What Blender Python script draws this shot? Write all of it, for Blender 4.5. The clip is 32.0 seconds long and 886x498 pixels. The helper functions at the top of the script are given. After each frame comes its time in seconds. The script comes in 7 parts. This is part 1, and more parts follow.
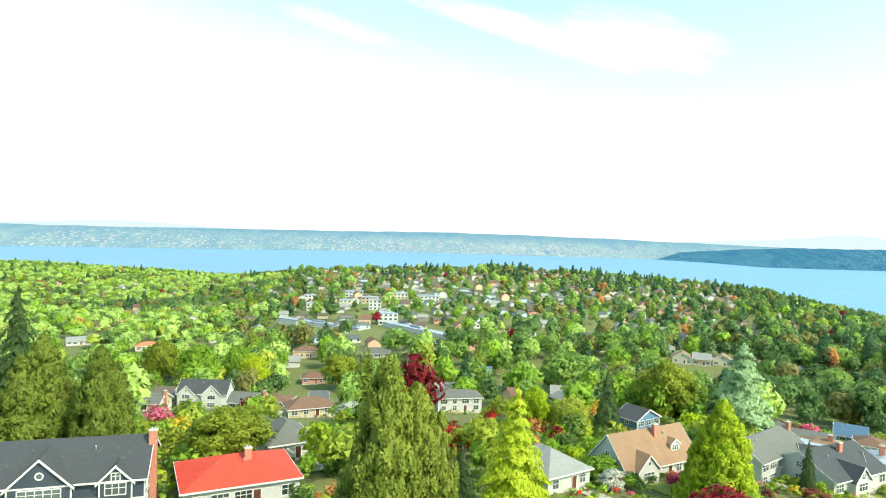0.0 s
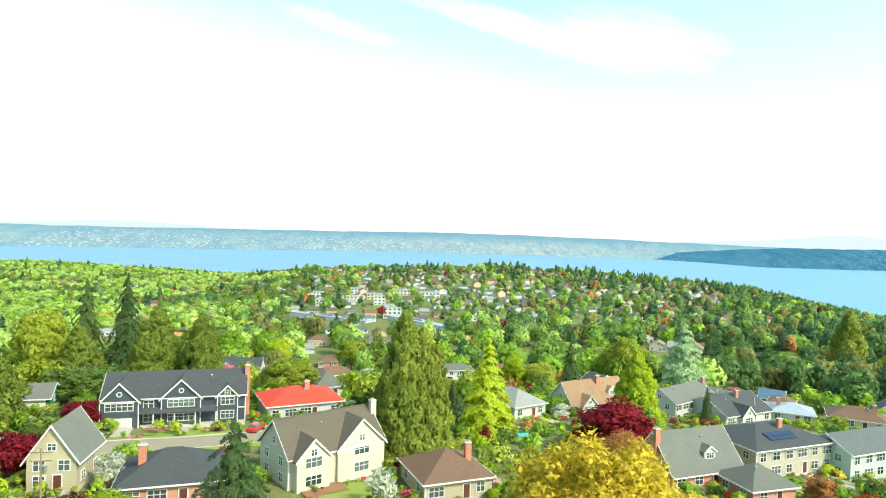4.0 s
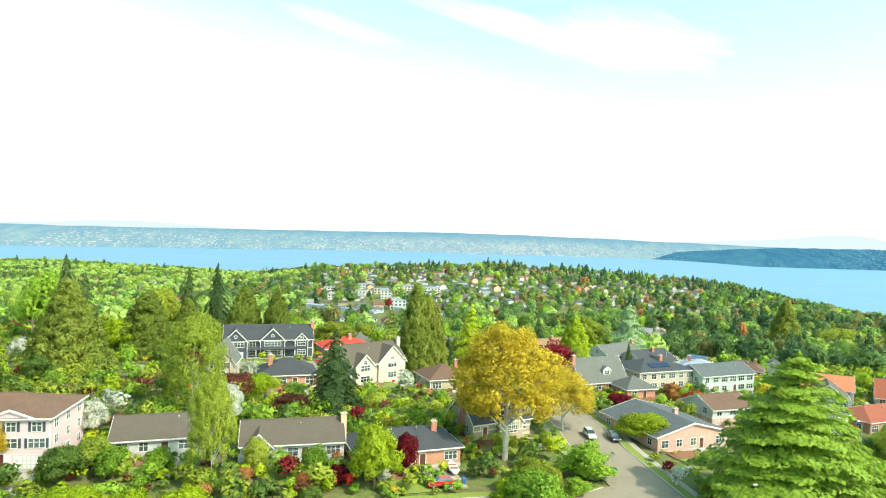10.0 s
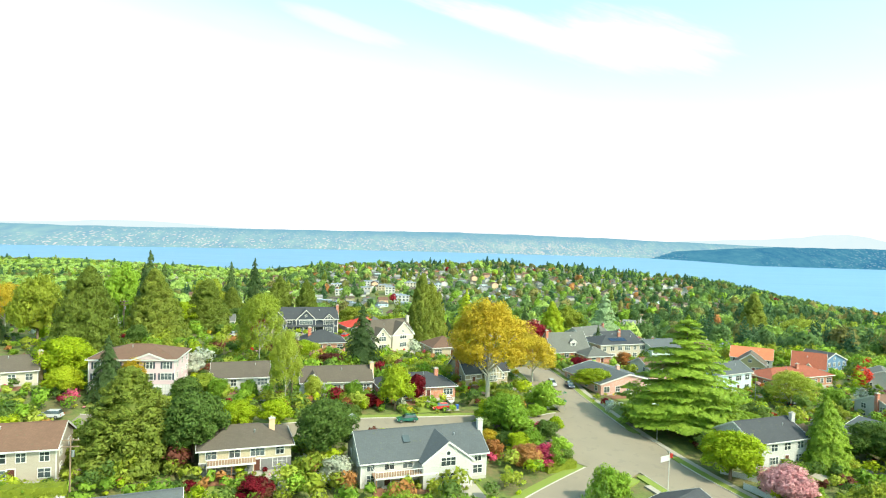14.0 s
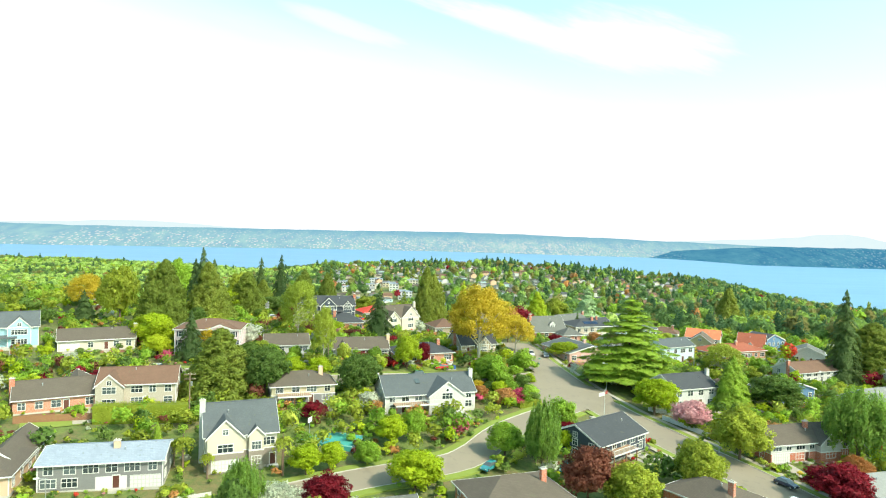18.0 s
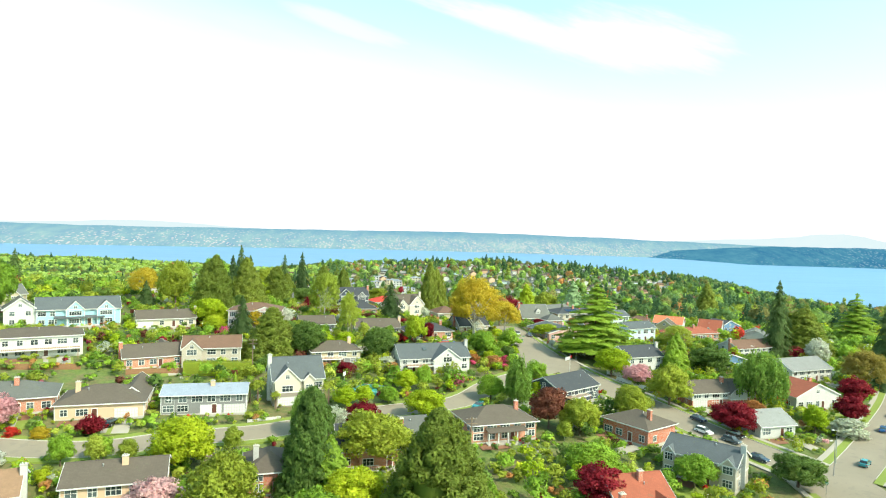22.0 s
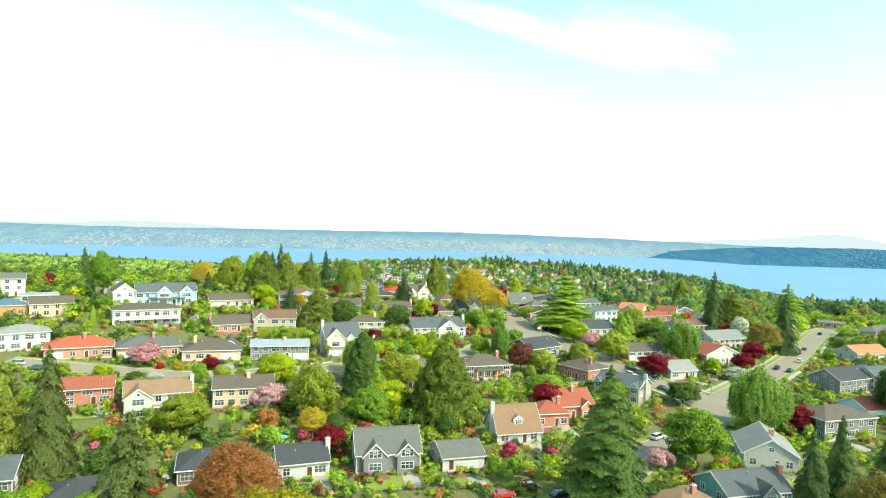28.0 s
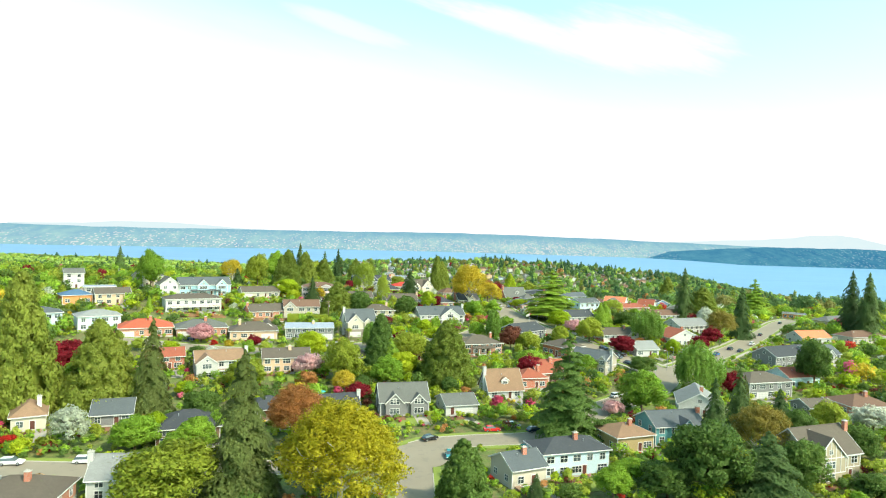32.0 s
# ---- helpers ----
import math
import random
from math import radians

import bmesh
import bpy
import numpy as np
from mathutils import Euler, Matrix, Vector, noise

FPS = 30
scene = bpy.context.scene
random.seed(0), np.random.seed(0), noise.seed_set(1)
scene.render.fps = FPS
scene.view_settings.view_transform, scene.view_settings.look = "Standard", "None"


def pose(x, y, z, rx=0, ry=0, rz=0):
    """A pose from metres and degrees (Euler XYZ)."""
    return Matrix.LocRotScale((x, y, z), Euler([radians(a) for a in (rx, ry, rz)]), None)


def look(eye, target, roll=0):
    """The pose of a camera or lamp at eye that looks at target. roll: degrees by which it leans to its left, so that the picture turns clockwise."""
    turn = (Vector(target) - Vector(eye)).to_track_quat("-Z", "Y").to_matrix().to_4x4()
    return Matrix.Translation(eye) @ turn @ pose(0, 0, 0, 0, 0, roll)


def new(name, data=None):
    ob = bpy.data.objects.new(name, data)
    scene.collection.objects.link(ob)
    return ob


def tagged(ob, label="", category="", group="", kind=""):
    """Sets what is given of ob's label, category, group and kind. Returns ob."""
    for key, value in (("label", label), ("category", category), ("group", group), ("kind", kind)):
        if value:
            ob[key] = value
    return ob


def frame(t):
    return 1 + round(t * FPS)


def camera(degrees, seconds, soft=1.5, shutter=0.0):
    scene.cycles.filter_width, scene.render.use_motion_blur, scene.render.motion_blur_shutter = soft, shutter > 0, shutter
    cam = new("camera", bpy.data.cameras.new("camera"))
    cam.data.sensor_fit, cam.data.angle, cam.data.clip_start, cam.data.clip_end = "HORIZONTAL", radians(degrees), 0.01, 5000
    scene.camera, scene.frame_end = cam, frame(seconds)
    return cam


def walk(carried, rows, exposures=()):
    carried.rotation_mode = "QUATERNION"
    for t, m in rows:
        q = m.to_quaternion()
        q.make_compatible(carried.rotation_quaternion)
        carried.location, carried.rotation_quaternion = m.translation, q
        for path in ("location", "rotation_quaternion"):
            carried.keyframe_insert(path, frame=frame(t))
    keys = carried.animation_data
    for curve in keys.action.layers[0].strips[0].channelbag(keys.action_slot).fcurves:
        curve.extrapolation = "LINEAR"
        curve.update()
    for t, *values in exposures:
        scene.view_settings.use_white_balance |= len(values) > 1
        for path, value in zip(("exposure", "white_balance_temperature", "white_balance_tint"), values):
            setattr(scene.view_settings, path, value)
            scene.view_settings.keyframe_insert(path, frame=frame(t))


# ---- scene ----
# ---- camera ----
cam = camera(69.97, 32.0, soft=1.1)
LEAN = -1.8
ROWS = [
    (0, 0.00, 0.00, 115.00, -1.211, -0.323),
    (2.5, 0.38, -26.86, 115.10, -1.203, -0.277),
    (4.5, 0.64, -49.01, 115.17, -1.197, -0.240),
    (6, 0.81, -65.22, 115.21, -1.193, -0.212),
    (8, 1.00, -87.94, 115.26, -1.186, -0.175),
    (10, 1.16, -110.20, 115.31, -1.206, -0.131),
    (12, 1.28, -133.25, 115.34, -1.226, -0.088),
    (14.5, 1.38, -160.93, 115.37, -1.250, -0.034),
    (16.5, 1.42, -183.24, 115.38, -1.267, 0.010),
    (18, 1.43, -199.53, 115.38, -1.273, 0.044),
    (20, 1.40, -221.89, 115.38, -1.281, 0.089),
    (22, 1.34, -243.93, 115.36, -1.289, 0.135),
    (24, 1.24, -265.53, 115.34, -1.297, 0.181),
    (25.5, 1.14, -281.98, 115.31, -1.276, 0.207),
    (27.5, 0.98, -304.37, 115.27, -1.248, 0.242),
    (29, 0.84, -320.66, 115.23, -1.226, 0.268),
    (30.5, 0.67, -337.27, 115.19, -1.205, 0.295),
    (32, 0.48, -353.00, 115.14, -1.184, 0.321),
]
walk(cam, [(t, pose(x, y, z) @ pose(0, 0, 0, 0, LEAN, 0) @ pose(0, 0, 0, 90 + pitch, 0, yaw)) for t, x, y, z, pitch, yaw in ROWS],
     exposures=[(0.0, 0.48), (13.0, 0.46), (32.0, 0.40)])

# ---- daylight ----
SUN_EL, SUN_AZ = radians(44), radians(128)      # azimuth clockwise from +y
world = bpy.data.worlds.new("sky")
scene.world = world
world.use_nodes = True
wn, wl = world.node_tree.nodes, world.node_tree.links
wn.clear()
sky = wn.new("ShaderNodeTexSky")
sky.sky_type, sky.sun_disc, sky.sun_elevation, sky.sun_rotation = "NISHITA", False, SUN_EL, SUN_AZ
sky.air_density, sky.dust_density, sky.ozone_density = 1.0, 1.6, 1.0
geo_w = wn.new("ShaderNodeTexCoord")
sep_w = wn.new("ShaderNodeSeparateXYZ")
wl.new(geo_w.outputs["Generated"], sep_w.inputs[0])


def wmath(op, a, b=None, c=None):
    n = wn.new("ShaderNodeMath")
    n.operation = op
    for i, v in enumerate((a, b, c)):
        if v is None:
            continue
        if isinstance(v, (int, float)):
            n.inputs[i].default_value = v
        else:
            wl.new(v, n.inputs[i])
    return n.outputs[0]


def wrange(v, a, b, c, d):
    n = wn.new("ShaderNodeMapRange")
    n.interpolation_type = "SMOOTHSTEP"
    wl.new(v, n.inputs[0])
    for i, q in enumerate((a, b, c, d)):
        n.inputs[i + 1].default_value = q
    return n.outputs[0]


# high thin cloud: noise stretched along a slanting wind, thick haze towards the horizon
az = wmath("DIVIDE", sep_w.outputs[0], wmath("MAXIMUM", sep_w.outputs[1], 0.05))
el = wmath("DIVIDE", sep_w.outputs[2], wmath("MAXIMUM", sep_w.outputs[1], 0.05))
comb = wn.new("ShaderNodeCombineXYZ")
wl.new(wmath("ADD", wmath("MULTIPLY", az, 2.1), wmath("MULTIPLY", el, 1.0)), comb.inputs[0])
wl.new(wmath("ADD", wmath("MULTIPLY", el, 9.0), wmath("MULTIPLY", az, 2.4)), comb.inputs[1])
cn = wn.new("ShaderNodeTexNoise")
cn.inputs["Scale"].default_value, cn.inputs["Detail"].default_value, cn.inputs["Roughness"].default_value = 1.15, 6.0, 0.55
wl.new(comb.outputs[0], cn.inputs["Vector"])
fine = wn.new("ShaderNodeTexNoise")
fine.inputs["Scale"].default_value, fine.inputs["Detail"].default_value, fine.inputs["Roughness"].default_value = 3.4, 9.0, 0.66
wl.new(comb.outputs[0], fine.inputs["Vector"])


def cloud(cx, cy, slope, half_long, half_thick, weight):
    """One thin cloud: a ragged slanting ellipse in the northern sky."""
    u, v = wmath("SUBTRACT", az, cx), wmath("SUBTRACT", el, cy)
    c_, s_ = math.cos(slope), math.sin(slope)
    p = wmath("DIVIDE", wmath("ADD", wmath("MULTIPLY", u, c_), wmath("MULTIPLY", v, s_)), half_long)
    q = wmath("DIVIDE", wmath("SUBTRACT", wmath("MULTIPLY", v, c_), wmath("MULTIPLY", u, s_)), half_thick)
    r = wmath("ADD", wmath("ADD", wmath("MULTIPLY", p, p), wmath("MULTIPLY", q, q)), wmath("MULTIPLY", wmath("SUBTRACT", fine.outputs[0], 0.5), 4.6))
    return wrange(r, -0.2, 2.6, weight, 0.0)


streak = wmath("MAXIMUM", wmath("MAXIMUM", cloud(.13, .326, -.252, .15, .017, .85), cloud(.285, .313, -.06, .115, .036, 1.0)), wmath("MAXIMUM", cloud(-.156, .319, -.31, .085, .012, .5), wrange(cn.outputs[0], 0.56, 0.8, 0.0, 0.3)))
cloud_bank = wmath("ADD", el, wmath("MULTIPLY", az, 0.2))
haze = wrange(wmath("ADD", cloud_bank, wmath("MULTIPLY", wmath("SUBTRACT", cn.outputs[0], 0.5), -0.10)), 0.15, 0.31, 1.0, 0.0)
# cover stays at half overhead, out of view, as added fill for the shade
cover = wmath("MULTIPLY", wmath("MAXIMUM", streak, haze), wrange(sep_w.outputs[2], 0.35, 0.8, 1.0, 0.5))
sky_mix = wn.new("ShaderNodeMix")
sky_mix.data_type = "RGBA"
wl.new(cover, sky_mix.inputs[0])
tone = wn.new("ShaderNodeMix")
tone.data_type, tone.blend_type = "RGBA", "MULTIPLY"
tone.inputs[0].default_value = 1.0
# the veil of haze brightens the lower sky and thins only slightly towards the zenith, kept bright there, out of view,
# as added fill
veil = wrange(sep_w.outputs[2], 0.30, 0.85, 1.0, 0.8)
veil_col = wn.new("ShaderNodeVectorMath")
veil_col.operation = "SCALE"
veil_col.inputs[0].default_value = (3.05, 3.75, 2.75)
wl.new(veil, veil_col.inputs["Scale"])
wl.new(veil_col.outputs[0], tone.inputs[7])
wl.new(sky.outputs[0], tone.inputs[6])
wl.new(tone.outputs[2], sky_mix.inputs[6])
sky_mix.inputs[7].default_value = (8.2, 8.15, 8.2, 1)
bg = wn.new("ShaderNodeBackground")
bg.inputs[1].default_value = 0.105
wo = wn.new("ShaderNodeOutputWorld")
wl.new(sky_mix.outputs[2], bg.inputs[0])
wl.new(bg.outputs[0], wo.inputs[0])

sun = new("sun", bpy.data.lights.new("sun", "SUN"))
sun.data.energy, sun.data.angle, sun.data.color = 4.1, radians(0.6), (1.0, 0.91, 0.74)
sd = Vector((math.sin(SUN_AZ) * math.cos(SUN_EL), math.cos(SUN_AZ) * math.cos(SUN_EL), math.sin(SUN_EL)))
sun.matrix_world = look(sd * 500, (0, 0, 0))

# ---- materials ----
MATS = {}


class Nodes:
    """Short hand for building one material's node tree."""

    def __init__(self, name):
        self.m = bpy.data.materials.new(name)
        self.m.use_nodes = True
        self.t = self.m.node_tree
        self.t.nodes.clear()
        self.out = self.n("ShaderNodeOutputMaterial")
        self.b = self.n("ShaderNodeBsdfPrincipled")
        self.t.links.new(self.b.outputs[0], self.out.inputs[0])
        MATS[name] = self.m

    def n(self, kind, **kw):
        q = self.t.nodes.new(kind)
        for k, v in kw.items():
            if k == "operation":
                q.operation = v
            elif k == "blend":
                q.data_type, q.blend_type = "RGBA", v
        return q

    def link(self, a, b):
        self.t.links.new(a, b)

    def coord(self, which="Object"):
        return self.n("ShaderNodeTexCoord").outputs[which]

    def pos(self):
        return self.n("ShaderNodeNewGeometry").outputs["Position"]

    def noise(self, vec, scale, detail=4.0, rough=0.55):
        q = self.n("ShaderNodeTexNoise")
        q.inputs["Scale"].default_value, q.inputs["Detail"].default_value, q.inputs["Roughness"].default_value = scale, detail, rough
        self.link(vec, q.inputs["Vector"])
        return q.outputs[0]

    def ramp(self, fac, stops):
        q = self.n("ShaderNodeValToRGB")
        e = q.color_ramp.elements
        while len(e) < len(stops):
            e.new(0.5)
        for i, (p, c) in enumerate(stops):
            e[i].position, e[i].color = p, (*c, 1)
        self.link(fac, q.inputs[0])
        return q.outputs[0]

    def mix(self, fac, a, b, blend="MIX"):
        q = self.n("ShaderNodeMix", blend=blend)
        for v, i in ((fac, 0), (a, 6), (b, 7)):
            if isinstance(v, (int, float)):
                q.inputs[i].default_value = v
            elif isinstance(v, tuple):
                q.inputs[i].default_value = (*v, 1)
            else:
                self.link(v, q.inputs[i])
        return q.outputs[2]

    def math(self, op, a, b=None):
        q = self.n("ShaderNodeMath", operation=op)
        for i, v in enumerate((a, b)):
            if v is None:
                continue
            if isinstance(v, (int, float)):
                q.inputs[i].default_value = v
            else:
                self.link(v, q.inputs[i])
        return q.outputs[0]

    def bump(self, h, strength, dist):
        q = self.n("ShaderNodeBump")
        q.inputs["Strength"].default_value, q.inputs["Distance"].default_value = strength, dist
        self.link(h, q.inputs["Height"])
        self.link(q.outputs[0], self.b.inputs["Normal"])

    def rough(self, v):
        self.b.inputs["Roughness"].default_value = v

    def base(self, c):
        if isinstance(c, tuple):
            self.b.inputs["Base Color"].default_value = (*c, 1)
        else:
            self.link(c, self.b.inputs["Base Color"])


def mul(c, k):
    return tuple(min(1.0, v * k) for v in c)


def siding(name, c, board=0.2, rough=0.6):
    """Painted horizontal lap boards."""
    k = Nodes(name)
    v = k.coord()
    sep = k.n("ShaderNodeSeparateXYZ")
    k.link(v, sep.inputs[0])
    fr = k.math("FRACT", k.math("DIVIDE", sep.outputs[2], board))
    n1, n2 = k.noise(v, 0.5), k.noise(v, 9.0)
    col = k.mix(n1, mul(c, 0.86), mul(c, 1.08))
    col = k.mix(k.math("MULTIPLY", n2, 0.25), col, mul(c, 0.75))
    k.base(k.mix(k.math("GREATER_THAN", fr, 0.9), col, mul(c, 0.55)))
    k.rough(rough)
    k.bump(fr, 0.5, 0.03)
    return k.m


def stucco(name, c, rough=0.8):
    k = Nodes(name)
    v = k.coord()
    col = k.mix(k.noise(v, 0.4), mul(c, 0.84), mul(c, 1.08))
    k.base(k.mix(k.math("MULTIPLY", k.noise(v, 14.0), 0.3), col, mul(c, 0.72)))
    k.rough(rough)
    k.bump(k.noise(v, 30.0), 0.25, 0.02)
    return k.m


def bricks(name, c1, c2, mortar):
    k = Nodes(name)
    v = k.coord()
    sep = k.n("ShaderNodeSeparateXYZ")
    k.link(v, sep.inputs[0])
    cb = k.n("ShaderNodeCombineXYZ")
    k.link(k.math("ADD", sep.outputs[0], sep.outputs[1]), cb.inputs[0])
    k.link(sep.outputs[2], cb.inputs[1])
    q = k.n("ShaderNodeTexBrick")
    k.link(cb.outputs[0], q.inputs["Vector"])
    q.inputs["Color1"].default_value, q.inputs["Color2"].default_value, q.inputs["Mortar"].default_value = (*c1, 1), (*c2, 1), (*mortar, 1)
    q.inputs["Scale"].default_value = 1.0
    q.inputs["Brick Width"].default_value, q.inputs["Row Height"].default_value, q.inputs["Mortar Size"].default_value = 0.24, 0.08, 0.012
    k.base(k.mix(k.math("MULTIPLY", k.noise(v, 0.6), 0.5), q.outputs[0], mul(c1, 0.7)))
    k.rough(0.85)
    k.bump(q.outputs["Fac"], -0.4, 0.02)
    return k.m


def shingles(name, c, course=0.17):
    """Asphalt shingle courses with streaks, patches and moss."""
    k = Nodes(name)
    v = k.coord()
    sep = k.n("ShaderNodeSeparateXYZ")
    k.link(v, sep.inputs[0])
    cb = k.n("ShaderNodeCombineXYZ")
    k.link(k.math("ADD", sep.outputs[0], k.math("MULTIPLY", sep.outputs[1], 0.61)), cb.inputs[0])
    k.link(k.math("MULTIPLY", sep.outputs[2], 2.2), cb.inputs[1])
    q = k.n("ShaderNodeTexBrick")
    k.link(cb.outputs[0], q.inputs["Vector"])
    q.inputs["Color1"].default_value, q.inputs["Color2"].default_value = (*mul(c, 1.22), 1), (*mul(c, 0.8), 1)
    q.inputs["Mortar"].default_value = (*mul(c, 0.5), 1)
    q.inputs["Scale"].default_value = 1.0
    q.inputs["Brick Width"].default_value, q.inputs["Row Height"].default_value, q.inputs["Mortar Size"].default_value = 0.42, course * 1.7, 0.02
    rnd = k.n("ShaderNodeObjectInfo").outputs["Random"]
    tone = k.mix(rnd, mul(c, 0.85), mul(c, 1.2))
    col = k.mix(0.55, q.outputs[0], tone)
    col = k.mix(k.math("MULTIPLY", k.noise(v, 0.35, 5.0), 0.8), col, mul(c, 0.62))
    moss = k.math("MULTIPLY", k.math("GREATER_THAN", k.noise(v, 1.3, 6.0), 0.64), 0.35)
    k.base(k.mix(moss, col, (0.10, 0.11, 0.06)))
    k.rough(0.9)
    k.bump(q.outputs["Fac"], -0.5, 0.03)
    return k.m


def plain(name, c, rough=0.5, metal=0.0, var=0.12):
    k = Nodes(name)
    v = k.coord()
    k.base(k.mix(k.noise(v, 3.0), mul(c, 1 - var), mul(c, 1 + var)))
    k.rough(rough)
    k.b.inputs["Metallic"].default_value = metal
    k.bump(k.noise(v, 40.0), 0.1, 0.005)
    return k.m


def foliage(name, c1, c2, c3, gloss=0.5, through_light=0.48):
    """Leaves that let some light through; every leaf and every tree has its own tint."""
    k = Nodes(name)
    isl = k.n("ShaderNodeNewGeometry").outputs["Random Per Island"]
    rnd = k.n("ShaderNodeObjectInfo").outputs["Random"]
    own = k.n("ShaderNodeAttribute")
    own.attribute_name = "tint"
    each = k.math("FRACT", k.math("ADD", rnd, own.outputs["Fac"]))
    fac = k.math("ADD", k.math("MULTIPLY", isl, 0.30), k.math("MULTIPLY", each, 0.70))
    col = k.ramp(fac, [(0.05, c1), (0.5, c2), (0.95, c3)])
    col = k.mix(k.math("MULTIPLY", k.noise(k.coord(), 0.7, 2.0), 0.3), col, c3)
    wide = k.ramp(k.noise(k.pos(), 0.075, 2.0), [(.36, (0, 0, 0)), (.64, (1, 1, 1))])
    col = k.mix(k.math("MULTIPLY", wide, 0.3), col, mul(c1, .95))
    k.base(col)
    k.rough(gloss)
    k.b.inputs["Specular IOR Level"].default_value = 0.15
    tr = k.n("ShaderNodeBsdfTranslucent")
    k.link(col, tr.inputs[0])
    ms = k.n("ShaderNodeMixShader")
    ms.inputs[0].default_value = through_light
    k.link(k.b.outputs[0], ms.inputs[1])
    k.link(tr.outputs[0], ms.inputs[2])
    k.link(ms.outputs[0], k.out.inputs[0])
    return k.m


def bark(name, c):
    k = Nodes(name)
    v = k.coord()
    k.base(k.mix(k.noise(v, 4.0, 6.0), mul(c, 0.6), mul(c, 1.3)))
    k.rough(0.95)
    k.bump(k.noise(v, 12.0), 0.6, 0.05)
    return k.m


for nm, c in dict(navy=(.045, .06, .085), taupe=(.27, .23, .19), greendoor=(.02, .22, .10), white=(.52, .52, .505), beige=(.44, .39, .32), tan=(.46, .40, .28), brown=(.20, .13, .085), cream=(.51, .465, .38), peach=(.60, .41, .28),
                  blue=(.10, .20, .34), mint=(.46, .60, .52), paleblue=(.52, .66, .72), skyblue=(.30, .50, .58), teal=(.12, .33, .34), greywall=(.21, .21, .215),
                  olive=(.36, .33, .18), olivetan=(.42, .33, .16), orangewall=(.62, .26, .09), pink=(.60, .455, .485), tudor=(.36, .31, .22)).items():
    siding(nm, c) if nm not in ("pink", "peach", "tudor", "cream", "orangewall") else stucco(nm, c)
bricks("brick", (.54, .20, .10), (.44, .15, .075), (.42, .38, .34))
bricks("redbrick", (.50, .13, .06), (.40, .09, .04), (.40, .34, .30))
bricks("pinkbrick", (.58, .30, .25), (.50, .25, .20), (.55, .48, .44))
for nm, c in dict(slate=(.05, .056, .065), slategrey=(.09, .105, .115), grey=(.125, .13, .12), lightgrey=(.24, .25, .245), greybrown=(.11, .09, .07), brownroof=(.16, .09, .06),
                  tanroof=(.27, .165, .10), redbrown=(.32, .09, .05), blueroof=(.07, .15, .26), whiteroof=(.30, .35, .43)).items():
    shingles(nm, c)
shingles("redroof", (.62, .055, .03), 0.3)
shingles("redroof2", (.46, .10, .05), 0.25)
shingles("orangeroof", (.62, .19, .09), 0.25)
plain("trim", (.60, .60, .58), 0.45)
plain("concrete", (.42, .40, .36), 0.9, 0, .2)
plain("metal", (.42, .44, .46), 0.4, 0.8)
plain("wood", (.24, .12, .06), 0.75, 0, .3)
plain("deckwood", (.30, .19, .12), 0.75, 0, .3)
plain("door_paint", (.10, .035, .025), 0.4)
plain("black", (.03, .03, .035), 0.5)
plain("rubber", (.02, .02, .02), 0.9)
plain("polewood", (.22, .16, .11), 0.95, 0, .3)
plain("bin_blue", (.03, .12, .42), 0.5)
plain("bin_green", (.03, .18, .09), 0.5)
plain("parasol_teal", (.05, .42, .42), 0.8)
plain("sign_green", (.03, .25, .12), 0.5)
k = Nodes("glass")
k.base(k.mix(k.n("ShaderNodeObjectInfo").outputs["Random"], (.02, .03, .035), (.10, .13, .14)))
k.rough(0.08)
k.b.inputs["Specular IOR Level"].default_value = 0.8
k = Nodes("solar")
k.base((.015, .03, .07))
k.rough(0.12)
k = Nodes("asphalt")
v = k.pos()
col = k.mix(k.noise(v, 0.12, 5.0), (.205, .176, .130), (.285, .246, .182))
col = k.mix(k.math("MULTIPLY", k.math("GREATER_THAN", k.noise(v, 0.5, 8.0), 0.60), 0.25), col, (.15, .135, .11))
k.base(k.mix(k.math("MULTIPLY", k.noise(v, 6.0, 6.0), 0.3), col, (.17, .155, .125)))
k.rough(0.9)
k.bump(k.noise(v, 20.0), 0.3, 0.02)
k = Nodes("pavement_concrete")
v = k.pos()
col = k.mix(k.noise(v, 0.3, 5.0), (.29, .265, .22), (.40, .375, .32))
k.base(k.mix(k.math("MULTIPLY", k.noise(v, 5.0, 6.0), 0.4), col, (.30, .28, .24)))
k.rough(0.9)
k.bump(k.noise(v, 20.0), 0.3, 0.02)
k = Nodes("mulch")
v = k.pos()
col = k.mix(k.noise(v, 0.5, 5.0), (.20, .085, .045), (.30, .15, .08))
k.base(k.mix(k.math("MULTIPLY", k.noise(v, 7.0, 6.0, .7), 0.6), col, (.12, .06, .04)))
k.rough(0.95)
k.bump(k.noise(v, 14.0), 0.7, 0.06)
k = Nodes("lawn")
v = k.pos()
col = k.mix(k.noise(v, 0.06, 5.0), (.15, .195, .03), (.225, .28, .045))
k.base(k.mix(k.math("MULTIPLY", k.noise(v, 1.6, 6.0), 0.5), col, (.135, .205, .03)))
k.rough(0.9)
k.bump(k.noise(v, 8.0), 0.6, 0.08)
k = Nodes("ground")
v = k.pos()
col = k.mix(k.noise(v, 0.03, 5.0), (.105, .145, .03), (.165, .21, .042))
beds = k.ramp(k.noise(v, 0.16, 6.0), [(0.42, (0, 0, 0)), (0.58, (1, 1, 1))])
col = k.mix(k.math("MULTIPLY", beds, 0.72), col, (.17, .112, .062))
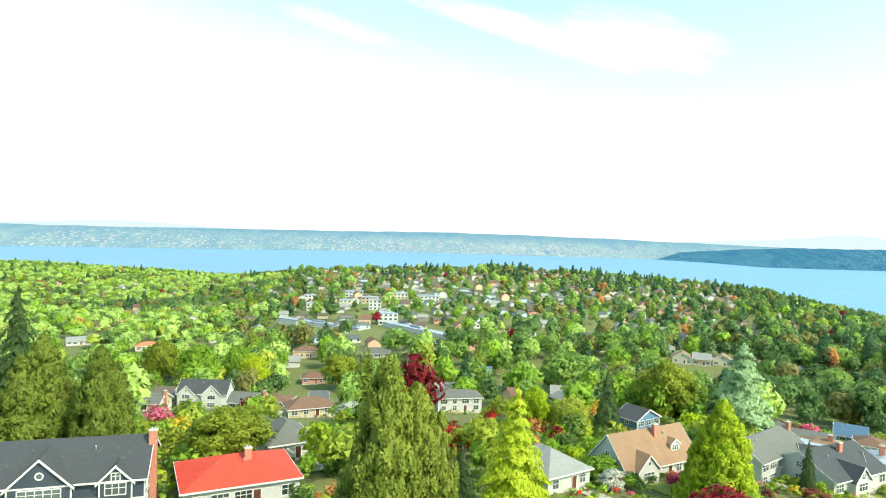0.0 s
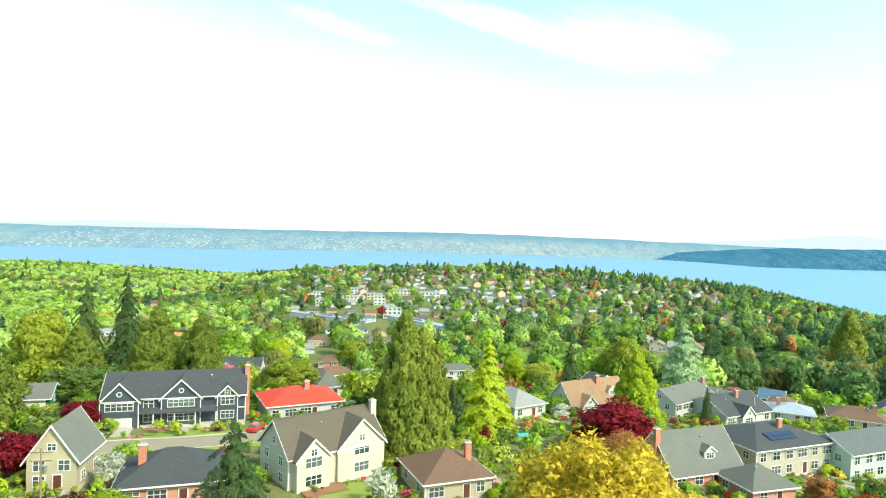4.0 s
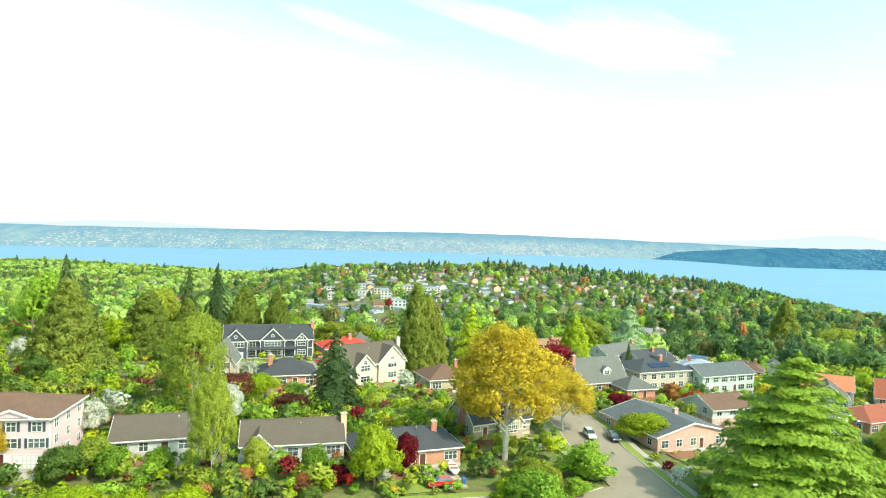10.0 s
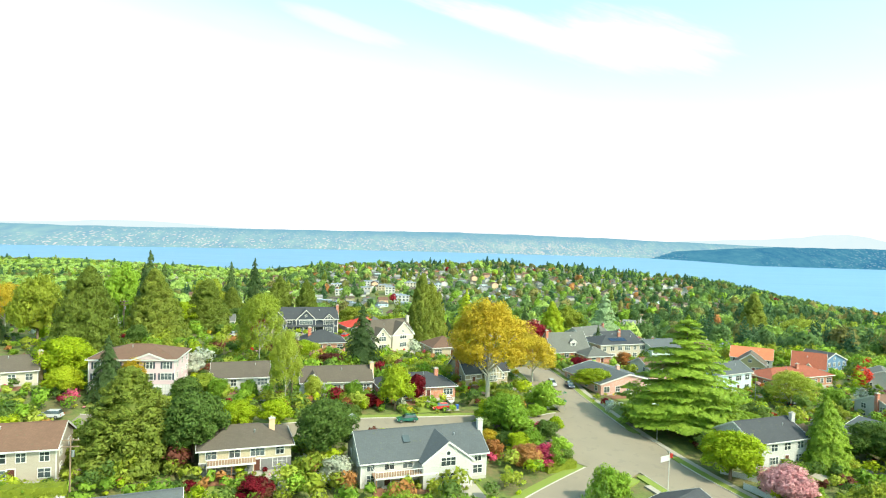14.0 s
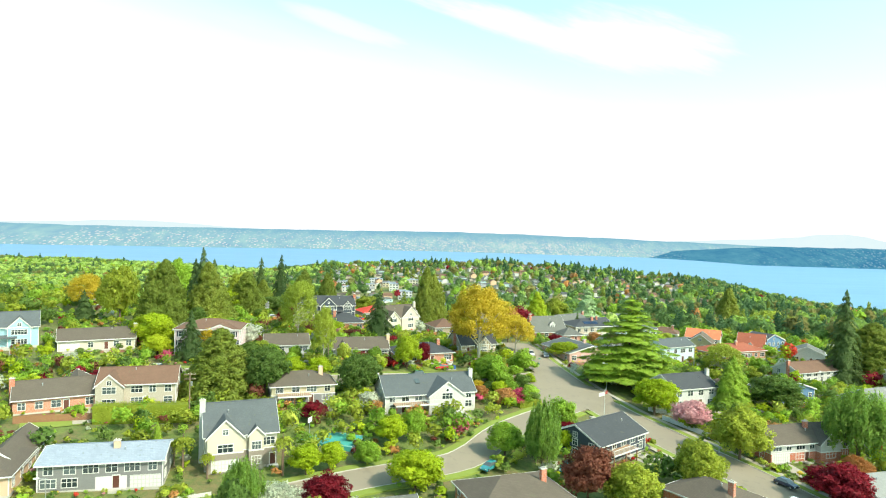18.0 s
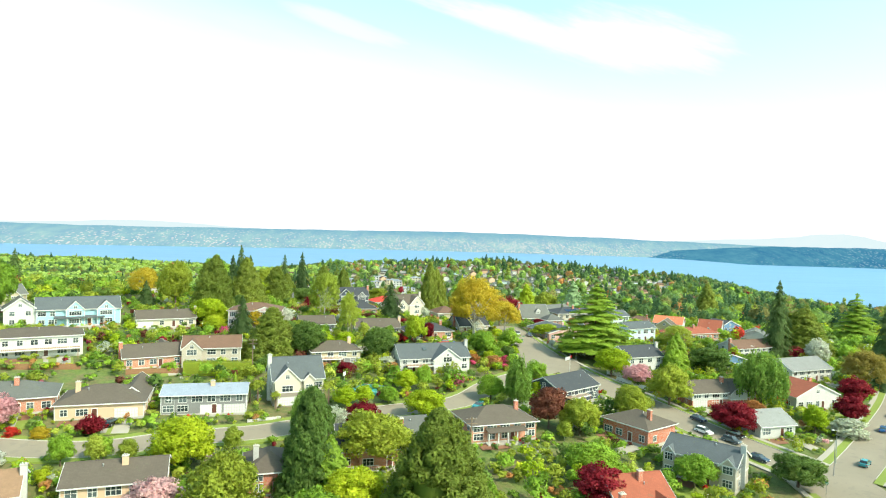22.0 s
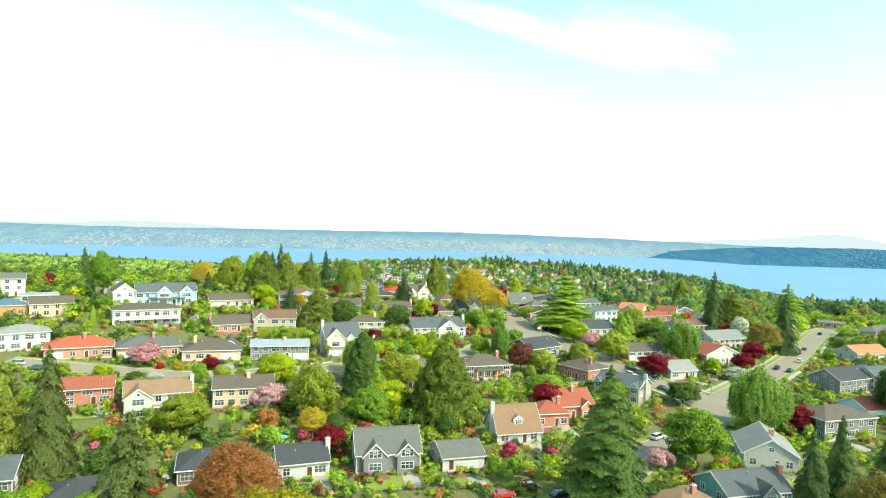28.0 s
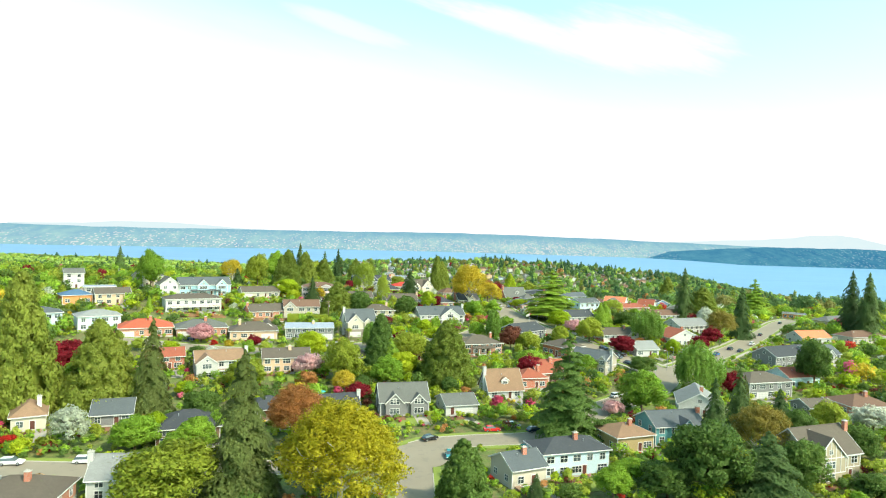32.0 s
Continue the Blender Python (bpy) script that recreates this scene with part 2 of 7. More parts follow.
k.base(k.mix(k.math("MULTIPLY", k.ramp(k.noise(v, 0.9, 8.0, .7), [(.40, (0, 0, 0)), (.62, (1, 1, 1))]), 0.7), col, (.06, .11, .022)))
k.rough(0.95)
k.bump(k.noise(v, 3.0), 0.8, 0.2)
k = Nodes("water")
v = k.pos()
mp = k.n("ShaderNodeMapping")
mp.inputs["Scale"].default_value = (0.02, 0.10, 1)
k.link(v, mp.inputs[0])
k.base(k.mix(k.noise(mp.outputs[0], 0.12, 4.0), (.10, .225, .38), (.15, .295, .46)))
k.b.inputs["Specular IOR Level"].default_value = .2
k.rough(0.5)
k.bump(k.noise(mp.outputs[0], 3.0, 3.0), 0.25, 0.5)
FOL = dict(
    cedar=((.088, .155, .03), (.15, .23, .045), (.235, .315, .065)), fir=((.035, .085, .036), (.06, .13, .05), (.10, .19, .065)),
    deodar=((.09, .20, .035), (.16, .31, .05), (.26, .44, .08)), silver=((.20, .32, .21), (.31, .45, .30), (.42, .56, .41)),
    gold=((.25, .36, .022), (.42, .54, .032), (.60, .67, .05)), green=((.055, .18, .026), (.10, .29, .04), (.17, .43, .06)),
    olive=((.13, .205, .03), (.20, .30, .045), (.28, .40, .065)), lime=((.21, .40, .015), (.34, .55, .022), (.48, .65, .04)),
    amber=((.36, .33, .018), (.52, .46, .026), (.66, .58, .05)), yellow=((.52, .38, .025), (.66, .51, .045), (.77, .63, .09)), spring=((.24, .37, .05), (.34, .48, .07), (.46, .58, .11)),
    maple=((.13, .010, .016), (.24, .016, .03), (.36, .03, .045)), bronze=((.13, .045, .03), (.21, .07, .045), (.28, .11, .07)),
    rust=((.44, .19, .06), (.54, .26, .085), (.62, .34, .13)), pinkb=((.66, .28, .31), (.76, .43, .46), (.82, .60, .58)),
    whiteb=((.48, .54, .38), (.66, .68, .56), (.76, .77, .70)), red=((.54, .03, .02), (.68, .05, .035), (.74, .12, .07)),
    magenta=((.58, .05, .13), (.72, .10, .22), (.78, .26, .34)), dark=((.04, .125, .036), (.07, .19, .05), (.115, .27, .068)),
    wood_dark=((.055, .115, .05), (.08, .155, .06), (.11, .20, .07)), wood_green=((.10, .19, .055), (.14, .25, .065), (.19, .32, .08)),
    # far light-green treetops, their colour paled further to stand in for haze
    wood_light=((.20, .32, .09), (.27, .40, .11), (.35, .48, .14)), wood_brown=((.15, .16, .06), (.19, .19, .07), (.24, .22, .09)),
    copper=((.20, .17, .035), (.30, .245, .05), (.40, .33, .08)), firolive=((.075, .105, .032), (.12, .16, .045), (.18, .225, .06)),
    willow=((.135, .245, .045), (.205, .345, .06), (.29, .47, .085)), wood_fir=((.035, .085, .045), (.05, .11, .055), (.07, .14, .065)))
for nm, cc in FOL.items():
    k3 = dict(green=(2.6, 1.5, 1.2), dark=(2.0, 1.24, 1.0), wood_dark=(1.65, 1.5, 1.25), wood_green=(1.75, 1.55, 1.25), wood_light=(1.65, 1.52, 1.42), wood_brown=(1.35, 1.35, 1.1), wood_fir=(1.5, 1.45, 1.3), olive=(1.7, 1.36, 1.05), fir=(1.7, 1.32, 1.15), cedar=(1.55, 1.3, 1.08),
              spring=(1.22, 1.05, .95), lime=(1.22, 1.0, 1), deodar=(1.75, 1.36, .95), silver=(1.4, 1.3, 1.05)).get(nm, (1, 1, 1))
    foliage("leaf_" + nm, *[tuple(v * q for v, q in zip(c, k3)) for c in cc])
bark("bark", (.16, .11, .075))
bark("bark_pale", (.48, .44, .38))

# ---- the land ----


def sstep(a, b, x):
    t = min(1.0, max(0.0, (x - a) / (b - a)))
    return t * t * (3 - 2 * t)


def near(x, y):
    u, v = min(1.7, max(-1.7, x / 100)), min(1.9, max(-2.4, (y + 50) / 100))
    return 71.8 - 4.9 * u + 7.4 * v + .8 * u * u - 1.0 * u * v - 1.6 * v * v + .1 * u**3 - 1.1 * u * u * v + 1.1 * u * v * v - 1.6 * v**3


SHORE_A = (-1.2, -.7, -.55, -.38, -.23, -.08, .06, .2, .34, .42, .52, .7, 1.2)
SHORE_D = (2700, 3030, 3260, 3480, 3850, 4100, 4200, 4250, 4250, 3950, 3330, 3400, 3400)
RIDGE_A = (-1.0, -.7, -.45, -.36, -.24, -.16, -.08, 0, .1, .3, .45, .6, .75, 1.0)
RIDGE_Z = (6, 8, 8, 12, 36, 44, 48, 52, 58, 48, 38, 25, 8, 2)
BANK_A = (-1.0, -.6, -.42, -.34, -.25, .2, .36, .45, .51, .6, .8, 1.0)
BANK_D = (1950, 1850, 1700, 1560, 1500, 1480, 1470, 1440, 1390, 1230, 950, 820)


def bank(a):
    """Distance of the lake's near shore along a bearing."""
    return float(np.interp(a, BANK_A, BANK_D))


def gz(x, y):
    """Height of the land: a hilltop suburb, a valley, a wooded ridge and the lake's bed."""
    if y < 60:
        return near(x, y)
    a = max(-1.6, min(1.6, x / y))
    ridge = float(np.interp(a, RIDGE_A, RIDGE_Z))
    valley = 40 if a > 0 else 40 + a * 18
    s = sstep(350, 1000, y)
    f = valley * (1 - s) + ridge * s
    ns = bank(a)
    f = f * (1 - sstep(ns - 400, ns, y)) - 4 * sstep(ns - 160, ns + 30, y)
    q = sstep(110, 330, y)
    z = near(x, y) * (1 - q) + f * q
    return z


def mesh_ob(name, verts, faces, mat, parent=None, smooth=False):
    me = bpy.data.meshes.new(name)
    me.from_pydata(verts, [], faces)
    for m in (mat if isinstance(mat, (list, tuple)) else [mat]):
        me.materials.append(MATS[m])
    if smooth:
        me.polygons.foreach_set("use_smooth", [True] * len(me.polygons))
    ob = new(name, me)
    ob.parent = parent
    return ob


def graded(lo, hi, fine, coarse, a, b):
    """Steps that are fine between a and b and grow outside."""
    xs, x, s = [], a, fine
    while x < b:
        xs.append(x)
        x += fine
    s = fine
    while x < hi:
        xs.append(x)
        s = min(coarse, s * 1.12)
        x += s
    xs.append(hi)
    x, s = a, fine
    while x > lo:
        s = min(coarse, s * 1.12)
        x -= s
        xs.insert(0, max(x, lo))
    return xs


gx, gy = graded(-4300, 4300, 5, 90, -190, 270), graded(-750, 4640, 5, 70, -380, 300)
gv = [(x, y, gz(x, y)) for y in gy for x in gx]
gw = len(gx)
gf = [(j * gw + i, j * gw + i + 1, (j + 1) * gw + i + 1, (j + 1) * gw + i) for j in range(len(gy) - 1) for i in range(gw - 1)]
tagged(mesh_ob("ground", gv, gf, "ground", smooth=True), "green and brown garden ground of a hilly suburb", "ground", kind="structure")
tagged(mesh_ob("water", [(-4300, 700, 0), (4300, 700, 0), (4300, 4600, 0), (-4300, 4600, 0)], [(0, 1, 2, 3)], "water"),
       "wide calm pale blue lake below the hills", "lake", kind="structure")


# ---- the far shore: a self-glowing backdrop of hills and mountains, haze painted in ----
def hazy_hill_mat(name, low, high, specks, speck_col):
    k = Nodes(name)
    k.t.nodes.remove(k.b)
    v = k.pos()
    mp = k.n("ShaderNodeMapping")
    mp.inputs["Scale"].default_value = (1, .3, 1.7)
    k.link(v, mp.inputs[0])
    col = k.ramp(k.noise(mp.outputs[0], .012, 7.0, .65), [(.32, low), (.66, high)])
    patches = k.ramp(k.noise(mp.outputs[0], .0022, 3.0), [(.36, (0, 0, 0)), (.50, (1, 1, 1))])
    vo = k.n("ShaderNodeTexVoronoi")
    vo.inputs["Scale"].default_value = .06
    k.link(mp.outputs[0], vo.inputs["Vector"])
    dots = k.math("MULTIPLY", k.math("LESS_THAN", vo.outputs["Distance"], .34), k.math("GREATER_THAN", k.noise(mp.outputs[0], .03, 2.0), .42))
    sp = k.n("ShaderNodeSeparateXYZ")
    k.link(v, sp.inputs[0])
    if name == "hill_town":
        # the town lies thickest along the shore, painted as sunlit cream; woods, tinted bluer, keep the crest
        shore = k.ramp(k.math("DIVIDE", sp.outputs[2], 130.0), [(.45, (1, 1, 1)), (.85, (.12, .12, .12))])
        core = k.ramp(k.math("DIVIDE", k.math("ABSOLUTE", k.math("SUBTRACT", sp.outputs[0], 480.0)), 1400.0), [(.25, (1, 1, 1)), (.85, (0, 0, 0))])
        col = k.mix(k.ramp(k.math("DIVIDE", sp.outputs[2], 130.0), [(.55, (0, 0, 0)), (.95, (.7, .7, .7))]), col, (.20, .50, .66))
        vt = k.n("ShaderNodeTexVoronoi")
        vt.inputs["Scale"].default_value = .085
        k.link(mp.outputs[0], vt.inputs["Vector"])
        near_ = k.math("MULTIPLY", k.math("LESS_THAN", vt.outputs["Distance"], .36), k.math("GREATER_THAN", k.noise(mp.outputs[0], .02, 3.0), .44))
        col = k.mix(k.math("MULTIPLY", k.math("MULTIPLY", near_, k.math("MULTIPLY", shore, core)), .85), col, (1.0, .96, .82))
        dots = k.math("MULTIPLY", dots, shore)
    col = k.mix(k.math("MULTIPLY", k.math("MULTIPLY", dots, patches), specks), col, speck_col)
    # the slopes glow by themselves, with daylight and distance haze in their colour
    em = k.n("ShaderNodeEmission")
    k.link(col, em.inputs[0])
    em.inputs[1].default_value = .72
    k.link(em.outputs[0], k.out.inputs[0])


hazy_hill_mat("hill_town", (.28, .55, .71), (.46, .76, .75), .8, (1.0, .97, .92))
hazy_hill_mat("hill_wood", (.045, .235, .42), (.12, .39, .52), .32, (.62, .84, .90))
hazy_hill_mat("mountain", (.80, .97, 1.0), (.84, .985, 1.0), 0.0, (1, 1, 1))


def backdrop_hill(name, words, mat, a0, a1, dist, top, depth, low=-3.0):
    """A slope that rises from the shore to a ridge, over a range of bearings."""
    V, F_ = [], []
    n = 90
    for i in range(n + 1):
        a = a0 + (a1 - a0) * i / n
        d = dist(a)
        zt = top(a) * (1 + .05 * noise.noise((a * 14, 0, 3.3)) + .03 * noise.noise((a * 55, 2, 0)))
        for j in range(7):
            f = j / 6
            y = d + depth * f
            wob = 1 + (.16 * noise.noise((a * 22, f * 3, 1.7)) if 0 < j < 6 else 0)
            V.append((a * y, y, low + (zt - low) * f ** .8 * wob))
    for i in range(n):
        for j in range(6):
            p = i * 7 + j
            F_.append((p, p + 7, p + 8, p + 1))
    tagged(mesh_ob(name, V, F_, mat, smooth=True), words, "hills", kind="structure")


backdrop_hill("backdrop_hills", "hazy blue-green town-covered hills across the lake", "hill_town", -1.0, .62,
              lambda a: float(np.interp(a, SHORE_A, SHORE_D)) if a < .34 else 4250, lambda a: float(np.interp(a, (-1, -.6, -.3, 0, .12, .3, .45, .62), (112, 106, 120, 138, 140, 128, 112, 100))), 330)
backdrop_hill("backdrop_headland", "hazy dark blue wooded headland across the lake", "hill_wood", .335, 1.0,
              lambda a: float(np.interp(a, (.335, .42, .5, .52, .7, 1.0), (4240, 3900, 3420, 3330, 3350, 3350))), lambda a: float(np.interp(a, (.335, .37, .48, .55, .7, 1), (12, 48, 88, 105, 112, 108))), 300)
backdrop_hill("backdrop_mountain", "pale hazy distant mountains behind the hills", "mountain", -.75, .9,
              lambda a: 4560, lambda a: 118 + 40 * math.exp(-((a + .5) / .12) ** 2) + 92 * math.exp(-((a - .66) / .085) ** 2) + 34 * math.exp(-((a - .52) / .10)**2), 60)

# ---- building blocks ----
class Shape:
    """Collects boxes, prisms and quads into one mesh."""

    def __init__(self):
        self.v, self.f = [], []

    def box(self, x0, x1, y0, y1, z0, z1):
        n = len(self.v)
        self.v += [(x0, y0, z0), (x1, y0, z0), (x1, y1, z0), (x0, y1, z0), (x0, y0, z1), (x1, y0, z1), (x1, y1, z1), (x0, y1, z1)]
        self.f += [tuple(n + i for i in q) for q in ((3, 2, 1, 0), (4, 5, 6, 7), (0, 1, 5, 4), (1, 2, 6, 5), (2, 3, 7, 6), (3, 0, 4, 7))]
        return self

    def hull(self, low, high):
        """A closed band between two rings of the same length, with caps."""
        n, k = len(self.v), len(low)
        self.v += list(low) + list(high)
        self.f += [tuple(n + i for i in range(k))[::-1], tuple(n + k + i for i in range(k))]
        self.f += [(n + i, n + (i + 1) % k, n + k + (i + 1) % k, n + k + i) for i in range(k)]
        return self

    def tube(self, x, y, z0, z1, r0, r1, k=8):
        ring = [(math.cos(2 * math.pi * i / k), math.sin(2 * math.pi * i / k)) for i in range(k)]
        return self.hull([(x + r0 * c, y + r0 * s, z0) for c, s in ring], [(x + r1 * c, y + r1 * s, z1) for c, s in ring])

    def rod(self, p, q, r0, r1, k=5):
        p, q = Vector(p), Vector(q)
        d = (q - p).normalized()
        a = d.orthogonal().normalized()
        b = d.cross(a)
        ring = [(math.cos(2 * math.pi * i / k), math.sin(2 * math.pi * i / k)) for i in range(k)]
        return self.hull([tuple(p + a * c * r0 + b * s * r0) for c, s in ring], [tuple(q + a * c * r1 + b * s * r1) for c, s in ring])

    def mesh(self, name, mat):
        me = bpy.data.meshes.new(name)
        me.from_pydata(self.v, [], self.f)
        for m in (mat if isinstance(mat, (list, tuple)) else [mat]):
            me.materials.append(MATS[m])
        return me


def part(name, shape, mat, parent, label=""):
    ob = new(name, shape if isinstance(shape, bpy.types.Mesh) else shape.mesh(name, mat))
    ob.parent = parent
    if label:
        ob["label"] = label
    return ob


def lattice(xs, zs, solid, y0, y1):
    """A flat frame of shared cells, solid where asked, as one connected piece."""
    s = Shape()
    nx, nz = len(xs), len(zs)
    s.v = [(x, y, z) for y in (y0, y1) for z in zs for x in xs]
    at = lambda i, j, b: b * nx * nz + j * nx + i
    ok = lambda i, j: 0 <= i < nx - 1 and 0 <= j < nz - 1 and solid(i, j)
    for j in range(nz - 1):
        for i in range(nx - 1):
            if not ok(i, j):
                continue
            s.f += [(at(i, j, 0), at(i + 1, j, 0), at(i + 1, j + 1, 0), at(i, j + 1, 0)), (at(i, j + 1, 1), at(i + 1, j + 1, 1), at(i + 1, j, 1), at(i, j, 1))]
            for di, dj, a, b in ((-1, 0, (i, j + 1), (i, j)), (1, 0, (i + 1, j), (i + 1, j + 1)), (0, -1, (i, j), (i + 1, j)), (0, 1, (i + 1, j + 1), (i, j + 1))):
                if not ok(i + di, j + dj):
                    s.f.append((at(*b, 0), at(*a, 0), at(*a, 1), at(*b, 1)))
    used = sorted({q for f in s.f for q in f})
    re_ = {q: n for n, q in enumerate(used)}
    s.v, s.f = [s.v[q] for q in used], [tuple(re_[q] for q in f) for f in s.f]
    return s


CACHE = {}


def cached(key, make):
    if key not in CACHE:
        CACHE[key] = make()
    return CACHE[key]


def window(parent, x, y, z, w, h, rz=0, bars=1):
    """A white frame with a sash bar, and its pane. Local front is -y."""
    w, h = round(w, 1), round(h, 1)

    def make_frame():
        t = 0.11
        xs = [-w / 2 - t, -w / 2]
        for i in range(1, bars + 1):
            c = -w / 2 + w * i / (bars + 1)
            xs += [c - .04, c + .04]
        xs += [w / 2, w / 2 + t]
        zs = [-h / 2 - t, -h / 2, h * .08, h * .08 + .06, h / 2, h / 2 + t]
        return lattice(xs, zs, lambda i, j: i % 2 == 0 or j % 2 == 0, -.09, .03).mesh("window", "trim")

    f = part("window", cached(("wf", w, h, bars), make_frame), None, parent)
    f.matrix_local = pose(x, y, z, 0, 0, rz)
    p = part("pane", cached(("wp", w, h), lambda: Shape().box(-w / 2, w / 2, -0.03, -0.012, -h / 2, h / 2).mesh("pane", "glass")), None, f)
    return f


def gable_walls(x0, x1, y0, y1, z0, h, roof, rise):
    """Walls of a block with the triangles under a gable roof."""
    s = Shape()
    if roof == "gx":
        ym = (y0 + y1) / 2
        s.v = [(x0, y0, z0), (x0, y1, z0), (x0, y1, h), (x0, ym, h + rise), (x0, y0, h), (x1, y0, z0), (x1, y1, z0), (x1, y1, h), (x1, ym, h + rise), (x1, y0, h)]
    elif roof == "gy":
        xm = (x0 + x1) / 2
        s.v = [(x1, y0, z0), (x0, y0, z0), (x0, y0, h), (xm, y0, h + rise), (x1, y0, h), (x1, y1, z0), (x0, y1, z0), (x0, y1, h), (xm, y1, h + rise), (x1, y1, h)]
    else:
        return s.box(x0, x1, y0, y1, z0, h)
    s.f = [(0, 1, 2, 3, 4)[::-1], (5, 6, 7, 8, 9), (0, 5, 6, 1)[::-1], (0, 4, 9, 5)[::-1], (1, 6, 7, 2)[::-1], (4, 3, 8, 9)[::-1], (3, 2, 7, 8)[::-1]]
    s.f = [tuple(q) for q in s.f]
    return s


def roof_shape(x0, x1, y0, y1, h, roof, rise, o=0.55, th=0.2):
    """Roof slabs with eaves; also the list of (name, shape) of the white boards along its edges."""
    s, e = Shape(), []
    if roof in ("flat", "hip"):
        X0, X1, Y0, Y1 = x0 - o, x1 + o, y0 - o, y1 + o
        z, zt = (h, h + .34) if roof == "flat" else (h - .12, h + th - .08)
        ring = Shape()
        for q, zz in ((.07, z), (.07, zt), (.003, zt), (.003, z)):
            ring.v += [(X0 - q, Y0 - q, zz), (X1 + q, Y0 - q, zz), (X1 + q, Y1 + q, zz), (X0 - q, Y1 + q, zz)]
        for a in range(4):
            b = (a + 1) % 4
            ring.f += [(a * 4 + c, a * 4 + (c + 1) % 4, b * 4 + (c + 1) % 4, b * 4 + c) for c in range(4)]
        e.append(("gutter", ring))
    if roof == "flat":
        return s.box(X0, X1, Y0, Y1, h, h + 0.25), e
    if roof in ("gx", "gy"):
        if roof == "gx":
            span, a0, a1, c = (y1 - y0) / 2, x0, x1, (y0 + y1) / 2
            P = lambda a, q, z: (a, c + q, z)
        else:
            span, a0, a1, c = (x1 - x0) / 2, y0, y1, (x0 + x1) / 2
            P = lambda a, q, z: (c + q, a, z)
        k = rise / span
        og = o * 0.7
        lowz, q = h - k * o, span + o
        # one folded slab
        prof = [(-q, lowz + .02), (0, h + rise + .02), (q, lowz + .02), (q, lowz + th), (0, h + rise + th), (-q, lowz + th)]
        s.hull([P(a0 - og, u, z) for u, z in prof], [P(a1 + og, u, z) for u, z in prof])
        edge = [(-q, lowz - .1), (0, h + rise - .1), (q, lowz - .1), (q, lowz + th + .06), (0, h + rise + th + .06), (-q, lowz + th + .06)]
        for a, b in ((a0 - og - .06, a0 - og - .003), (a1 + og + .003, a1 + og + .06)):
            e.append(("bargeboard", Shape().hull([P(a, u, z) for u, z in edge], [P(b, u, z) for u, z in edge])))
        for sgn in (-1, 1):
            r = (P(a0 - og, sgn * (q + .003), 0), P(a1 + og, sgn * (q + .11), 0))
            xs, ys = sorted((r[0][0], r[1][0])), sorted((r[0][1], r[1][1]))
            e.append(("gutter", Shape().box(xs[0], xs[1], ys[0], ys[1], lowz - .05, lowz + .16)))
        return s, e
    z = h - 0.1
    W, D = X1 - X0, Y1 - Y0
    if W >= D:
        r0, r1 = (X0 + D / 2, (Y0 + Y1) / 2, h + rise), (X1 - D / 2 + 1e-3, (Y0 + Y1) / 2, h + rise)
    else:
        r0, r1 = ((X0 + X1) / 2, Y0 + W / 2, h + rise), ((X0 + X1) / 2, Y1 - W / 2, h + rise)
    s.v += [(X0, Y0, z), (X1, Y0, z), (X1, Y1, z), (X0, Y1, z), (X0, Y0, z + th), (X1, Y0, z + th), (X1, Y1, z + th), (X0, Y1, z + th), r0, r1]
    s.f += [(3, 2, 1, 0), (0, 1, 5, 4), (1, 2, 6, 5), (2, 3, 7, 6), (3, 0, 4, 7)]
    s.f += [(4, 5, 9, 8), (5, 6, 9), (6, 7, 8, 9), (7, 4, 8)] if W >= D else [(4, 5, 8), (5, 6, 9, 8), (6, 7, 9), (7, 4, 8, 9)]
    return s, e


WALL_WORDS = dict(navy="dark navy", white="white", beige="pale beige", greendoor="dark green", taupe="taupe", tan="tan", brown="brown", cream="cream", peach="pale peach stucco", blue="blue", mint="pale green", paleblue="pale blue",
                  skyblue="light blue", teal="teal", greywall="grey", olive="olive", olivetan="ochre", orangewall="orange", pink="pink stucco", tudor="half-timbered cream",
                  brick="brown brick", redbrick="red brick", pinkbrick="pink brick")
ROOF_WORDS = dict(slate="dark slate", slategrey="slate grey", grey="grey", lightgrey="light grey", greybrown="weathered brown", brownroof="brown", tanroof="tan", redbrown="red-brown",
                  blueroof="blue", whiteroof="pale", redroof="bright red tile", redroof2="red tile", orangeroof="orange tile")
SHAPE_WORDS = dict(gx="gable", gy="front-gabled", hip="hip", flat="flat")
HOUSES = []
HOUSE_DRIVES = {}


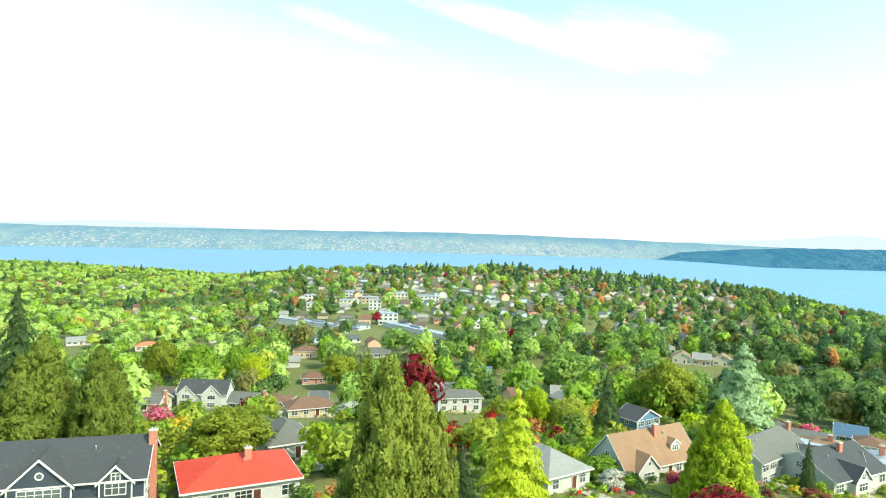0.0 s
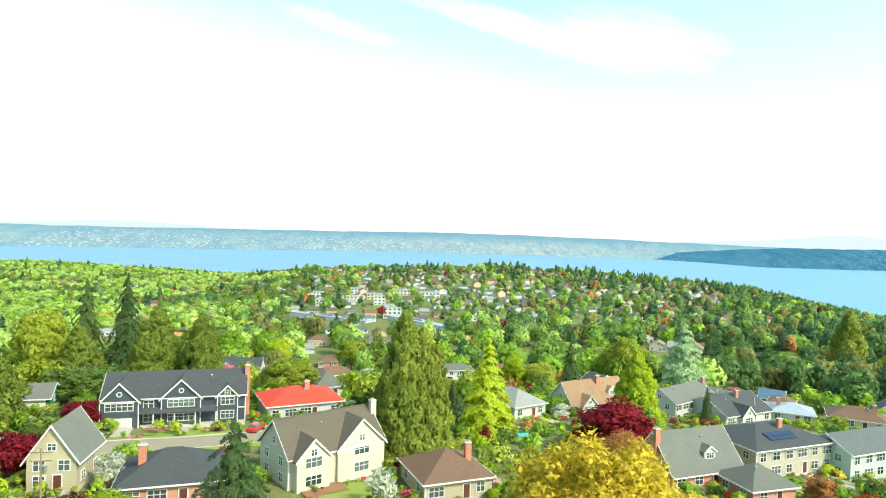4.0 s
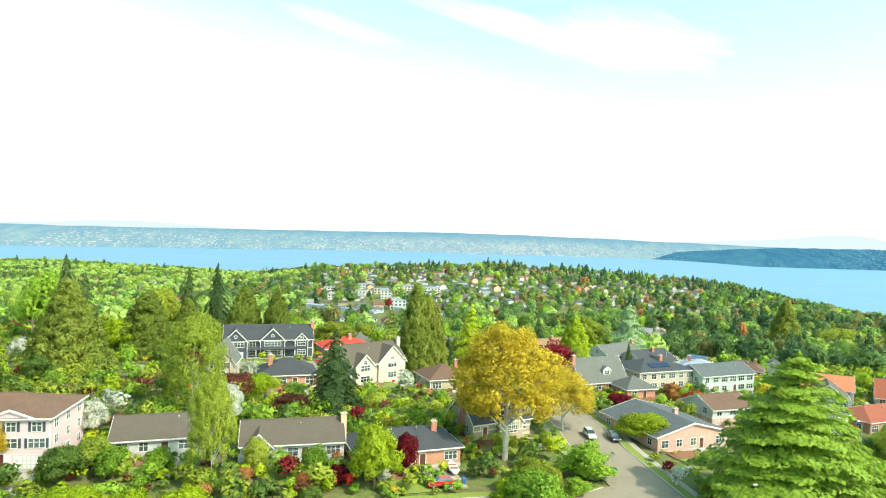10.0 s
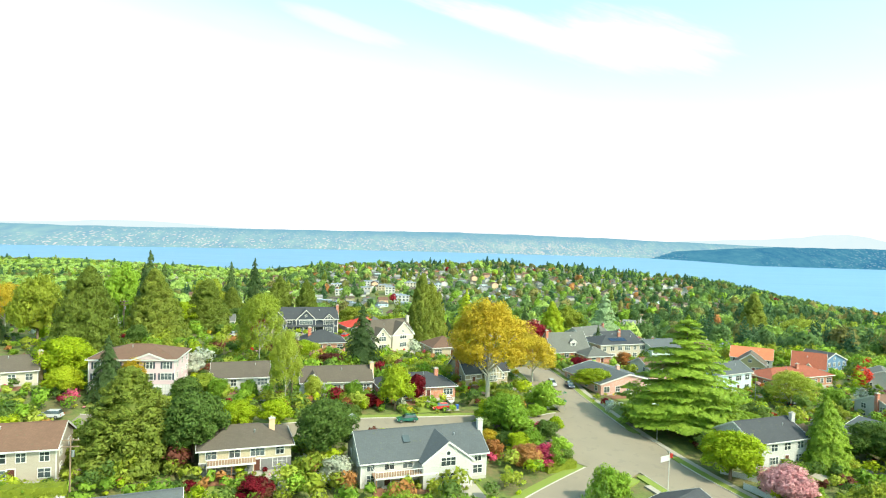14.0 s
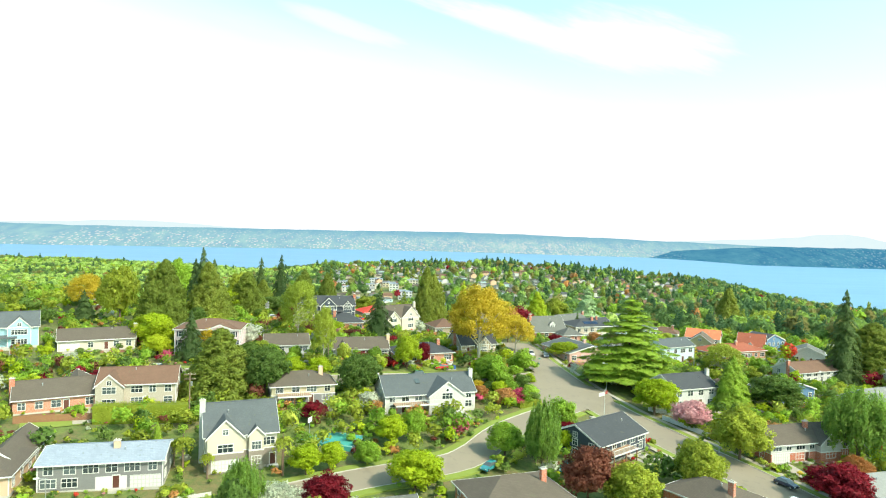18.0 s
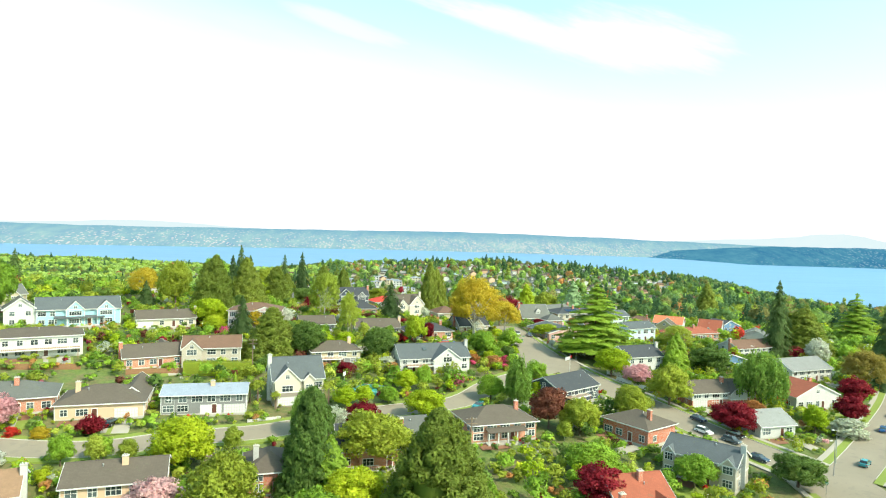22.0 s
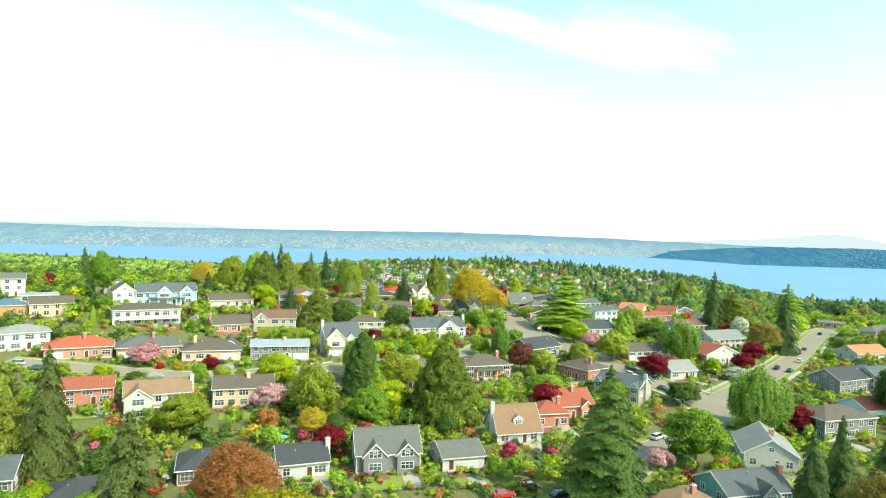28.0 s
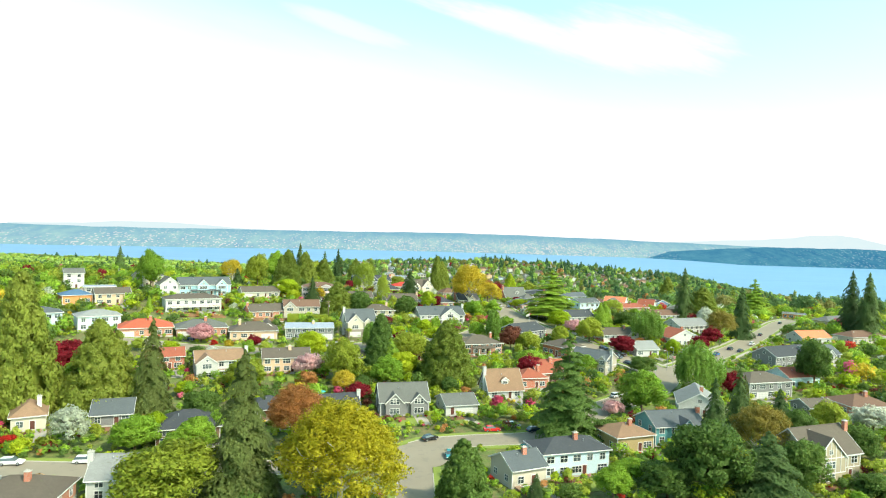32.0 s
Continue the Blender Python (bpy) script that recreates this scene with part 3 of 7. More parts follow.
def house(x, y, rot, w, d, h, roof, rise, wall, rc, chim="", garage=None, gables=(), porch=False, deck=False, dormer=(), solar=False, lower=None, garages=1, shutters=False, ell=None, skylights=(), belt=False, pediment=None):
    rng = random.Random(int(x * 13 + y * 7))
    c, s = math.cos(radians(rot)), math.sin(radians(rot))
    HOUSES.append((x - s * d / 2, y + c * d / 2, rot, w, d))
    HOUSE_DRIVES[HOUSES[-1][:2]] = garage if garage is not None else .3
    base = new("house")
    tagged(base, f"{'two-storey' if h > 4.1 else 'single-storey'} {WALL_WORDS[wall]} house with {ROOF_WORDS[rc]} {SHAPE_WORDS[roof]} roof", "house", group="suburban houses")
    base.matrix_world = pose(x, y, gz(x, y) + 0.15, 0, 0, rot)
    part("foundation", Shape().box(-w / 2 - .04, w / 2 + .04, -.04, d + .04, -3, 0.25), "concrete", base)
    part("wall", gable_walls(-w / 2, w / 2, 0, d, 0.25, h, roof, rise), wall, base)
    if lower:
        part("lower_wall", Shape().box(-w / 2 - .05, w / 2 + .05, -.05, d + .05, .2, h * .5), lower, base)
        part("belt_course", Shape().box(-w / 2 - .09, w / 2 + .09, -.09, d + .09, h * .5, h * .5 + .16), "trim", base)
    if belt:
        part("belt_course", Shape().box(-w / 2 - .05, w / 2 + .05, -.05, d + .05, h * .5 - .1, h * .5 + .12), "trim", base)
    if wall not in ("brick", "redbrick", "pinkbrick", "tudor") and w > 8 and not lower:
        for cx_ in (-w / 2, w / 2):
            part("corner_board", cached(("cb", h), lambda: Shape().box(-.09, .09, -.06, .1, .2, h - .05).mesh("corner_board", "trim")), None, base).location = (cx_, 0, 0)
    if ell:
        side, ew, ed = ell
        ex = side * (w / 2 - ew / 2 - .05)
        part("rear_wing", gable_walls(ex - ew / 2, ex + ew / 2, d - .3, d + ed, -2, h - .3, "gy", rise * .8), wall, base)
        a, b = roof_shape(ex - ew / 2, ex + ew / 2, d * .45, d + ed, h - .3, "gy", rise * .8, .45, .18)
        part("wing_roof", a, rc, base)
        for nm, q in b:
            part(nm, q, "trim", base)
        for i in range(int(ed / 4)):
            window(base, ex + side * ew / 2, d + 2 + i * 4, 1.7, 1.3, 1.2, 90 * side)
    rs, es = roof_shape(-w / 2, w / 2, 0, d, h, roof, rise)
    rf = part("roof", rs, rc, base)
    if y < 60 and roof in ("gx", "hip") and w > d * .7:
        half = w / 2 + .3 if roof == "gx" else w / 2 - d / 2
        if half > .6:
            zr = h + rise + (.27 if roof == "gx" else .07)
            part("ridge_cap", Shape().hull([(-half, d / 2 - .2, zr - .1), (half, d / 2 - .2, zr - .1), (half, d / 2 + .2, zr - .1), (-half, d / 2 + .2, zr - .1)],
                                           [(-half, d / 2 - .03, zr), (half, d / 2 - .03, zr), (half, d / 2 + .03, zr), (-half, d / 2 + .03, zr)]), rc, rf)
    for nm, q in es:
        part(nm, q, "trim", base)
    if pediment:
        u, bw = pediment
        x0, x1 = u * w - bw / 2, u * w + bw / 2
        part("pediment", gable_walls(x0, x1, -.35, .4, h - .1, h + .05, "gy", 1.25), wall, base)
        a, b = roof_shape(x0, x1, -.35, d * .3, h + .05, "gy", 1.25, .35, .2)
        part("pediment_roof", a, rc, base)
        for nm, q in b:
            part(nm, q, "trim", base)
    # projecting gabled bays
    gw_ = min(5.6, max(3.2, w * 0.27))
    gr = min(rise * 0.9, gw_ * 0.42)
    bays = [(q, gw_, 1.3) if isinstance(q, (int, float)) else q for q in gables]
    gables = [q[0] for q in bays]
    for u, bw, fwd in bays:
        gx_ = u * w
        x0, x1 = max(-w / 2, gx_ - bw / 2), min(w / 2, gx_ + bw / 2)
        gr = min(rise * .97, bw * .5)
        hh = h - 0.25 if roof == "gx" else h
        reach = d * 0.5 if roof != "hip" else d * 0.4
        part("bay", gable_walls(x0, x1, -fwd, 0.5, -1.0, hh, "gy", gr), wall, base)
        if lower:
            part("bay_base", Shape().box(x0 - .05, x1 + .05, -fwd - .05, .3, -1.0, h * .5), lower, base)
            part("belt_course", Shape().box(x0 - .09, x1 + .09, -fwd - .09, .3, h * .5, h * .5 + .2), "trim", base)
        a, b = roof_shape(x0, x1, -fwd, reach, hh, "gy", gr, 0.4, 0.18)
        part("bay_roof", a, rc, base)
        for nm, q in b[:1] if b[0][0] == "bargeboard" else b:
            part(nm, q, "trim", base)
        xm = (x0 + x1) / 2
        for st in range(2 if h > 4.1 else 1):
            if garage is not None and abs(garage - u) < .1 and st == 0:
                continue
            wide_ = bw > 5.2 and wall in ("navy", "skyblue")
            window(base, xm, -fwd, 1.6 + st * 2.7 if h > 4.1 else 1.7, bw * .66 if wide_ else min(bw * .6, 2.6), 1.3 if wide_ else 1.4, 0, 4 if wide_ else 2)
        if gr > 1.6 and wall in ("navy", "white") and bw > 5:
            ring = Shape()
            for i in range(14):
                a0, a1 = 6.2832 * i / 14, 6.2832 * (i + 1) / 14
                ring.hull([(xm + r_ * math.cos(q), -fwd - .07, hh + gr * .42 + r_ * math.sin(q)) for r_, q in ((.34, a0), (.5, a0), (.5, a1), (.34, a1))],
                          [(xm + r_ * math.cos(q), -fwd - .004, hh + gr * .42 + r_ * math.sin(q)) for r_, q in ((.34, a0), (.5, a0), (.5, a1), (.34, a1))])
            oc = part("round_window", ring, "trim", base)
            disc_ = [(xm + .35 * math.cos(6.2832 * i / 14), hh + gr * .42 + .35 * math.sin(6.2832 * i / 14)) for i in range(14)]
            part("pane", Shape().hull([(p, -fwd - .03, q) for p, q in disc_], [(p, -fwd - .006, q) for p, q in disc_]), "glass", oc)
        elif gr > 1.6:
            window(base, xm, -fwd, hh + gr * 0.3, 0.9, 0.9, 0, 1)
        if wall in ("navy", "skyblue", "blue", "teal"):
            part("corner_board", Shape().box(x0 - .05, x0 + .13, -fwd - .05, -fwd + .1, -.5, hh - .05).box(x1 - .13, x1 + .05, -fwd - .05, -fwd + .1, -.5, hh - .05)
                 .box(x0, x1, -fwd - .05, -fwd - .004, hh - .1, hh + .1), "trim", base)
    # garage door and front door
    if garage is not None:
        fy = -max([b_[2] for b_ in bays if abs(garage - b_[0]) < .1] + [0])
        for g_ in range(1, garages):
            part("garage_door", cached("gdoor", lambda: Shape().box(-2.4, 2.4, -.06, -.004, 0, 2.2).mesh("garage_door", "trim")), None, base, "plain pale garage door").location = (garage * w - 5.3 * g_, fy, .05)
        gd = part("garage_door", cached("gdoor", lambda: Shape().box(-2.4, 2.4, -.06, -.004, 0, 2.2).mesh("garage_door", "trim")), None, base, "white panelled garage door")
        gd.location = (garage * w, fy, 0.05)
        part("panel_frame", cached("gframe", lambda: lattice([-2.4 + i * .6 + (.08 if o else -.08) * (0 < i < 8) for i in range(9) for o in (0, 1)][1:-1], [0, .12, .62, .76, 1.3, 1.44, 2.0, 2.2],
                                                            lambda i, j: i % 2 == 1 or j % 2 == 0, -.09, -.062).mesh("panel_frame", "white")), None, gd)
    du = next((q for q in (.12, -.06, .3, -.3, .44) if (garage is None or abs(q - garage) * w > 3.4) and all(abs(q - u) * w > bw / 2 + .8 for u, bw, _ in bays)), None)
    if du is not None:
        dr = part("front_door", Shape().box(-.5, .5, -.07, -.004, 0, 2.05).box(-.3, .3, -.09, -.07, 1.1, 1.8), "door_paint", base)
        dr.location = (du * w, 0, .27)
        part("door_frame", cached("dframe", lambda: lattice([-.64, -.5, .5, .64], [0, 2.05, 2.2], lambda i, j: j == 1 or i != 1, -.1, -.005).mesh("door_frame", "trim")), None, dr)
        part("step", Shape().box(-1, 1, -1.1, -.1, -.6, -.08), "concrete", dr)
    # windows on the front and on both ends
    storeys = 1 if h < 4.2 else (2 if h < 7 else 3)
    n = max(2, int(w / 3.1))
    for st in range(storeys):
        zc = (1.65 if storeys == 1 else 1.5) + st * (h - .3) / storeys
        for i in range(n):
            wx = -w / 2 + w * (i + .5) / n
            if any(abs(wx - u * w) < bw / 2 + .9 for u, bw, _ in bays):
                continue
            if st == 0 and ((garage is not None and abs(wx - garage * w) < 3.4) or (du is not None and abs(wx - du * w) < 1.5)):
                continue
            ww = rng.choice((1.3, 1.7, 2.3)) if n > 2 else 1.4
            if garages > 1 and st == 0 and garage * w - 9 < wx < garage * w:
                continue
            window(base, wx, 0, zc, ww, 1.45, 0, 1 if ww < 2 else 2)
            if shutters:
                for sd_ in (-1, 1):
                    part("shutter", cached("shut", lambda: Shape().box(-.2, .2, -.07, -.004, -.74, .74).mesh("shutter", "navy")), None, base).location = (wx + sd_ * (ww / 2 + .36), 0, zc)
        m = max(1, int(d / 4))
        for i in range(m):
            wy = d * (i + .5) / m
            if x < 15 or i == 0:
                window(base, w / 2, wy, zc, 1.2, 1.3, 90)
            if x > -15 or i == 0:
                window(base, -w / 2, wy, zc, 1.2, 1.3, -90)
    if roof == "gy" and rise > 2.6:
        window(base, 0, 0, h + rise * .35, 1.0, .9)
    if roof == "gx" and rise > 2.6:
        window(base, w / 2, d / 2, h + rise * .3, 1.0, 1.0, 90)
        window(base, -w / 2, d / 2, h + rise * .3, 1.0, 1.0, -90)
    if chim:
        mat, side = chim.split("_")
        mat = dict(brick="redbrick", white="white", tan="peach", cream="cream", pink="pinkbrick")[mat]
        cx = dict(l=-w / 2 - .35 if roof != "hip" else -w * .3, r=w / 2 + .35 if roof != "hip" else w * .3, c=w * .08)[side]
        cy = d * .38
        top = h + rise + (1.0 if roof != "flat" else 1.4)
        ch = part("chimney", Shape().box(cx - .5, cx + .5, cy - .38, cy + .38, 0 if side != "c" else h, top), mat, base)
        part("cap", Shape().box(cx - .58, cx + .58, cy - .46, cy + .46, top, top + .14).tube(cx - .2, cy, top + .14, top + .45, .13, .12).tube(cx + .2, cy, top + .14, top + .4, .13, .12), "concrete", ch)
    for u in dormer:
        zx = u * w
        zb = h + rise * .22
        yb = d / 2 * .22 + .1
        part("dormer", gable_walls(zx - 1.2, zx + 1.2, yb, d * .5, zb - .5, zb + 1.4, "gy", .9), "white", base)
        a, b = roof_shape(zx - 1.2, zx + 1.2, yb, d * .5, zb + 1.4, "gy", .9, .25, .14)
        part("dormer_roof", a, rc, base)
        part("bargeboard", b[0][1], "trim", base)
        window(base, zx, yb, zb + .75, 1.5, .9, 0, 2)
    if porch:
        pr = part("porch_roof", Shape().hull([(-w * .3, -2.2, 2.75), (w * .3, -2.2, 2.75), (w * .3, -.02, 3.3), (-w * .3, -.02, 3.3)],
                                             [(-w * .3, -2.2, 2.9), (w * .3, -2.2, 2.9), (w * .3, -.02, 3.45), (-w * .3, -.02, 3.45)]), rc, base)
        part("porch_floor", Shape().box(-w * .3, w * .3, -2.2, -.05, -1.2, .2), "concrete", base)
        for i in range(5):
            px = -w * .29 + w * .58 * i / 4
            part("post", cached("post", lambda: Shape().box(-.1, .1, -.1, .1, 0, 2.58).box(-.15, .15, -.15, .15, 0, .2).mesh("post", "trim")), None, base).location = (px, -2.0, .2)
    if deck:
        zf = 2.6 if h > 4.1 else 0.5
        xr = w * (.47 if deck == "wide" else .1)
        part("deck", Shape().box(-w * .42, xr, -2.6, -.05, zf - .2, zf), "deckwood", base)
        part("deck_fascia", Shape().box(-w * .42, xr, -2.64, -2.602, zf - .3, zf + .03), "trim", base)
        rl = Shape().box(-w * .42, xr, -2.6, -2.52, zf + .9, zf + 1.0).box(-w * .42, -w * .42 + .08, -2.6, -.05, zf + .9, zf + 1.0)
        for i in range(int((xr + w * .42) / .45)):
            rl.box(-w * .42 + i * .45, -w * .42 + i * .45 + .06, -2.58, -2.53, zf, zf + .9)
        part("railing", rl, "trim", base)
        for px in (-w * .41, (xr - w * .42) / 2, xr - w * .02):
            part("deck_post", Shape().box(px - .08, px + .08, -2.55, -2.39, -2, zf - .2), "wood", base)
    if solar:
        k_ = rise / (d / 2)
        for i in range(4):
            for j in range(2):
                x0, y0 = -w * .22 + i * 1.75, d * .12 + j * 1.1
                z0, z1 = h + k_ * (y0 + .3) + .25, h + k_ * (y0 + 1.3) + .25
                part("solar_panel", Shape().hull([(x0, y0, z0), (x0 + 1.65, y0, z0), (x0 + 1.65, y0 + 1, z1), (x0, y0 + 1, z1)],
                                                 [(x0, y0, z0 + .06), (x0 + 1.65, y0, z0 + .06), (x0 + 1.65, y0 + 1, z1 + .06), (x0, y0 + 1, z1 + .06)]), "solar", base)
    for u, v_ in skylights:
        k_ = rise / (d / 2)
        y0 = d * v_
        z0, z1 = h + k_ * (y0 + .3) + .2, h + k_ * (y0 + 1.6) + .2
        part("skylight", Shape().hull([(u * w - .6, y0, z0), (u * w + .6, y0, z0), (u * w + .6, y0 + 1.3, z1), (u * w - .6, y0 + 1.3, z1)],
                                      [(u * w - .6, y0, z0 + .12), (u * w + .6, y0, z0 + .12), (u * w + .6, y0 + 1.3, z1 + .12), (u * w - .6, y0 + 1.3, z1 + .12)]), "glass", base)
    # vent pipes on the roof
    if roof in ("gx", "hip"):
        k_ = rise / (d / 2)
        for i in range(1):
            vx, vy = rng.uniform(-.3, .3) * w, d * rng.uniform(.28, .42)
            if abs(vx) < w / 2 - d / 2 + 1 or roof == "gx":
                part("vent_pipe", cached("vent", lambda: Shape().tube(0, 0, 0, .5, .09, .09).tube(0, 0, .5, .6, .15, .1).mesh("vent_pipe", "metal")), None, base).location = (vx, vy, h + k_ * vy + .1)
    if wall == "tudor":
        for i in range(9):
            tx = -w / 2 + w * i / 8
            part("timber", Shape().box(tx - .09, tx + .09, -.05, -.003, h * .45, h), "trim", base)
        for z_, q in ((h * .45, .2), (h - .22, .22)):
            part("timber", Shape().box(-w / 2, w / 2, -.06, -.004, z_, z_ + q), "trim", base)
        for u, bw, fwd in bays:
            hh, gr = h - .25, min(rise * .97, bw * .5)
            for i in range(7):
                q = -bw / 2 + bw * i / 6
                part("timber", Shape().box(u * w + q - .08, u * w + q + .08, -fwd - .06, -fwd - .004, h * .4, hh + gr * max(0, 1 - abs(q) / (bw / 2)) - .1), "trim", base)
            for z_, q in ((h * .4, .2), (hh - .1, .2)):
                part("timber", Shape().box(u * w - bw / 2, u * w + bw / 2, -fwd - .07, -fwd - .005, z_, z_ + q), "trim", base)
    return base


# ---- trees ----
def leaf_tris(cent, normal, size, rng, wild=0.42):
    """Small pointed leaf sprays at the centres, facing roughly along the normals; columns: place, normal."""
    n = len(cent)
    base = normal / (np.linalg.norm(normal, axis=1, keepdims=True) + 1e-9)
    nn = base + (wild if wild < .3 else .42) * rng.normal(size=(n, 3))
    nn /= np.linalg.norm(nn, axis=1, keepdims=True) + 1e-9
    a = np.cross(nn, rng.normal(size=(n, 3)))
    a /= np.linalg.norm(a, axis=1, keepdims=True) + 1e-9
    b = np.cross(nn, a)
    sz = size * rng.uniform(0.6, 1.4, size=(n, 1))
    q = np.stack([cent - a * sz, cent + a * sz * .6 - b * sz * .8, cent + a * sz * .6 + b * sz * .8], 1)
    soft = base + wild * rng.normal(size=(n, 3))
    soft /= np.linalg.norm(soft, axis=1, keepdims=True) + 1e-9
    return np.concatenate([q.reshape(-1, 3), np.repeat(soft, 3, 0)], 1)


def ball(level):
    bm = bmesh.new()
    bmesh.ops.create_icosphere(bm, subdivisions=level, radius=1)
    v = np.array([p.co for p in bm.verts])
    f = np.array([[p.index for p in q.verts] for q in bm.faces])
    bm.free()
    return v, f


BALLS = {k: ball(k) for k in (1, 2, 3)}


def lumpy_core(rng, level, radii, centre, rough=.16):
    """The dense inside of a crown as an uneven mass; columns: place, normal."""
    v, f = BALLS[level]
    r = 1 + rough * np.sin(v[:, 0] * 5 + rng.uniform(0, 6)) * np.sin(v[:, 1] * 5 + rng.uniform(0, 6)) + rng.uniform(-rough, rough, len(v)) * .6
    p = v * r[:, None] * np.array(radii) + np.array(centre)
    nn = v / np.array(radii)
    nn = nn / np.linalg.norm(nn, axis=1, keepdims=True)
    tp = p[f] + rng.normal(size=(len(f), 1, 3)) * np.array(radii) * .05
    tn = nn[f] + rng.normal(size=(len(f), 1, 3)) * .45
    return np.concatenate([tp.reshape(-1, 3), tn.reshape(-1, 3)], 1)


def leaf_mesh(name, v, mat, tint=None):
    me = bpy.data.meshes.new(name)
    n = len(v) // 3
    me.vertices.add(3 * n)
    me.vertices.foreach_set("co", v[:, :3].astype(np.float32).ravel())
    me.loops.add(3 * n)
    me.loops.foreach_set("vertex_index", np.arange(3 * n, dtype=np.int32))
    me.polygons.add(n)
    me.polygons.foreach_set("loop_start", np.arange(0, 3 * n, 3, dtype=np.int32))
    me.polygons.foreach_set("loop_total", np.full(n, 3, dtype=np.int32))
    me.update(calc_edges=True)
    at = me.attributes.new("custom_normal", "FLOAT_VECTOR", "POINT")
    at.data.foreach_set("vector", v[:, 3:].astype(np.float32).ravel())
    if tint is not None:
        tn = me.attributes.new("tint", "FLOAT", "POINT")
        tn.data.foreach_set("value", tint.astype(np.float32))
    me.materials.append(MATS[mat])
    return me


def unit(v):
    return v / (np.linalg.norm(v, axis=-1, keepdims=True) + 1e-9)


def puffs(rng, cent, axis, radii, out, leaves, size, level=2, wild=.3, keep=1.0, own=None):
    """Boughs or clumps as shattered uneven masses with leaf sprays standing off them; columns: place, normal."""
    v, f = BALLS[level]
    n = len(cent)
    e1 = unit(axis)
    e2 = unit(np.cross(np.array([0, 0, 1.0]) + 1e-4, e1))
    e3 = np.cross(e1, e2)
    basis = np.stack([e1, e2, e3], 1)
    q = v[None] * (1 + rng.uniform(-.24, .24, (n, len(v), 1)))
    p = cent[:, None] + np.einsum("nvk,nkj->nvj", q * radii[:, None], basis)
    nn = unit(np.einsum("nvk,nkj->nvj", v[None] / radii[:, None], basis)) * .75 + out[:, None] * .6
    tp = p[:, f]
    mid = tp.mean(2, keepdims=True)
    rm = radii.mean(1)[:, None, None, None]
    tp = mid + (tp - mid) * rng.uniform(.6, 1.1, (n, len(f), 1, 1)) + rng.normal(size=(n, len(f), 1, 3)) * rm * .13 + rng.normal(size=tp.shape) * rm * .09
    tn = unit(nn[:, f] + rng.normal(size=(n, len(f), 1, 3)) * wild)
    tint = None if own is None else np.repeat(own[:, None], len(f), 1)
    if keep < 1:
        on = rng.random(tp.shape[:2]) < keep
        tp, tn = tp[on], tn[on]
        tint = None if own is None else tint[on]
    soup = [np.concatenate([tp.reshape(-1, 3), tn.reshape(-1, 3)], 1)]
    if leaves:
        d = unit(rng.normal(size=(n, leaves, 3)))
        lp = cent[:, None] + np.einsum("nvk,nkj->nvj", d * rng.uniform(.8, 1.3, (n, leaves, 1)) * radii[:, None], basis)
        ln = unit(np.einsum("nvk,nkj->nvj", d / radii[:, None], basis)) * .75 + out[:, None] * .7
        soup.append(leaf_tris(lp.reshape(-1, 3), ln.reshape(-1, 3), size, rng, wild))
    if own is not None:
        return np.concatenate(soup), np.concatenate([np.repeat(tint.reshape(-1), 3), np.repeat(own, leaves * 3)])
    return np.concatenate(soup)


def round_crown(rng, clumps, leaves, size, z0=0.28, open_=0.0, wide=1.0, weep=0.0):
    """Clumps of leaves round a rough ellipsoid; unit height, unit width."""
    cz, rz = (1 + z0) / 2, (1 - z0) / 2
    lob = unit(rng.normal(size=(7, 3)))
    d = unit(rng.normal(size=(clumps, 3)))
    d[:, 2] = np.where(d[:, 2] < -.5, -d[:, 2], d[:, 2])
    bulge = .70 + .24 * np.clip((d @ lob.T).max(1), 0, 1) ** 3 + rng.uniform(-.1, .05, clumps)
    r = bulge * np.where(rng.random(clumps) < .25, rng.uniform(.5, .8, clumps), rng.uniform(.88, 1.04, clumps))
    # a narrower top than middle
    taper = 1 - .22 * np.clip(d[:, 2], 0, 1) ** 2
    c = np.stack([d[:, 0] * .5 * wide * r * taper, d[:, 1] * .5 * wide * r * taper, cz + d[:, 2] * rz * r], 1)
    big = (90 / clumps) ** .33 * (1 - .42 * open_)
    rad = rng.uniform(.07, .135, (clumps, 1)) * big * np.array([[1.15, 1, .72]])
    if weep:
        c[:, 2] -= weep * .42 * rng.random(clumps) * np.abs(c[:, 2] - .12)
        rad = rad * np.array([[.46, .46, 3.4]])
    axis = d * np.array([1, 1, .15])
    soup = [puffs(rng, c, axis, rad, unit(d + np.array([0, 0, .35])), leaves, size, 3, .42, .42 if open_ < .3 else .17)]
    if open_ < .25:
        soup.append(lumpy_core(rng, 2, (.30 * wide, .30 * wide, rz * .62), (0, 0, cz)))
    return np.concatenate(soup)


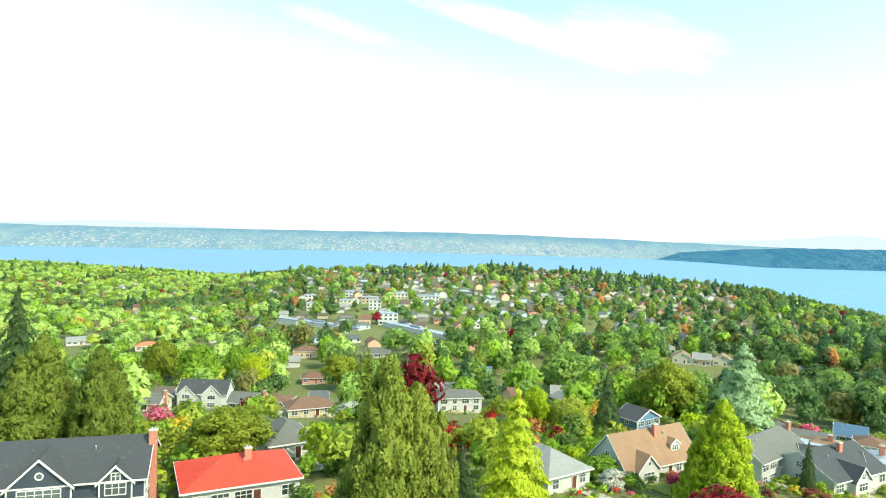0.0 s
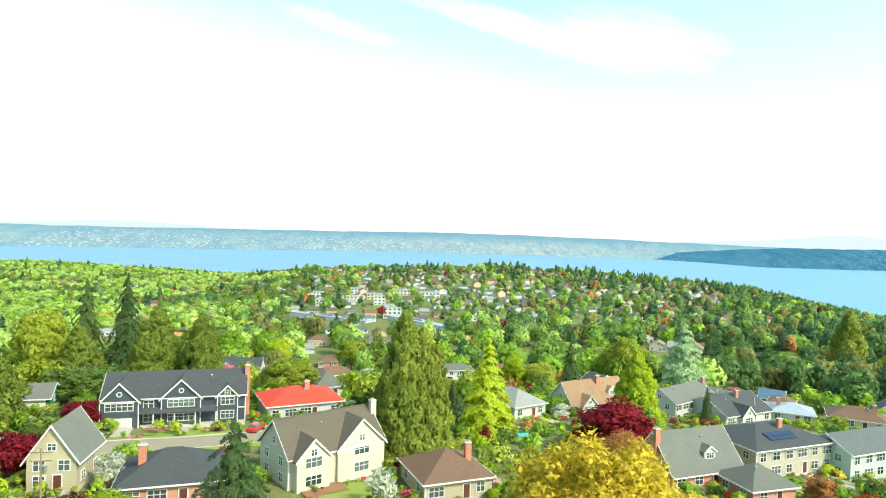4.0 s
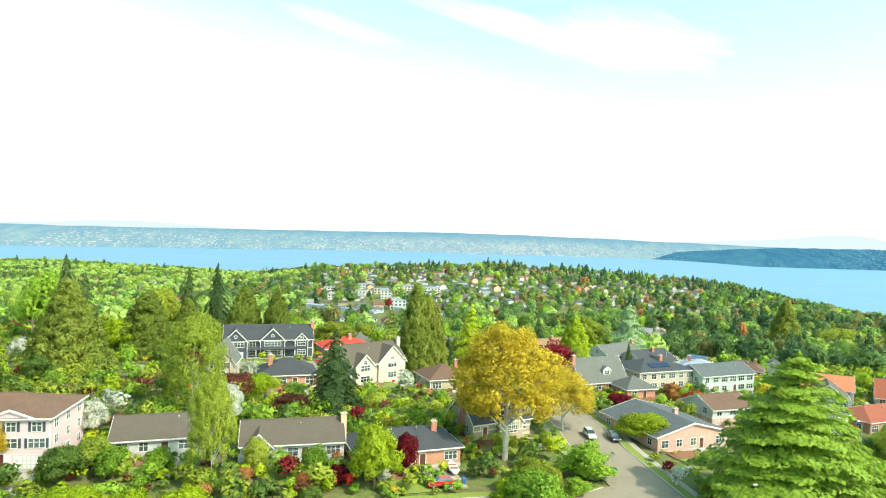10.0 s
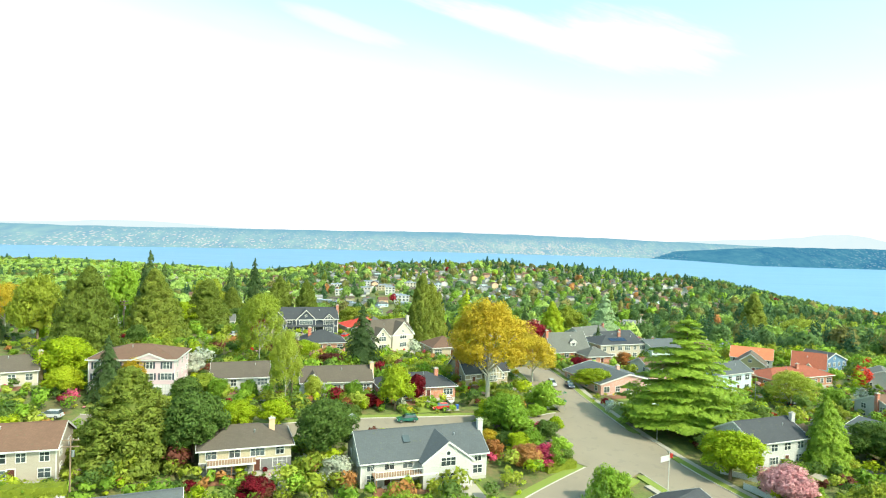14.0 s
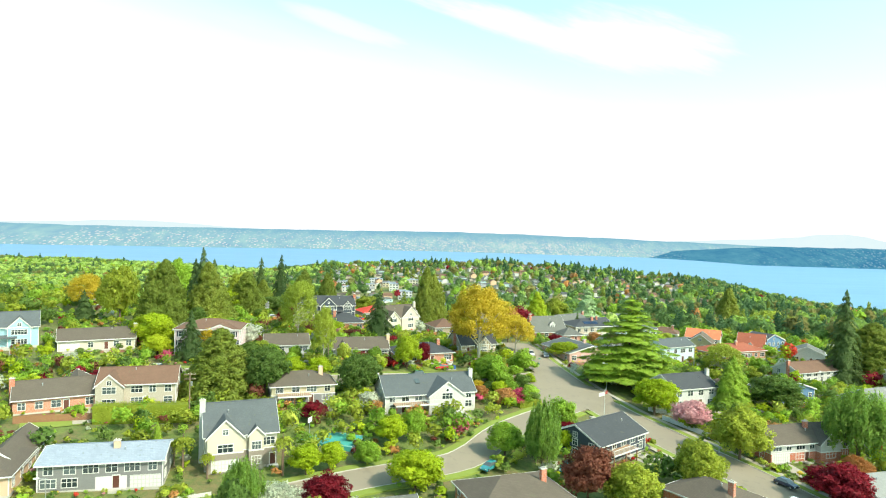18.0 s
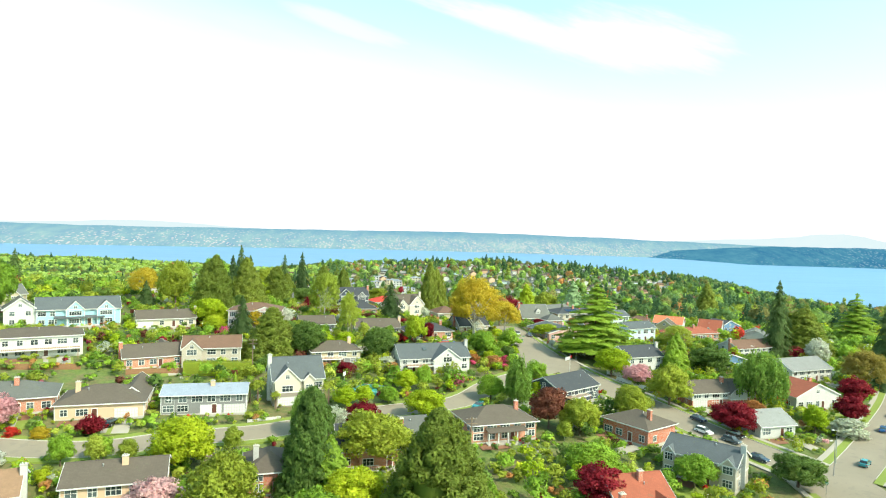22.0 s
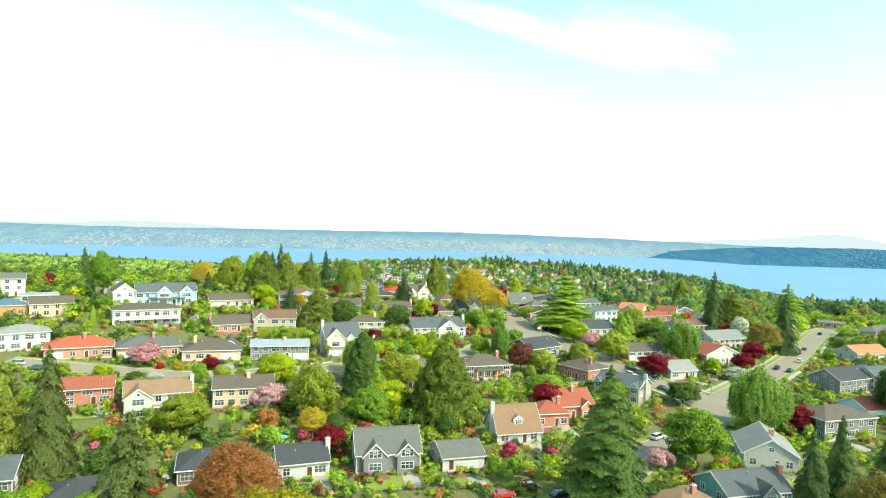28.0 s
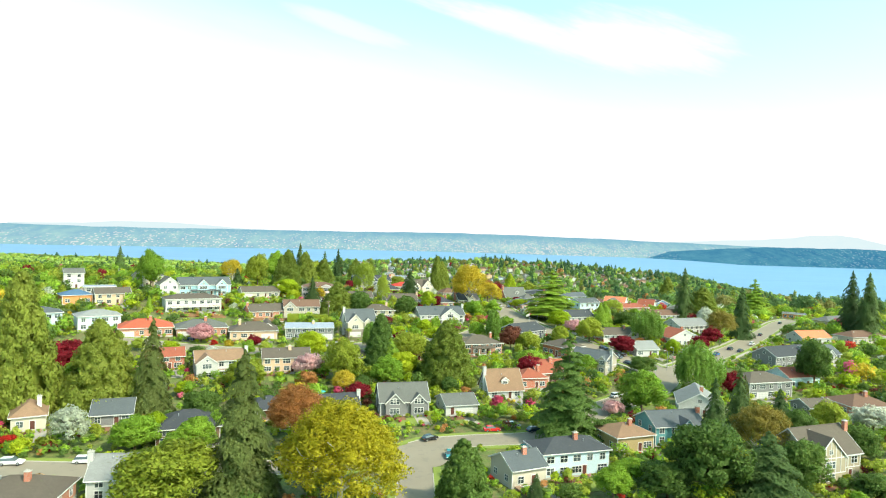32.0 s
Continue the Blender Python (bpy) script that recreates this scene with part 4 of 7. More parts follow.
def bough_crown(rng, tiers, per, tris, size, power=.85, droop=.15, lift=.10, z0=.06, fan=.30, ragged=.3, thin=.006, hang=.10, core=.34):
    """Tiers of flat fan-shaped boughs with gaps between them, as on cedars and firs; unit height, unit width."""
    P, N, Z = [], [], []
    lob = rng.uniform(0, 6.28)
    for i in range(tiers):
        f = (i + .5) / tiers
        k = max(4, int(per * (.45 + .55 * (1 - f))))
        a0 = rng.uniform(0, 6.28)
        for j in range(k):
            a = a0 + 6.283 * j / k + rng.uniform(-.25, .25)
            fz = min(.995, max(0, f + rng.uniform(-.4, .4) / tiers))
            L = .5 * max(.02, (1 - fz) ** power) * rng.uniform(1 - ragged, 1.04) * (1 + .10 * math.sin(2 * a + lob))
            m = max(8, int(tris * (.25 + .75 * L * 2)))
            t = rng.random(m) ** .62
            wide = fan * L * np.sin(np.pi * np.clip(t, .02, 1) ** 1.25) + .012 * (1 - t)
            u = rng.uniform(-1, 1, m)
            along, side = t * L, u * wide
            # uneven twigs along the rim of the fan
            along = along + L * .05 * np.sin(u * 14 + j)
            z = z0 + (.985 - z0) * fz + lift * L * np.sin(t * 2.4) - droop * L * t ** 2 - hang * np.abs(side) + rng.normal(size=m) * thin
            P.append(np.stack([math.cos(a) * along - math.sin(a) * side, math.sin(a) * along + math.cos(a) * side, z], 1))
            o = np.array([math.cos(a), math.sin(a), 0])
            N.append(o * (.35 + .5 * t[:, None]) + np.array([0, 0, .85]) - np.outer(u * .25, (math.sin(a), -math.cos(a), 0)))
            Z.append(size * (.45 + 1.1 * L) * np.ones((m, 1)))
    soup = leaf_tris(np.concatenate(P), np.concatenate(N), np.concatenate(Z), rng, .26)
    # shaded twigs round the stem, and the leader
    n = tiers * 60
    f = rng.random(n) ** 1.2
    a = rng.uniform(0, 6.283, n)
    r = .5 * np.maximum(.01, (1 - f) ** power) * core * rng.uniform(.4, 1, n)
    c = np.stack([r * np.cos(a), r * np.sin(a), z0 + (.99 - z0) * f], 1)
    o = np.stack([np.cos(a), np.sin(a), np.full(n, -.1)], 1)
    return np.concatenate([soup, leaf_tris(c, o, (size * (.7 + 1.3 * (1 - f)))[:, None], rng, .25)])


def feather_crown(rng, clumps, leaves, size, power=.6, z0=.02, width=.5, tall=1.7, lean=.35):
    """A dense conifer of hanging sprays: overlapping upright clumps over a rounded cone."""
    f = np.sort(rng.random(clumps) ** 1.25)
    a = rng.uniform(0, 6.283, clumps)
    lob = rng.uniform(0, 6.28)
    rr = width * np.maximum(.02, (1 - f) ** power) * rng.uniform(.66, .98, clumps) * (1 + .14 * np.sin(2 * a + lob) * np.sin(f * 9 + lob))
    o = np.stack([np.cos(a), np.sin(a), np.zeros(clumps)], 1)
    c = o * rr[:, None] + np.array([0, 0, 1]) * (z0 + (.95 - z0) * f)[:, None]
    rb = rng.uniform(.05, .09, clumps) * (.45 + .55 * (1 - f))
    rad = np.stack([rb, rb, rb * rng.uniform(.75, 1.1, clumps) * tall * .55], 1)
    soup = puffs(rng, c, o + np.array([0, 0, lean]), rad, unit(o + np.array([0, 0, .45])), leaves, size, 2, .42)
    v, fc = BALLS[2]
    u = (v[:, 2] + 1) / 2
    q = np.stack([v[:, 0], v[:, 1], v[:, 2]], 1)
    flat = unit(v * np.array([1, 1, .01]))
    rad2 = width * .62 * np.maximum(.02, 1 - u) ** power
    p = np.stack([flat[:, 0] * rad2, flat[:, 1] * rad2, z0 + (.9 - z0) * u], 1)
    nn = unit(q + np.array([0, 0, .2]))
    return np.concatenate([soup, np.concatenate([p[fc].reshape(-1, 3), nn[fc].reshape(-1, 3)], 1)])


def clustered_cone(g, clumps, leaves, size):
    """A cedar with two or three leaders of uneven height grown together."""
    soup = []
    a = g.uniform(0, 6.28)
    for k, (off, wide, tall) in enumerate(((.05, .95, 1.0), (.17, .74, g.uniform(.72, .9)), (.19, .7, g.uniform(.5, .72)))):
        m = feather_crown(g, clumps if k == 0 else clumps // 2, leaves, size, .62, .01, .5)
        t = a + k * 2.3
        m[:, 0] = m[:, 0] * wide + math.cos(t) * off
        m[:, 1] = m[:, 1] * wide + math.sin(t) * off
        m[:, 2] *= tall
        soup.append(m)
    return np.concatenate(soup)


def trunk_shape(rng, top, r, limbs, spread, z_from=.2):
    s = Shape().tube(0, 0, -.06, top * .5, r, r * .7, 7).tube(0, 0, top * .5, top, r * .7, r * .15, 7)
    for i in range(limbs):
        a = 6.283 * i / max(1, limbs) + rng.uniform(-.4, .4)
        z = z_from + (top * .8 - z_from) * i / max(1, limbs)
        L = spread * rng.uniform(.6, 1.0)
        e = (math.cos(a) * L, math.sin(a) * L, min(.9, z + L * rng.uniform(.6, 1.1)))
        s.rod((0, 0, z), e, r * .45, r * .12)
        e2 = (e[0] * 1.25 + rng.uniform(-.06, .06), e[1] * 1.25 + rng.uniform(-.06, .06), min(.95, e[2] + .08))
        s.rod(e, e2, r * .14, r * .05, 4)
    return s


#          words, crown maker, leaf, bark, trunk radius, limbs, spread
def bush_crown(g):
    return round_crown(g, 40, 34, .038, -.15)


def leafy(g):
    return round_crown(g, 140, 44, .020, .05)


def garden_leafy(g):
    return round_crown(g, 80, 44, .027, .04)


KINDS = dict(
    cedar=("dense olive-brown cedar tree", lambda g: clustered_cone(g, 420, 16, .0125), "cedar", "bark", .02, 0, 0),
    fir=("tall dark green fir tree", lambda g: bough_crown(g, 17, 11, 560, .0128, .68, .45, .14, .02, .34, .46, .005, .26, .46), "fir", "bark", .018, 0, 0),
    spire=("narrow dark green cypress tree", lambda g: feather_crown(g, 420, 20, .016, .55, .02, .5), "dark", "bark", .02, 0, 0),
    fir_olive=("tall ragged olive-brown fir tree", lambda g: bough_crown(g, 17, 11, 560, .0128, .68, .45, .14, .02, .34, .46, .005, .26, .46), "firolive", "bark", .018, 0, 0),
    deodar_dark=("broad layered dark green deodar cedar", lambda g: bough_crown(g, 13, 13, 640, .0125, .70, .16, .06, .06, .40, .26, .003, .12, .36), "dark", "bark", .022, 0, 0),
    copper=("airy coppery-olive tree on slender pale stems", lambda g: round_crown(g, 300, 44, .0095, .22, .5), "copper", "bark_pale", .016, 10, .3),
    deodar=("broad layered green deodar cedar", lambda g: bough_crown(g, 11, 14, 800, .0125, .68, .12, .06, .10, .40, .22, .003, .10, .34), "deodar", "bark", .022, 0, 0),
    fir_green=("green layered fir tree", lambda g: bough_crown(g, 22, 11, 200, .0215, .66, .40, .14, .03, .40, .3, .008, .2, .6), "deodar", "bark", .018, 0, 0),
    silver=("silvery green atlas cedar", lambda g: bough_crown(g, 14, 12, 300, .0175, .60, .28, .12, .04, .40, .3, .006, .16, .46), "silver", "bark", .02, 0, 0),
    gold=("golden-green layered cypress tree in a garden", lambda g: bough_crown(g, 14, 13, 430, .0150, .74, .30, .14, .02, .40, .24, .004, .14, .40), "gold", "bark", .02, 0, 0),
    gold_cedar=("dense golden-green cedar tree", lambda g: clustered_cone(g, 420, 16, .0125), "gold", "bark", .02, 0, 0),
    green=("leafy green broadleaf tree", leafy, "green", "bark", .03, 6, .25),
    olive=("olive-green broadleaf tree", leafy, "olive", "bark", .03, 6, .25),
    dark=("dark green dense broadleaf tree", leafy, "dark", "bark", .03, 6, .25),
    gold_leaf=("dense yellow-green tree clipped into a column", leafy, "gold", "bark", .03, 6, .25),
    lime=("bright lime-green broadleaf tree", leafy, "lime", "bark", .03, 6, .25),
    yellow=("large golden-yellow tree in spring leaf", lambda g: round_crown(g, 420, 44, .0085, .06, .62), "yellow", "bark_pale", .026, 10, .32),
    amber=("large dense amber-yellow tree in spring leaf", lambda g: round_crown(g, 620, 56, .0068, .02, .32), "amber", "bark_pale", .026, 10, .32),
    spring=("airy yellow-green tree in young leaf", lambda g: round_crown(g, 420, 42, .0085, .0, .55), "spring", "bark_pale", .016, 10, .28),
    willow=("weeping green willow tree", lambda g: round_crown(g, 420, 40, .0105, .12, .30, 1.0, 1.0), "willow", "bark", .03, 6, .25),
    weeper=("large drooping green weeping tree", lambda g: round_crown(g, 520, 40, .0095, .10, .30, 1.05, 1.0), "willow", "bark", .03, 6, .25),
    maple=("dark red japanese maple in a garden", garden_leafy, "maple", "bark", .028, 6, .26),
    bronze=("bronze-leaved plum tree in a garden", garden_leafy, "bronze", "bark", .028, 6, .26),
    rust=("rusty orange tree in young leaf", lambda g: round_crown(g, 560, 60, .0065, .06, .42), "rust", "bark", .028, 6, .26),
    pinkb=("pink blossoming cherry tree", garden_leafy, "pinkb", "bark", .03, 6, .28),
    whiteb=("white blossoming dogwood tree", lambda g: round_crown(g, 110, 40, .023, .06, .4), "whiteb", "bark", .03, 6, .28),
    bush=("rounded green garden bush", bush_crown, "green", "bark", .03, 3, .2),
    bush_lime=("bright yellow-green garden bush", bush_crown, "lime", "bark", .03, 3, .2),
    bush_dark=("dark green garden bush", bush_crown, "dark", "bark", .03, 3, .2),
    bush_red=("red flowering azalea bush", bush_crown, "red", "bark", .03, 3, .2),
    bush_pink=("magenta flowering rhododendron bush", bush_crown, "magenta", "bark", .03, 3, .2),
    bush_white=("white flowering garden bush", bush_crown, "whiteb", "bark", .03, 3, .2),
    bush_maple=("dark red garden bush", bush_crown, "maple", "bark", .03, 3, .2),
    bush_yellow=("golden yellow garden bush", bush_crown, "yellow", "bark", .03, 3, .2),
    bush_rust=("orange-brown garden bush", bush_crown, "rust", "bark", .03, 3, .2),
)
TREES = []
tree_rng = random.Random(5)


def tree(kind, x, y, h, w, turn=None):
    words, maker, leaf, bk, tr, limbs, spread = KINDS[kind]
    if len(words.split()) < 4:
        words += " in a garden"
    small = kind.startswith("bush")
    variant = tree_rng.randrange(2)

    def make():
        g = np.random.default_rng(abs(hash_name(kind)) + variant)
        crown = leaf_mesh("crown", garden_leafy(g) if kind.endswith(" small") else maker(g), "leaf_" + leaf)
        t = trunk_shape(random.Random(variant), .6 if limbs else .93, tr, limbs, spread).mesh("trunk", bk)
        return t, crown

    if w < 7.5 and maker_is_round(kind) and not small:
        kind, variant = kind + " small", 0
    t, crown = cached(("tree", kind, variant), make)
    name = "bush" if small else ("conifer" if not limbs else "tree")
    base = new(name)
    tagged(base, words, "bush" if small else "tree", group="garden bushes" if small else "trees")
    if not limbs and kind != "palm" and not small:
        w *= 1.0 if kind.startswith("deodar") else (1.45 if kind == "gold" else 1.25 if kind == "cedar" else 1.65 if kind.startswith("fir") and kind != "fir_green" and h > 12 else 1.3)
    base.matrix_world = pose(x, y, gz(x, y) - 0.05, 0, 0, tree_rng.uniform(0, 360)) @ Matrix.Diagonal((w, w, h, 1))
    part("trunk", t, None, base)
    part("crown", crown, None, base)
    TREES.append((x, y, w / 2))
    return base


def maker_is_round(kind):
    return kind in ("green", "olive", "dark", "lime", "maple", "bronze", "spring", "pinkb", "whiteb")


def hash_name(s):
    q = 7
    for ch in s:
        q = (q * 31 + ord(ch)) % 100003
    return q


# ---- palms ----
def palm_crown(g):
    """Fan leaves on short stalks round the top of the stem."""
    cs, ns = [], []
    for i in range(46):
        a, e = g.uniform(0, 6.283), g.uniform(-.5, 1.2)
        L = g.uniform(.28, .46)
        m = 14
        s = np.linspace(.25, 1, m)
        x, y = np.cos(a) * math.cos(e) * s * L, np.sin(a) * math.cos(e) * s * L
        z = .78 + math.sin(e) * s * L * .5 - .16 * s * s
        side = g.normal(size=m) * .06
        cs.append(np.stack([x - np.sin(a) * side, y + np.cos(a) * side, z], 1))
        ns.append(np.tile([np.cos(a) * .3, np.sin(a) * .3, .8], (m, 1)))
    return leaf_tris(np.concatenate(cs), np.concatenate(ns), .04, g)


KINDS["palm"] = ("windmill palm with fan leaves", palm_crown, "olive", "bark", .05, 0, 0)


# ---- streets ----
def smooth_line(pts, step=3.0):
    """Points along a rounded line through the given ones."""
    p = [Vector(q) for q in pts]
    p = [p[0] * 2 - p[1]] + p + [p[-1] * 2 - p[-2]]
    out = []
    for i in range(1, len(p) - 2):
        a, b, c, d = p[i - 1:i + 3]
        n = max(1, int((c - b).length / step))
        for j in range(n):
            t = j / n
            out.append(.5 * ((2 * b) + (c - a) * t + (2 * a - 5 * b + 4 * c - d) * t * t + (3 * b - a - 3 * c + d) * t**3))
    out.append(p[-2])
    return out


ROADS = []


def strip(name, line, off0, off1, lift, mat, thick=0.0, skip=None):
    """A band beside a line, laid on the land; thick gives it a raised body."""
    V, F_ = [], []
    prev = False
    for i, q in enumerate(line):
        d = (line[min(i + 1, len(line) - 1)] - line[max(i - 1, 0)]).normalized()
        nrm = Vector((d.y, -d.x))
        mid = q + nrm * (off0 + off1) / 2
        if skip and skip(mid):
            prev = False
            continue
        n = len(V)
        across = [off0 + (off1 - off0) * j / 3 for j in range(4)]
        for o in across:
            e = q + nrm * o
            V.append((e.x, e.y, gz(e.x, e.y) + lift))
        for o in (off1, off0):
            e = q + nrm * o
            V.append((e.x, e.y, gz(e.x, e.y) + lift - max(thick, .25)))
        if prev:
            m = n - 6
            for j in range(6):
                k2 = (j + 1) % 6
                F_.append((m + j, m + k2, n + k2, n + j))
        prev = True
    return mesh_ob(name, V, F_, mat) if F_ else None


def on_road(p, margin, but=None):
    for nm, line, half in ROADS:
        if nm == but:
            continue
        for q in (line[::2] if len(line) > 1 else line):
            if (q - p).length < half + margin:
                return True
    return False


def lay_streets(streets):
    for nm, pts, half in streets:
        ROADS.append((nm, smooth_line(pts), half))
    for x, y, r in JUNCTIONS:
        ROADS.append(("junction", [Vector((x, y))], r - .6))
        tagged(disc("road_junction", x, y, r, .27, "asphalt"), "wide pale asphalt street junction", "road", kind="structure")
    for i, (nm, line, half) in enumerate(ROADS):
        if nm == "junction":
            continue
        tagged(strip("road", line, -half, half, .22 + i * .006, "asphalt"), "worn pale grey asphalt residential street", "road", kind="structure")
        for sgn in (-1, 1):
            off = lambda p: on_road(p, .6, nm)
            a, b = sorted((sgn * half, sgn * (half + .16)))
            k_ = strip("kerb", line, a, b, .36, "concrete", .4, off)
            if k_:
                tagged(k_, "grey concrete kerb beside the street", "kerb", kind="structure")
            a, b = sorted((sgn * (half + .16), sgn * (half + 1.9)))
            k_ = strip("verge", line, a, b, .32, "lawn", .4, off)
            if k_:
                tagged(k_, "mown grass verge beside the street", "grass verge", kind="structure")
            if nm not in ("MAIN", "EAST"):
                continue
            a, b = sorted((sgn * (half + 1.9), sgn * (half + 3.2)))
            k_ = strip("pavement", line, a, b, .34, "pavement_concrete", .4, off)
            if k_:
                tagged(k_, "pale concrete pavement along the street", "pavement", kind="structure")


def disc(name, x, y, r, lift, mat):
    """A round patch laid on the land."""
    V = [(x, y, gz(x, y) + lift)]
    F_ = []
    for j in range(1, 5):
        for i in range(24):
            a = 2 * math.pi * i / 24
            px, py = x + math.cos(a) * r * j / 4, y + math.sin(a) * r * j / 4
            V.append((px, py, gz(px, py) + lift))
    for i in range(24):
        F_.append((0, 1 + i, 1 + (i + 1) % 24))
        for j in range(3):
            p, q = 1 + j * 24 + i, 1 + j * 24 + (i + 1) % 24
            F_.append((p, p + 24, q + 24, q))
    return mesh_ob(name, V, F_, mat)


def road_angle(pts, x, y):
    p = Vector((x, y))
    line = smooth_line(pts)
    i = min(range(len(line)), key=lambda j: (line[j] - p).length)
    d = line[min(i + 1, len(line) - 1)] - line[max(i - 1, 0)]
    return math.degrees(math.atan2(d.y, d.x))


# ---- cars ----
PAINT = dict(silver=(.50, .52, .54), dkgreen=(.02, .12, .09), red=(.55, .02, .02), navy=(.02, .035, .07), black=(.015, .015, .018), white=(.80, .80, .80), teal=(.03, .22, .25),
             slate=(.09, .12, .14), blue=(.03, .13, .33), brown=(.12, .08, .06), green=(.04, .16, .10), grey=(.2, .2, .2))
for nm, c in PAINT.items():
    k = Nodes("paint_" + nm)
    k.base(k.mix(k.noise(k.coord(), 2.0), mul(c, .92), mul(c, 1.06)))
    k.rough(.25)
    k.b.inputs["Coat Weight"].default_value = .6
for nm, c in (("lamp_red", (.5, .02, .02)), ("lamp_clear", (.75, .75, .72))):
    plain(nm, c, .15)


def car(x, y, colour, heading):
    """A parked car; heading is a street's line or an angle."""
    ang = heading if isinstance(heading, (int, float)) else road_angle(heading, x, y)
    base = new("car")
    tagged(base, f"parked {dict(dkgreen='dark green', slate='dark grey').get(colour, colour)} car standing on the street", "car", group="parked cars")
    s = .1 if colour in ("silver", "dkgreen", "white", "slate") else 0
    L, W = 2.25 + s, .9

    def body():
        b = Shape()
        prof = [(-L, .35), (-L + .05, .85), (-L * .72, .98), (L * .45, 1.0), (L * .93, .82), (L, .55), (L - .03, .35)]
        n = len(prof)
        for sy in (-1, 1):
            b.v += [(px, sy * W * (.95 if z < .5 else .9), z) for px, z in prof]
        b.f += [tuple(range(n))[::-1], tuple(range(n, 2 * n))]
        b.f += [(i, (i + 1) % n, n + (i + 1) % n, n + i) for i in range(n)]
        return b

    part("body", body(), "paint_" + colour, base)
    cab = [(-L * .78 - s * 2, .98), (-L * .66 - s * 3, 1.45 + s), (L * .16, 1.48 + s), (L * .48, 1.0)]
    g = Shape().hull([(px, -W * (.88 if z < 1.2 else .70), z) for px, z in cab], [(px, W * (.88 if z < 1.2 else .70), z) for px, z in cab])
    part("cabin_glass", g, "glass", base)
    part("car_roof", Shape().hull([(-L * .64 - s * 3, -W * .71, 1.44 + s), (L * .15, -W * .71, 1.46 + s), (L * .15, W * .71, 1.46 + s), (-L * .64 - s * 3, W * .71, 1.44 + s)],
                                  [(-L * .60 - s * 3, -W * .6, 1.5 + s), (L * .1, -W * .6, 1.52 + s), (L * .1, W * .6, 1.52 + s), (-L * .60 - s * 3, W * .6, 1.5 + s)]), "paint_" + colour, base)
    for px in (-L * .62, L * .64):
        for sy in (-1, 1):
            wh = part("wheel", cached("tyre", lambda: Shape().rod((0, -.11, 0), (0, .11, 0), .33, .33, 14).mesh("wheel", "rubber")), None, base)
            wh.location = (px, sy * W * .86, .33)
            part("rim", cached("rim", lambda: Shape().rod((0, -.125, 0), (0, .125, 0), .2, .2, 10).mesh("rim", "metal")), None, wh)
    for sy in (-1, 1):
        part("headlight", Shape().box(L - .09, L + .015, sy * .66 - .16, sy * .66 + .16, .6, .72), "lamp_clear", base)
        part("tail_light", Shape().box(-L - .015, -L + .08, sy * .68 - .14, sy * .68 + .14, .68, .84), "lamp_red", base)
        part("door_mirror", Shape().box(L * .3, L * .3 + .12, sy * (W + .08) - .1, sy * (W + .08) + .1, .95, 1.08), "paint_" + colour, base)
    base.matrix_world = pose(x, y, gz(x, y) + .3, 0, 0, ang)
    return base


# ---- street furniture ----
def utility_pole(x, y, h):
    base = tagged(new("utility_pole"), "weathered wooden utility pole with crossarms", "utility pole", group="utility poles")
    base.matrix_world = pose(x, y, gz(x, y), 0, 0, 12)
    part("pole", Shape().tube(0, 0, -1, h, .16, .11), "polewood", base)
    for z in (h - .5, h - 1.5):
        part("crossarm", Shape().box(-1.2, 1.2, -.07, .07, z - .07, z + .07), "polewood", base)
    for i in range(4):
        part("insulator", Shape().tube(-1.05 + i * .7, 0, h - .43, h - .25, .05, .04, 6), "trim", base)
    part("transformer", Shape().tube(.35, 0, h - 3.0, h - 2.1, .24, .24, 10), "metal", base)


def street_lamp(x, y, h):
    base = tagged(new("street_lamp"), "slim grey metal street lamp on the verge", "street lamp", group="street lamps")
    base.matrix_world = pose(x, y, gz(x, y), 0, 0, 200)
    part("pole", Shape().tube(0, 0, -.5, h, .1, .06), "metal", base)
    part("arm", Shape().rod((0, 0, h - .1), (1.1, 0, h + .1), .04, .04), "metal", base)
    part("lamp_head", Shape().box(.9, 1.6, -.14, .14, h + .02, h + .2), "trim", base)
    part("base_plate", Shape().tube(0, 0, 0, .35, .18, .14), "concrete", base)


def flagpole(x, y, h):
    base = tagged(new("flagpole"), "white flagpole with a small limp flag", "flagpole")
    base.matrix_world = pose(x, y, gz(x, y), 0, 0, 0)
    part("pole", Shape().tube(0, 0, -.3, h, .09, .05), "trim", base)
    part("finial", Shape().tube(0, 0, h, h + .2, .1, .03), "metal", base)
    f = Shape()
    for i in range(5):
        f.hull([(-.05 - i * .28, .02 * (i % 2), h - 1.5 - i * .08), (-.33 - i * .28, .02 * ((i + 1) % 2), h - 1.58 - i * .08), (-.33 - i * .28, .02 * ((i + 1) % 2) + .02, h - 1.58 - i * .08), (-.05 - i * .28, .02 * (i % 2) + .02, h - 1.5 - i * .08)],
               [(-.05 - i * .28, .02 * (i % 2), h - .5 - i * .08), (-.33 - i * .28, .02 * ((i + 1) % 2), h - .58 - i * .08), (-.33 - i * .28, .02 * ((i + 1) % 2) + .02, h - .58 - i * .08), (-.05 - i * .28, .02 * (i % 2) + .02, h - .5 - i * .08)])
    fl = part("flag", f, "trim", base, "faded red and white flag")
    for i in range(4):
        part("stripe", Shape().box(.08, .62, -.07, .07, h - .98 + i * .2, h - .88 + i * .2), "paint_red", fl)


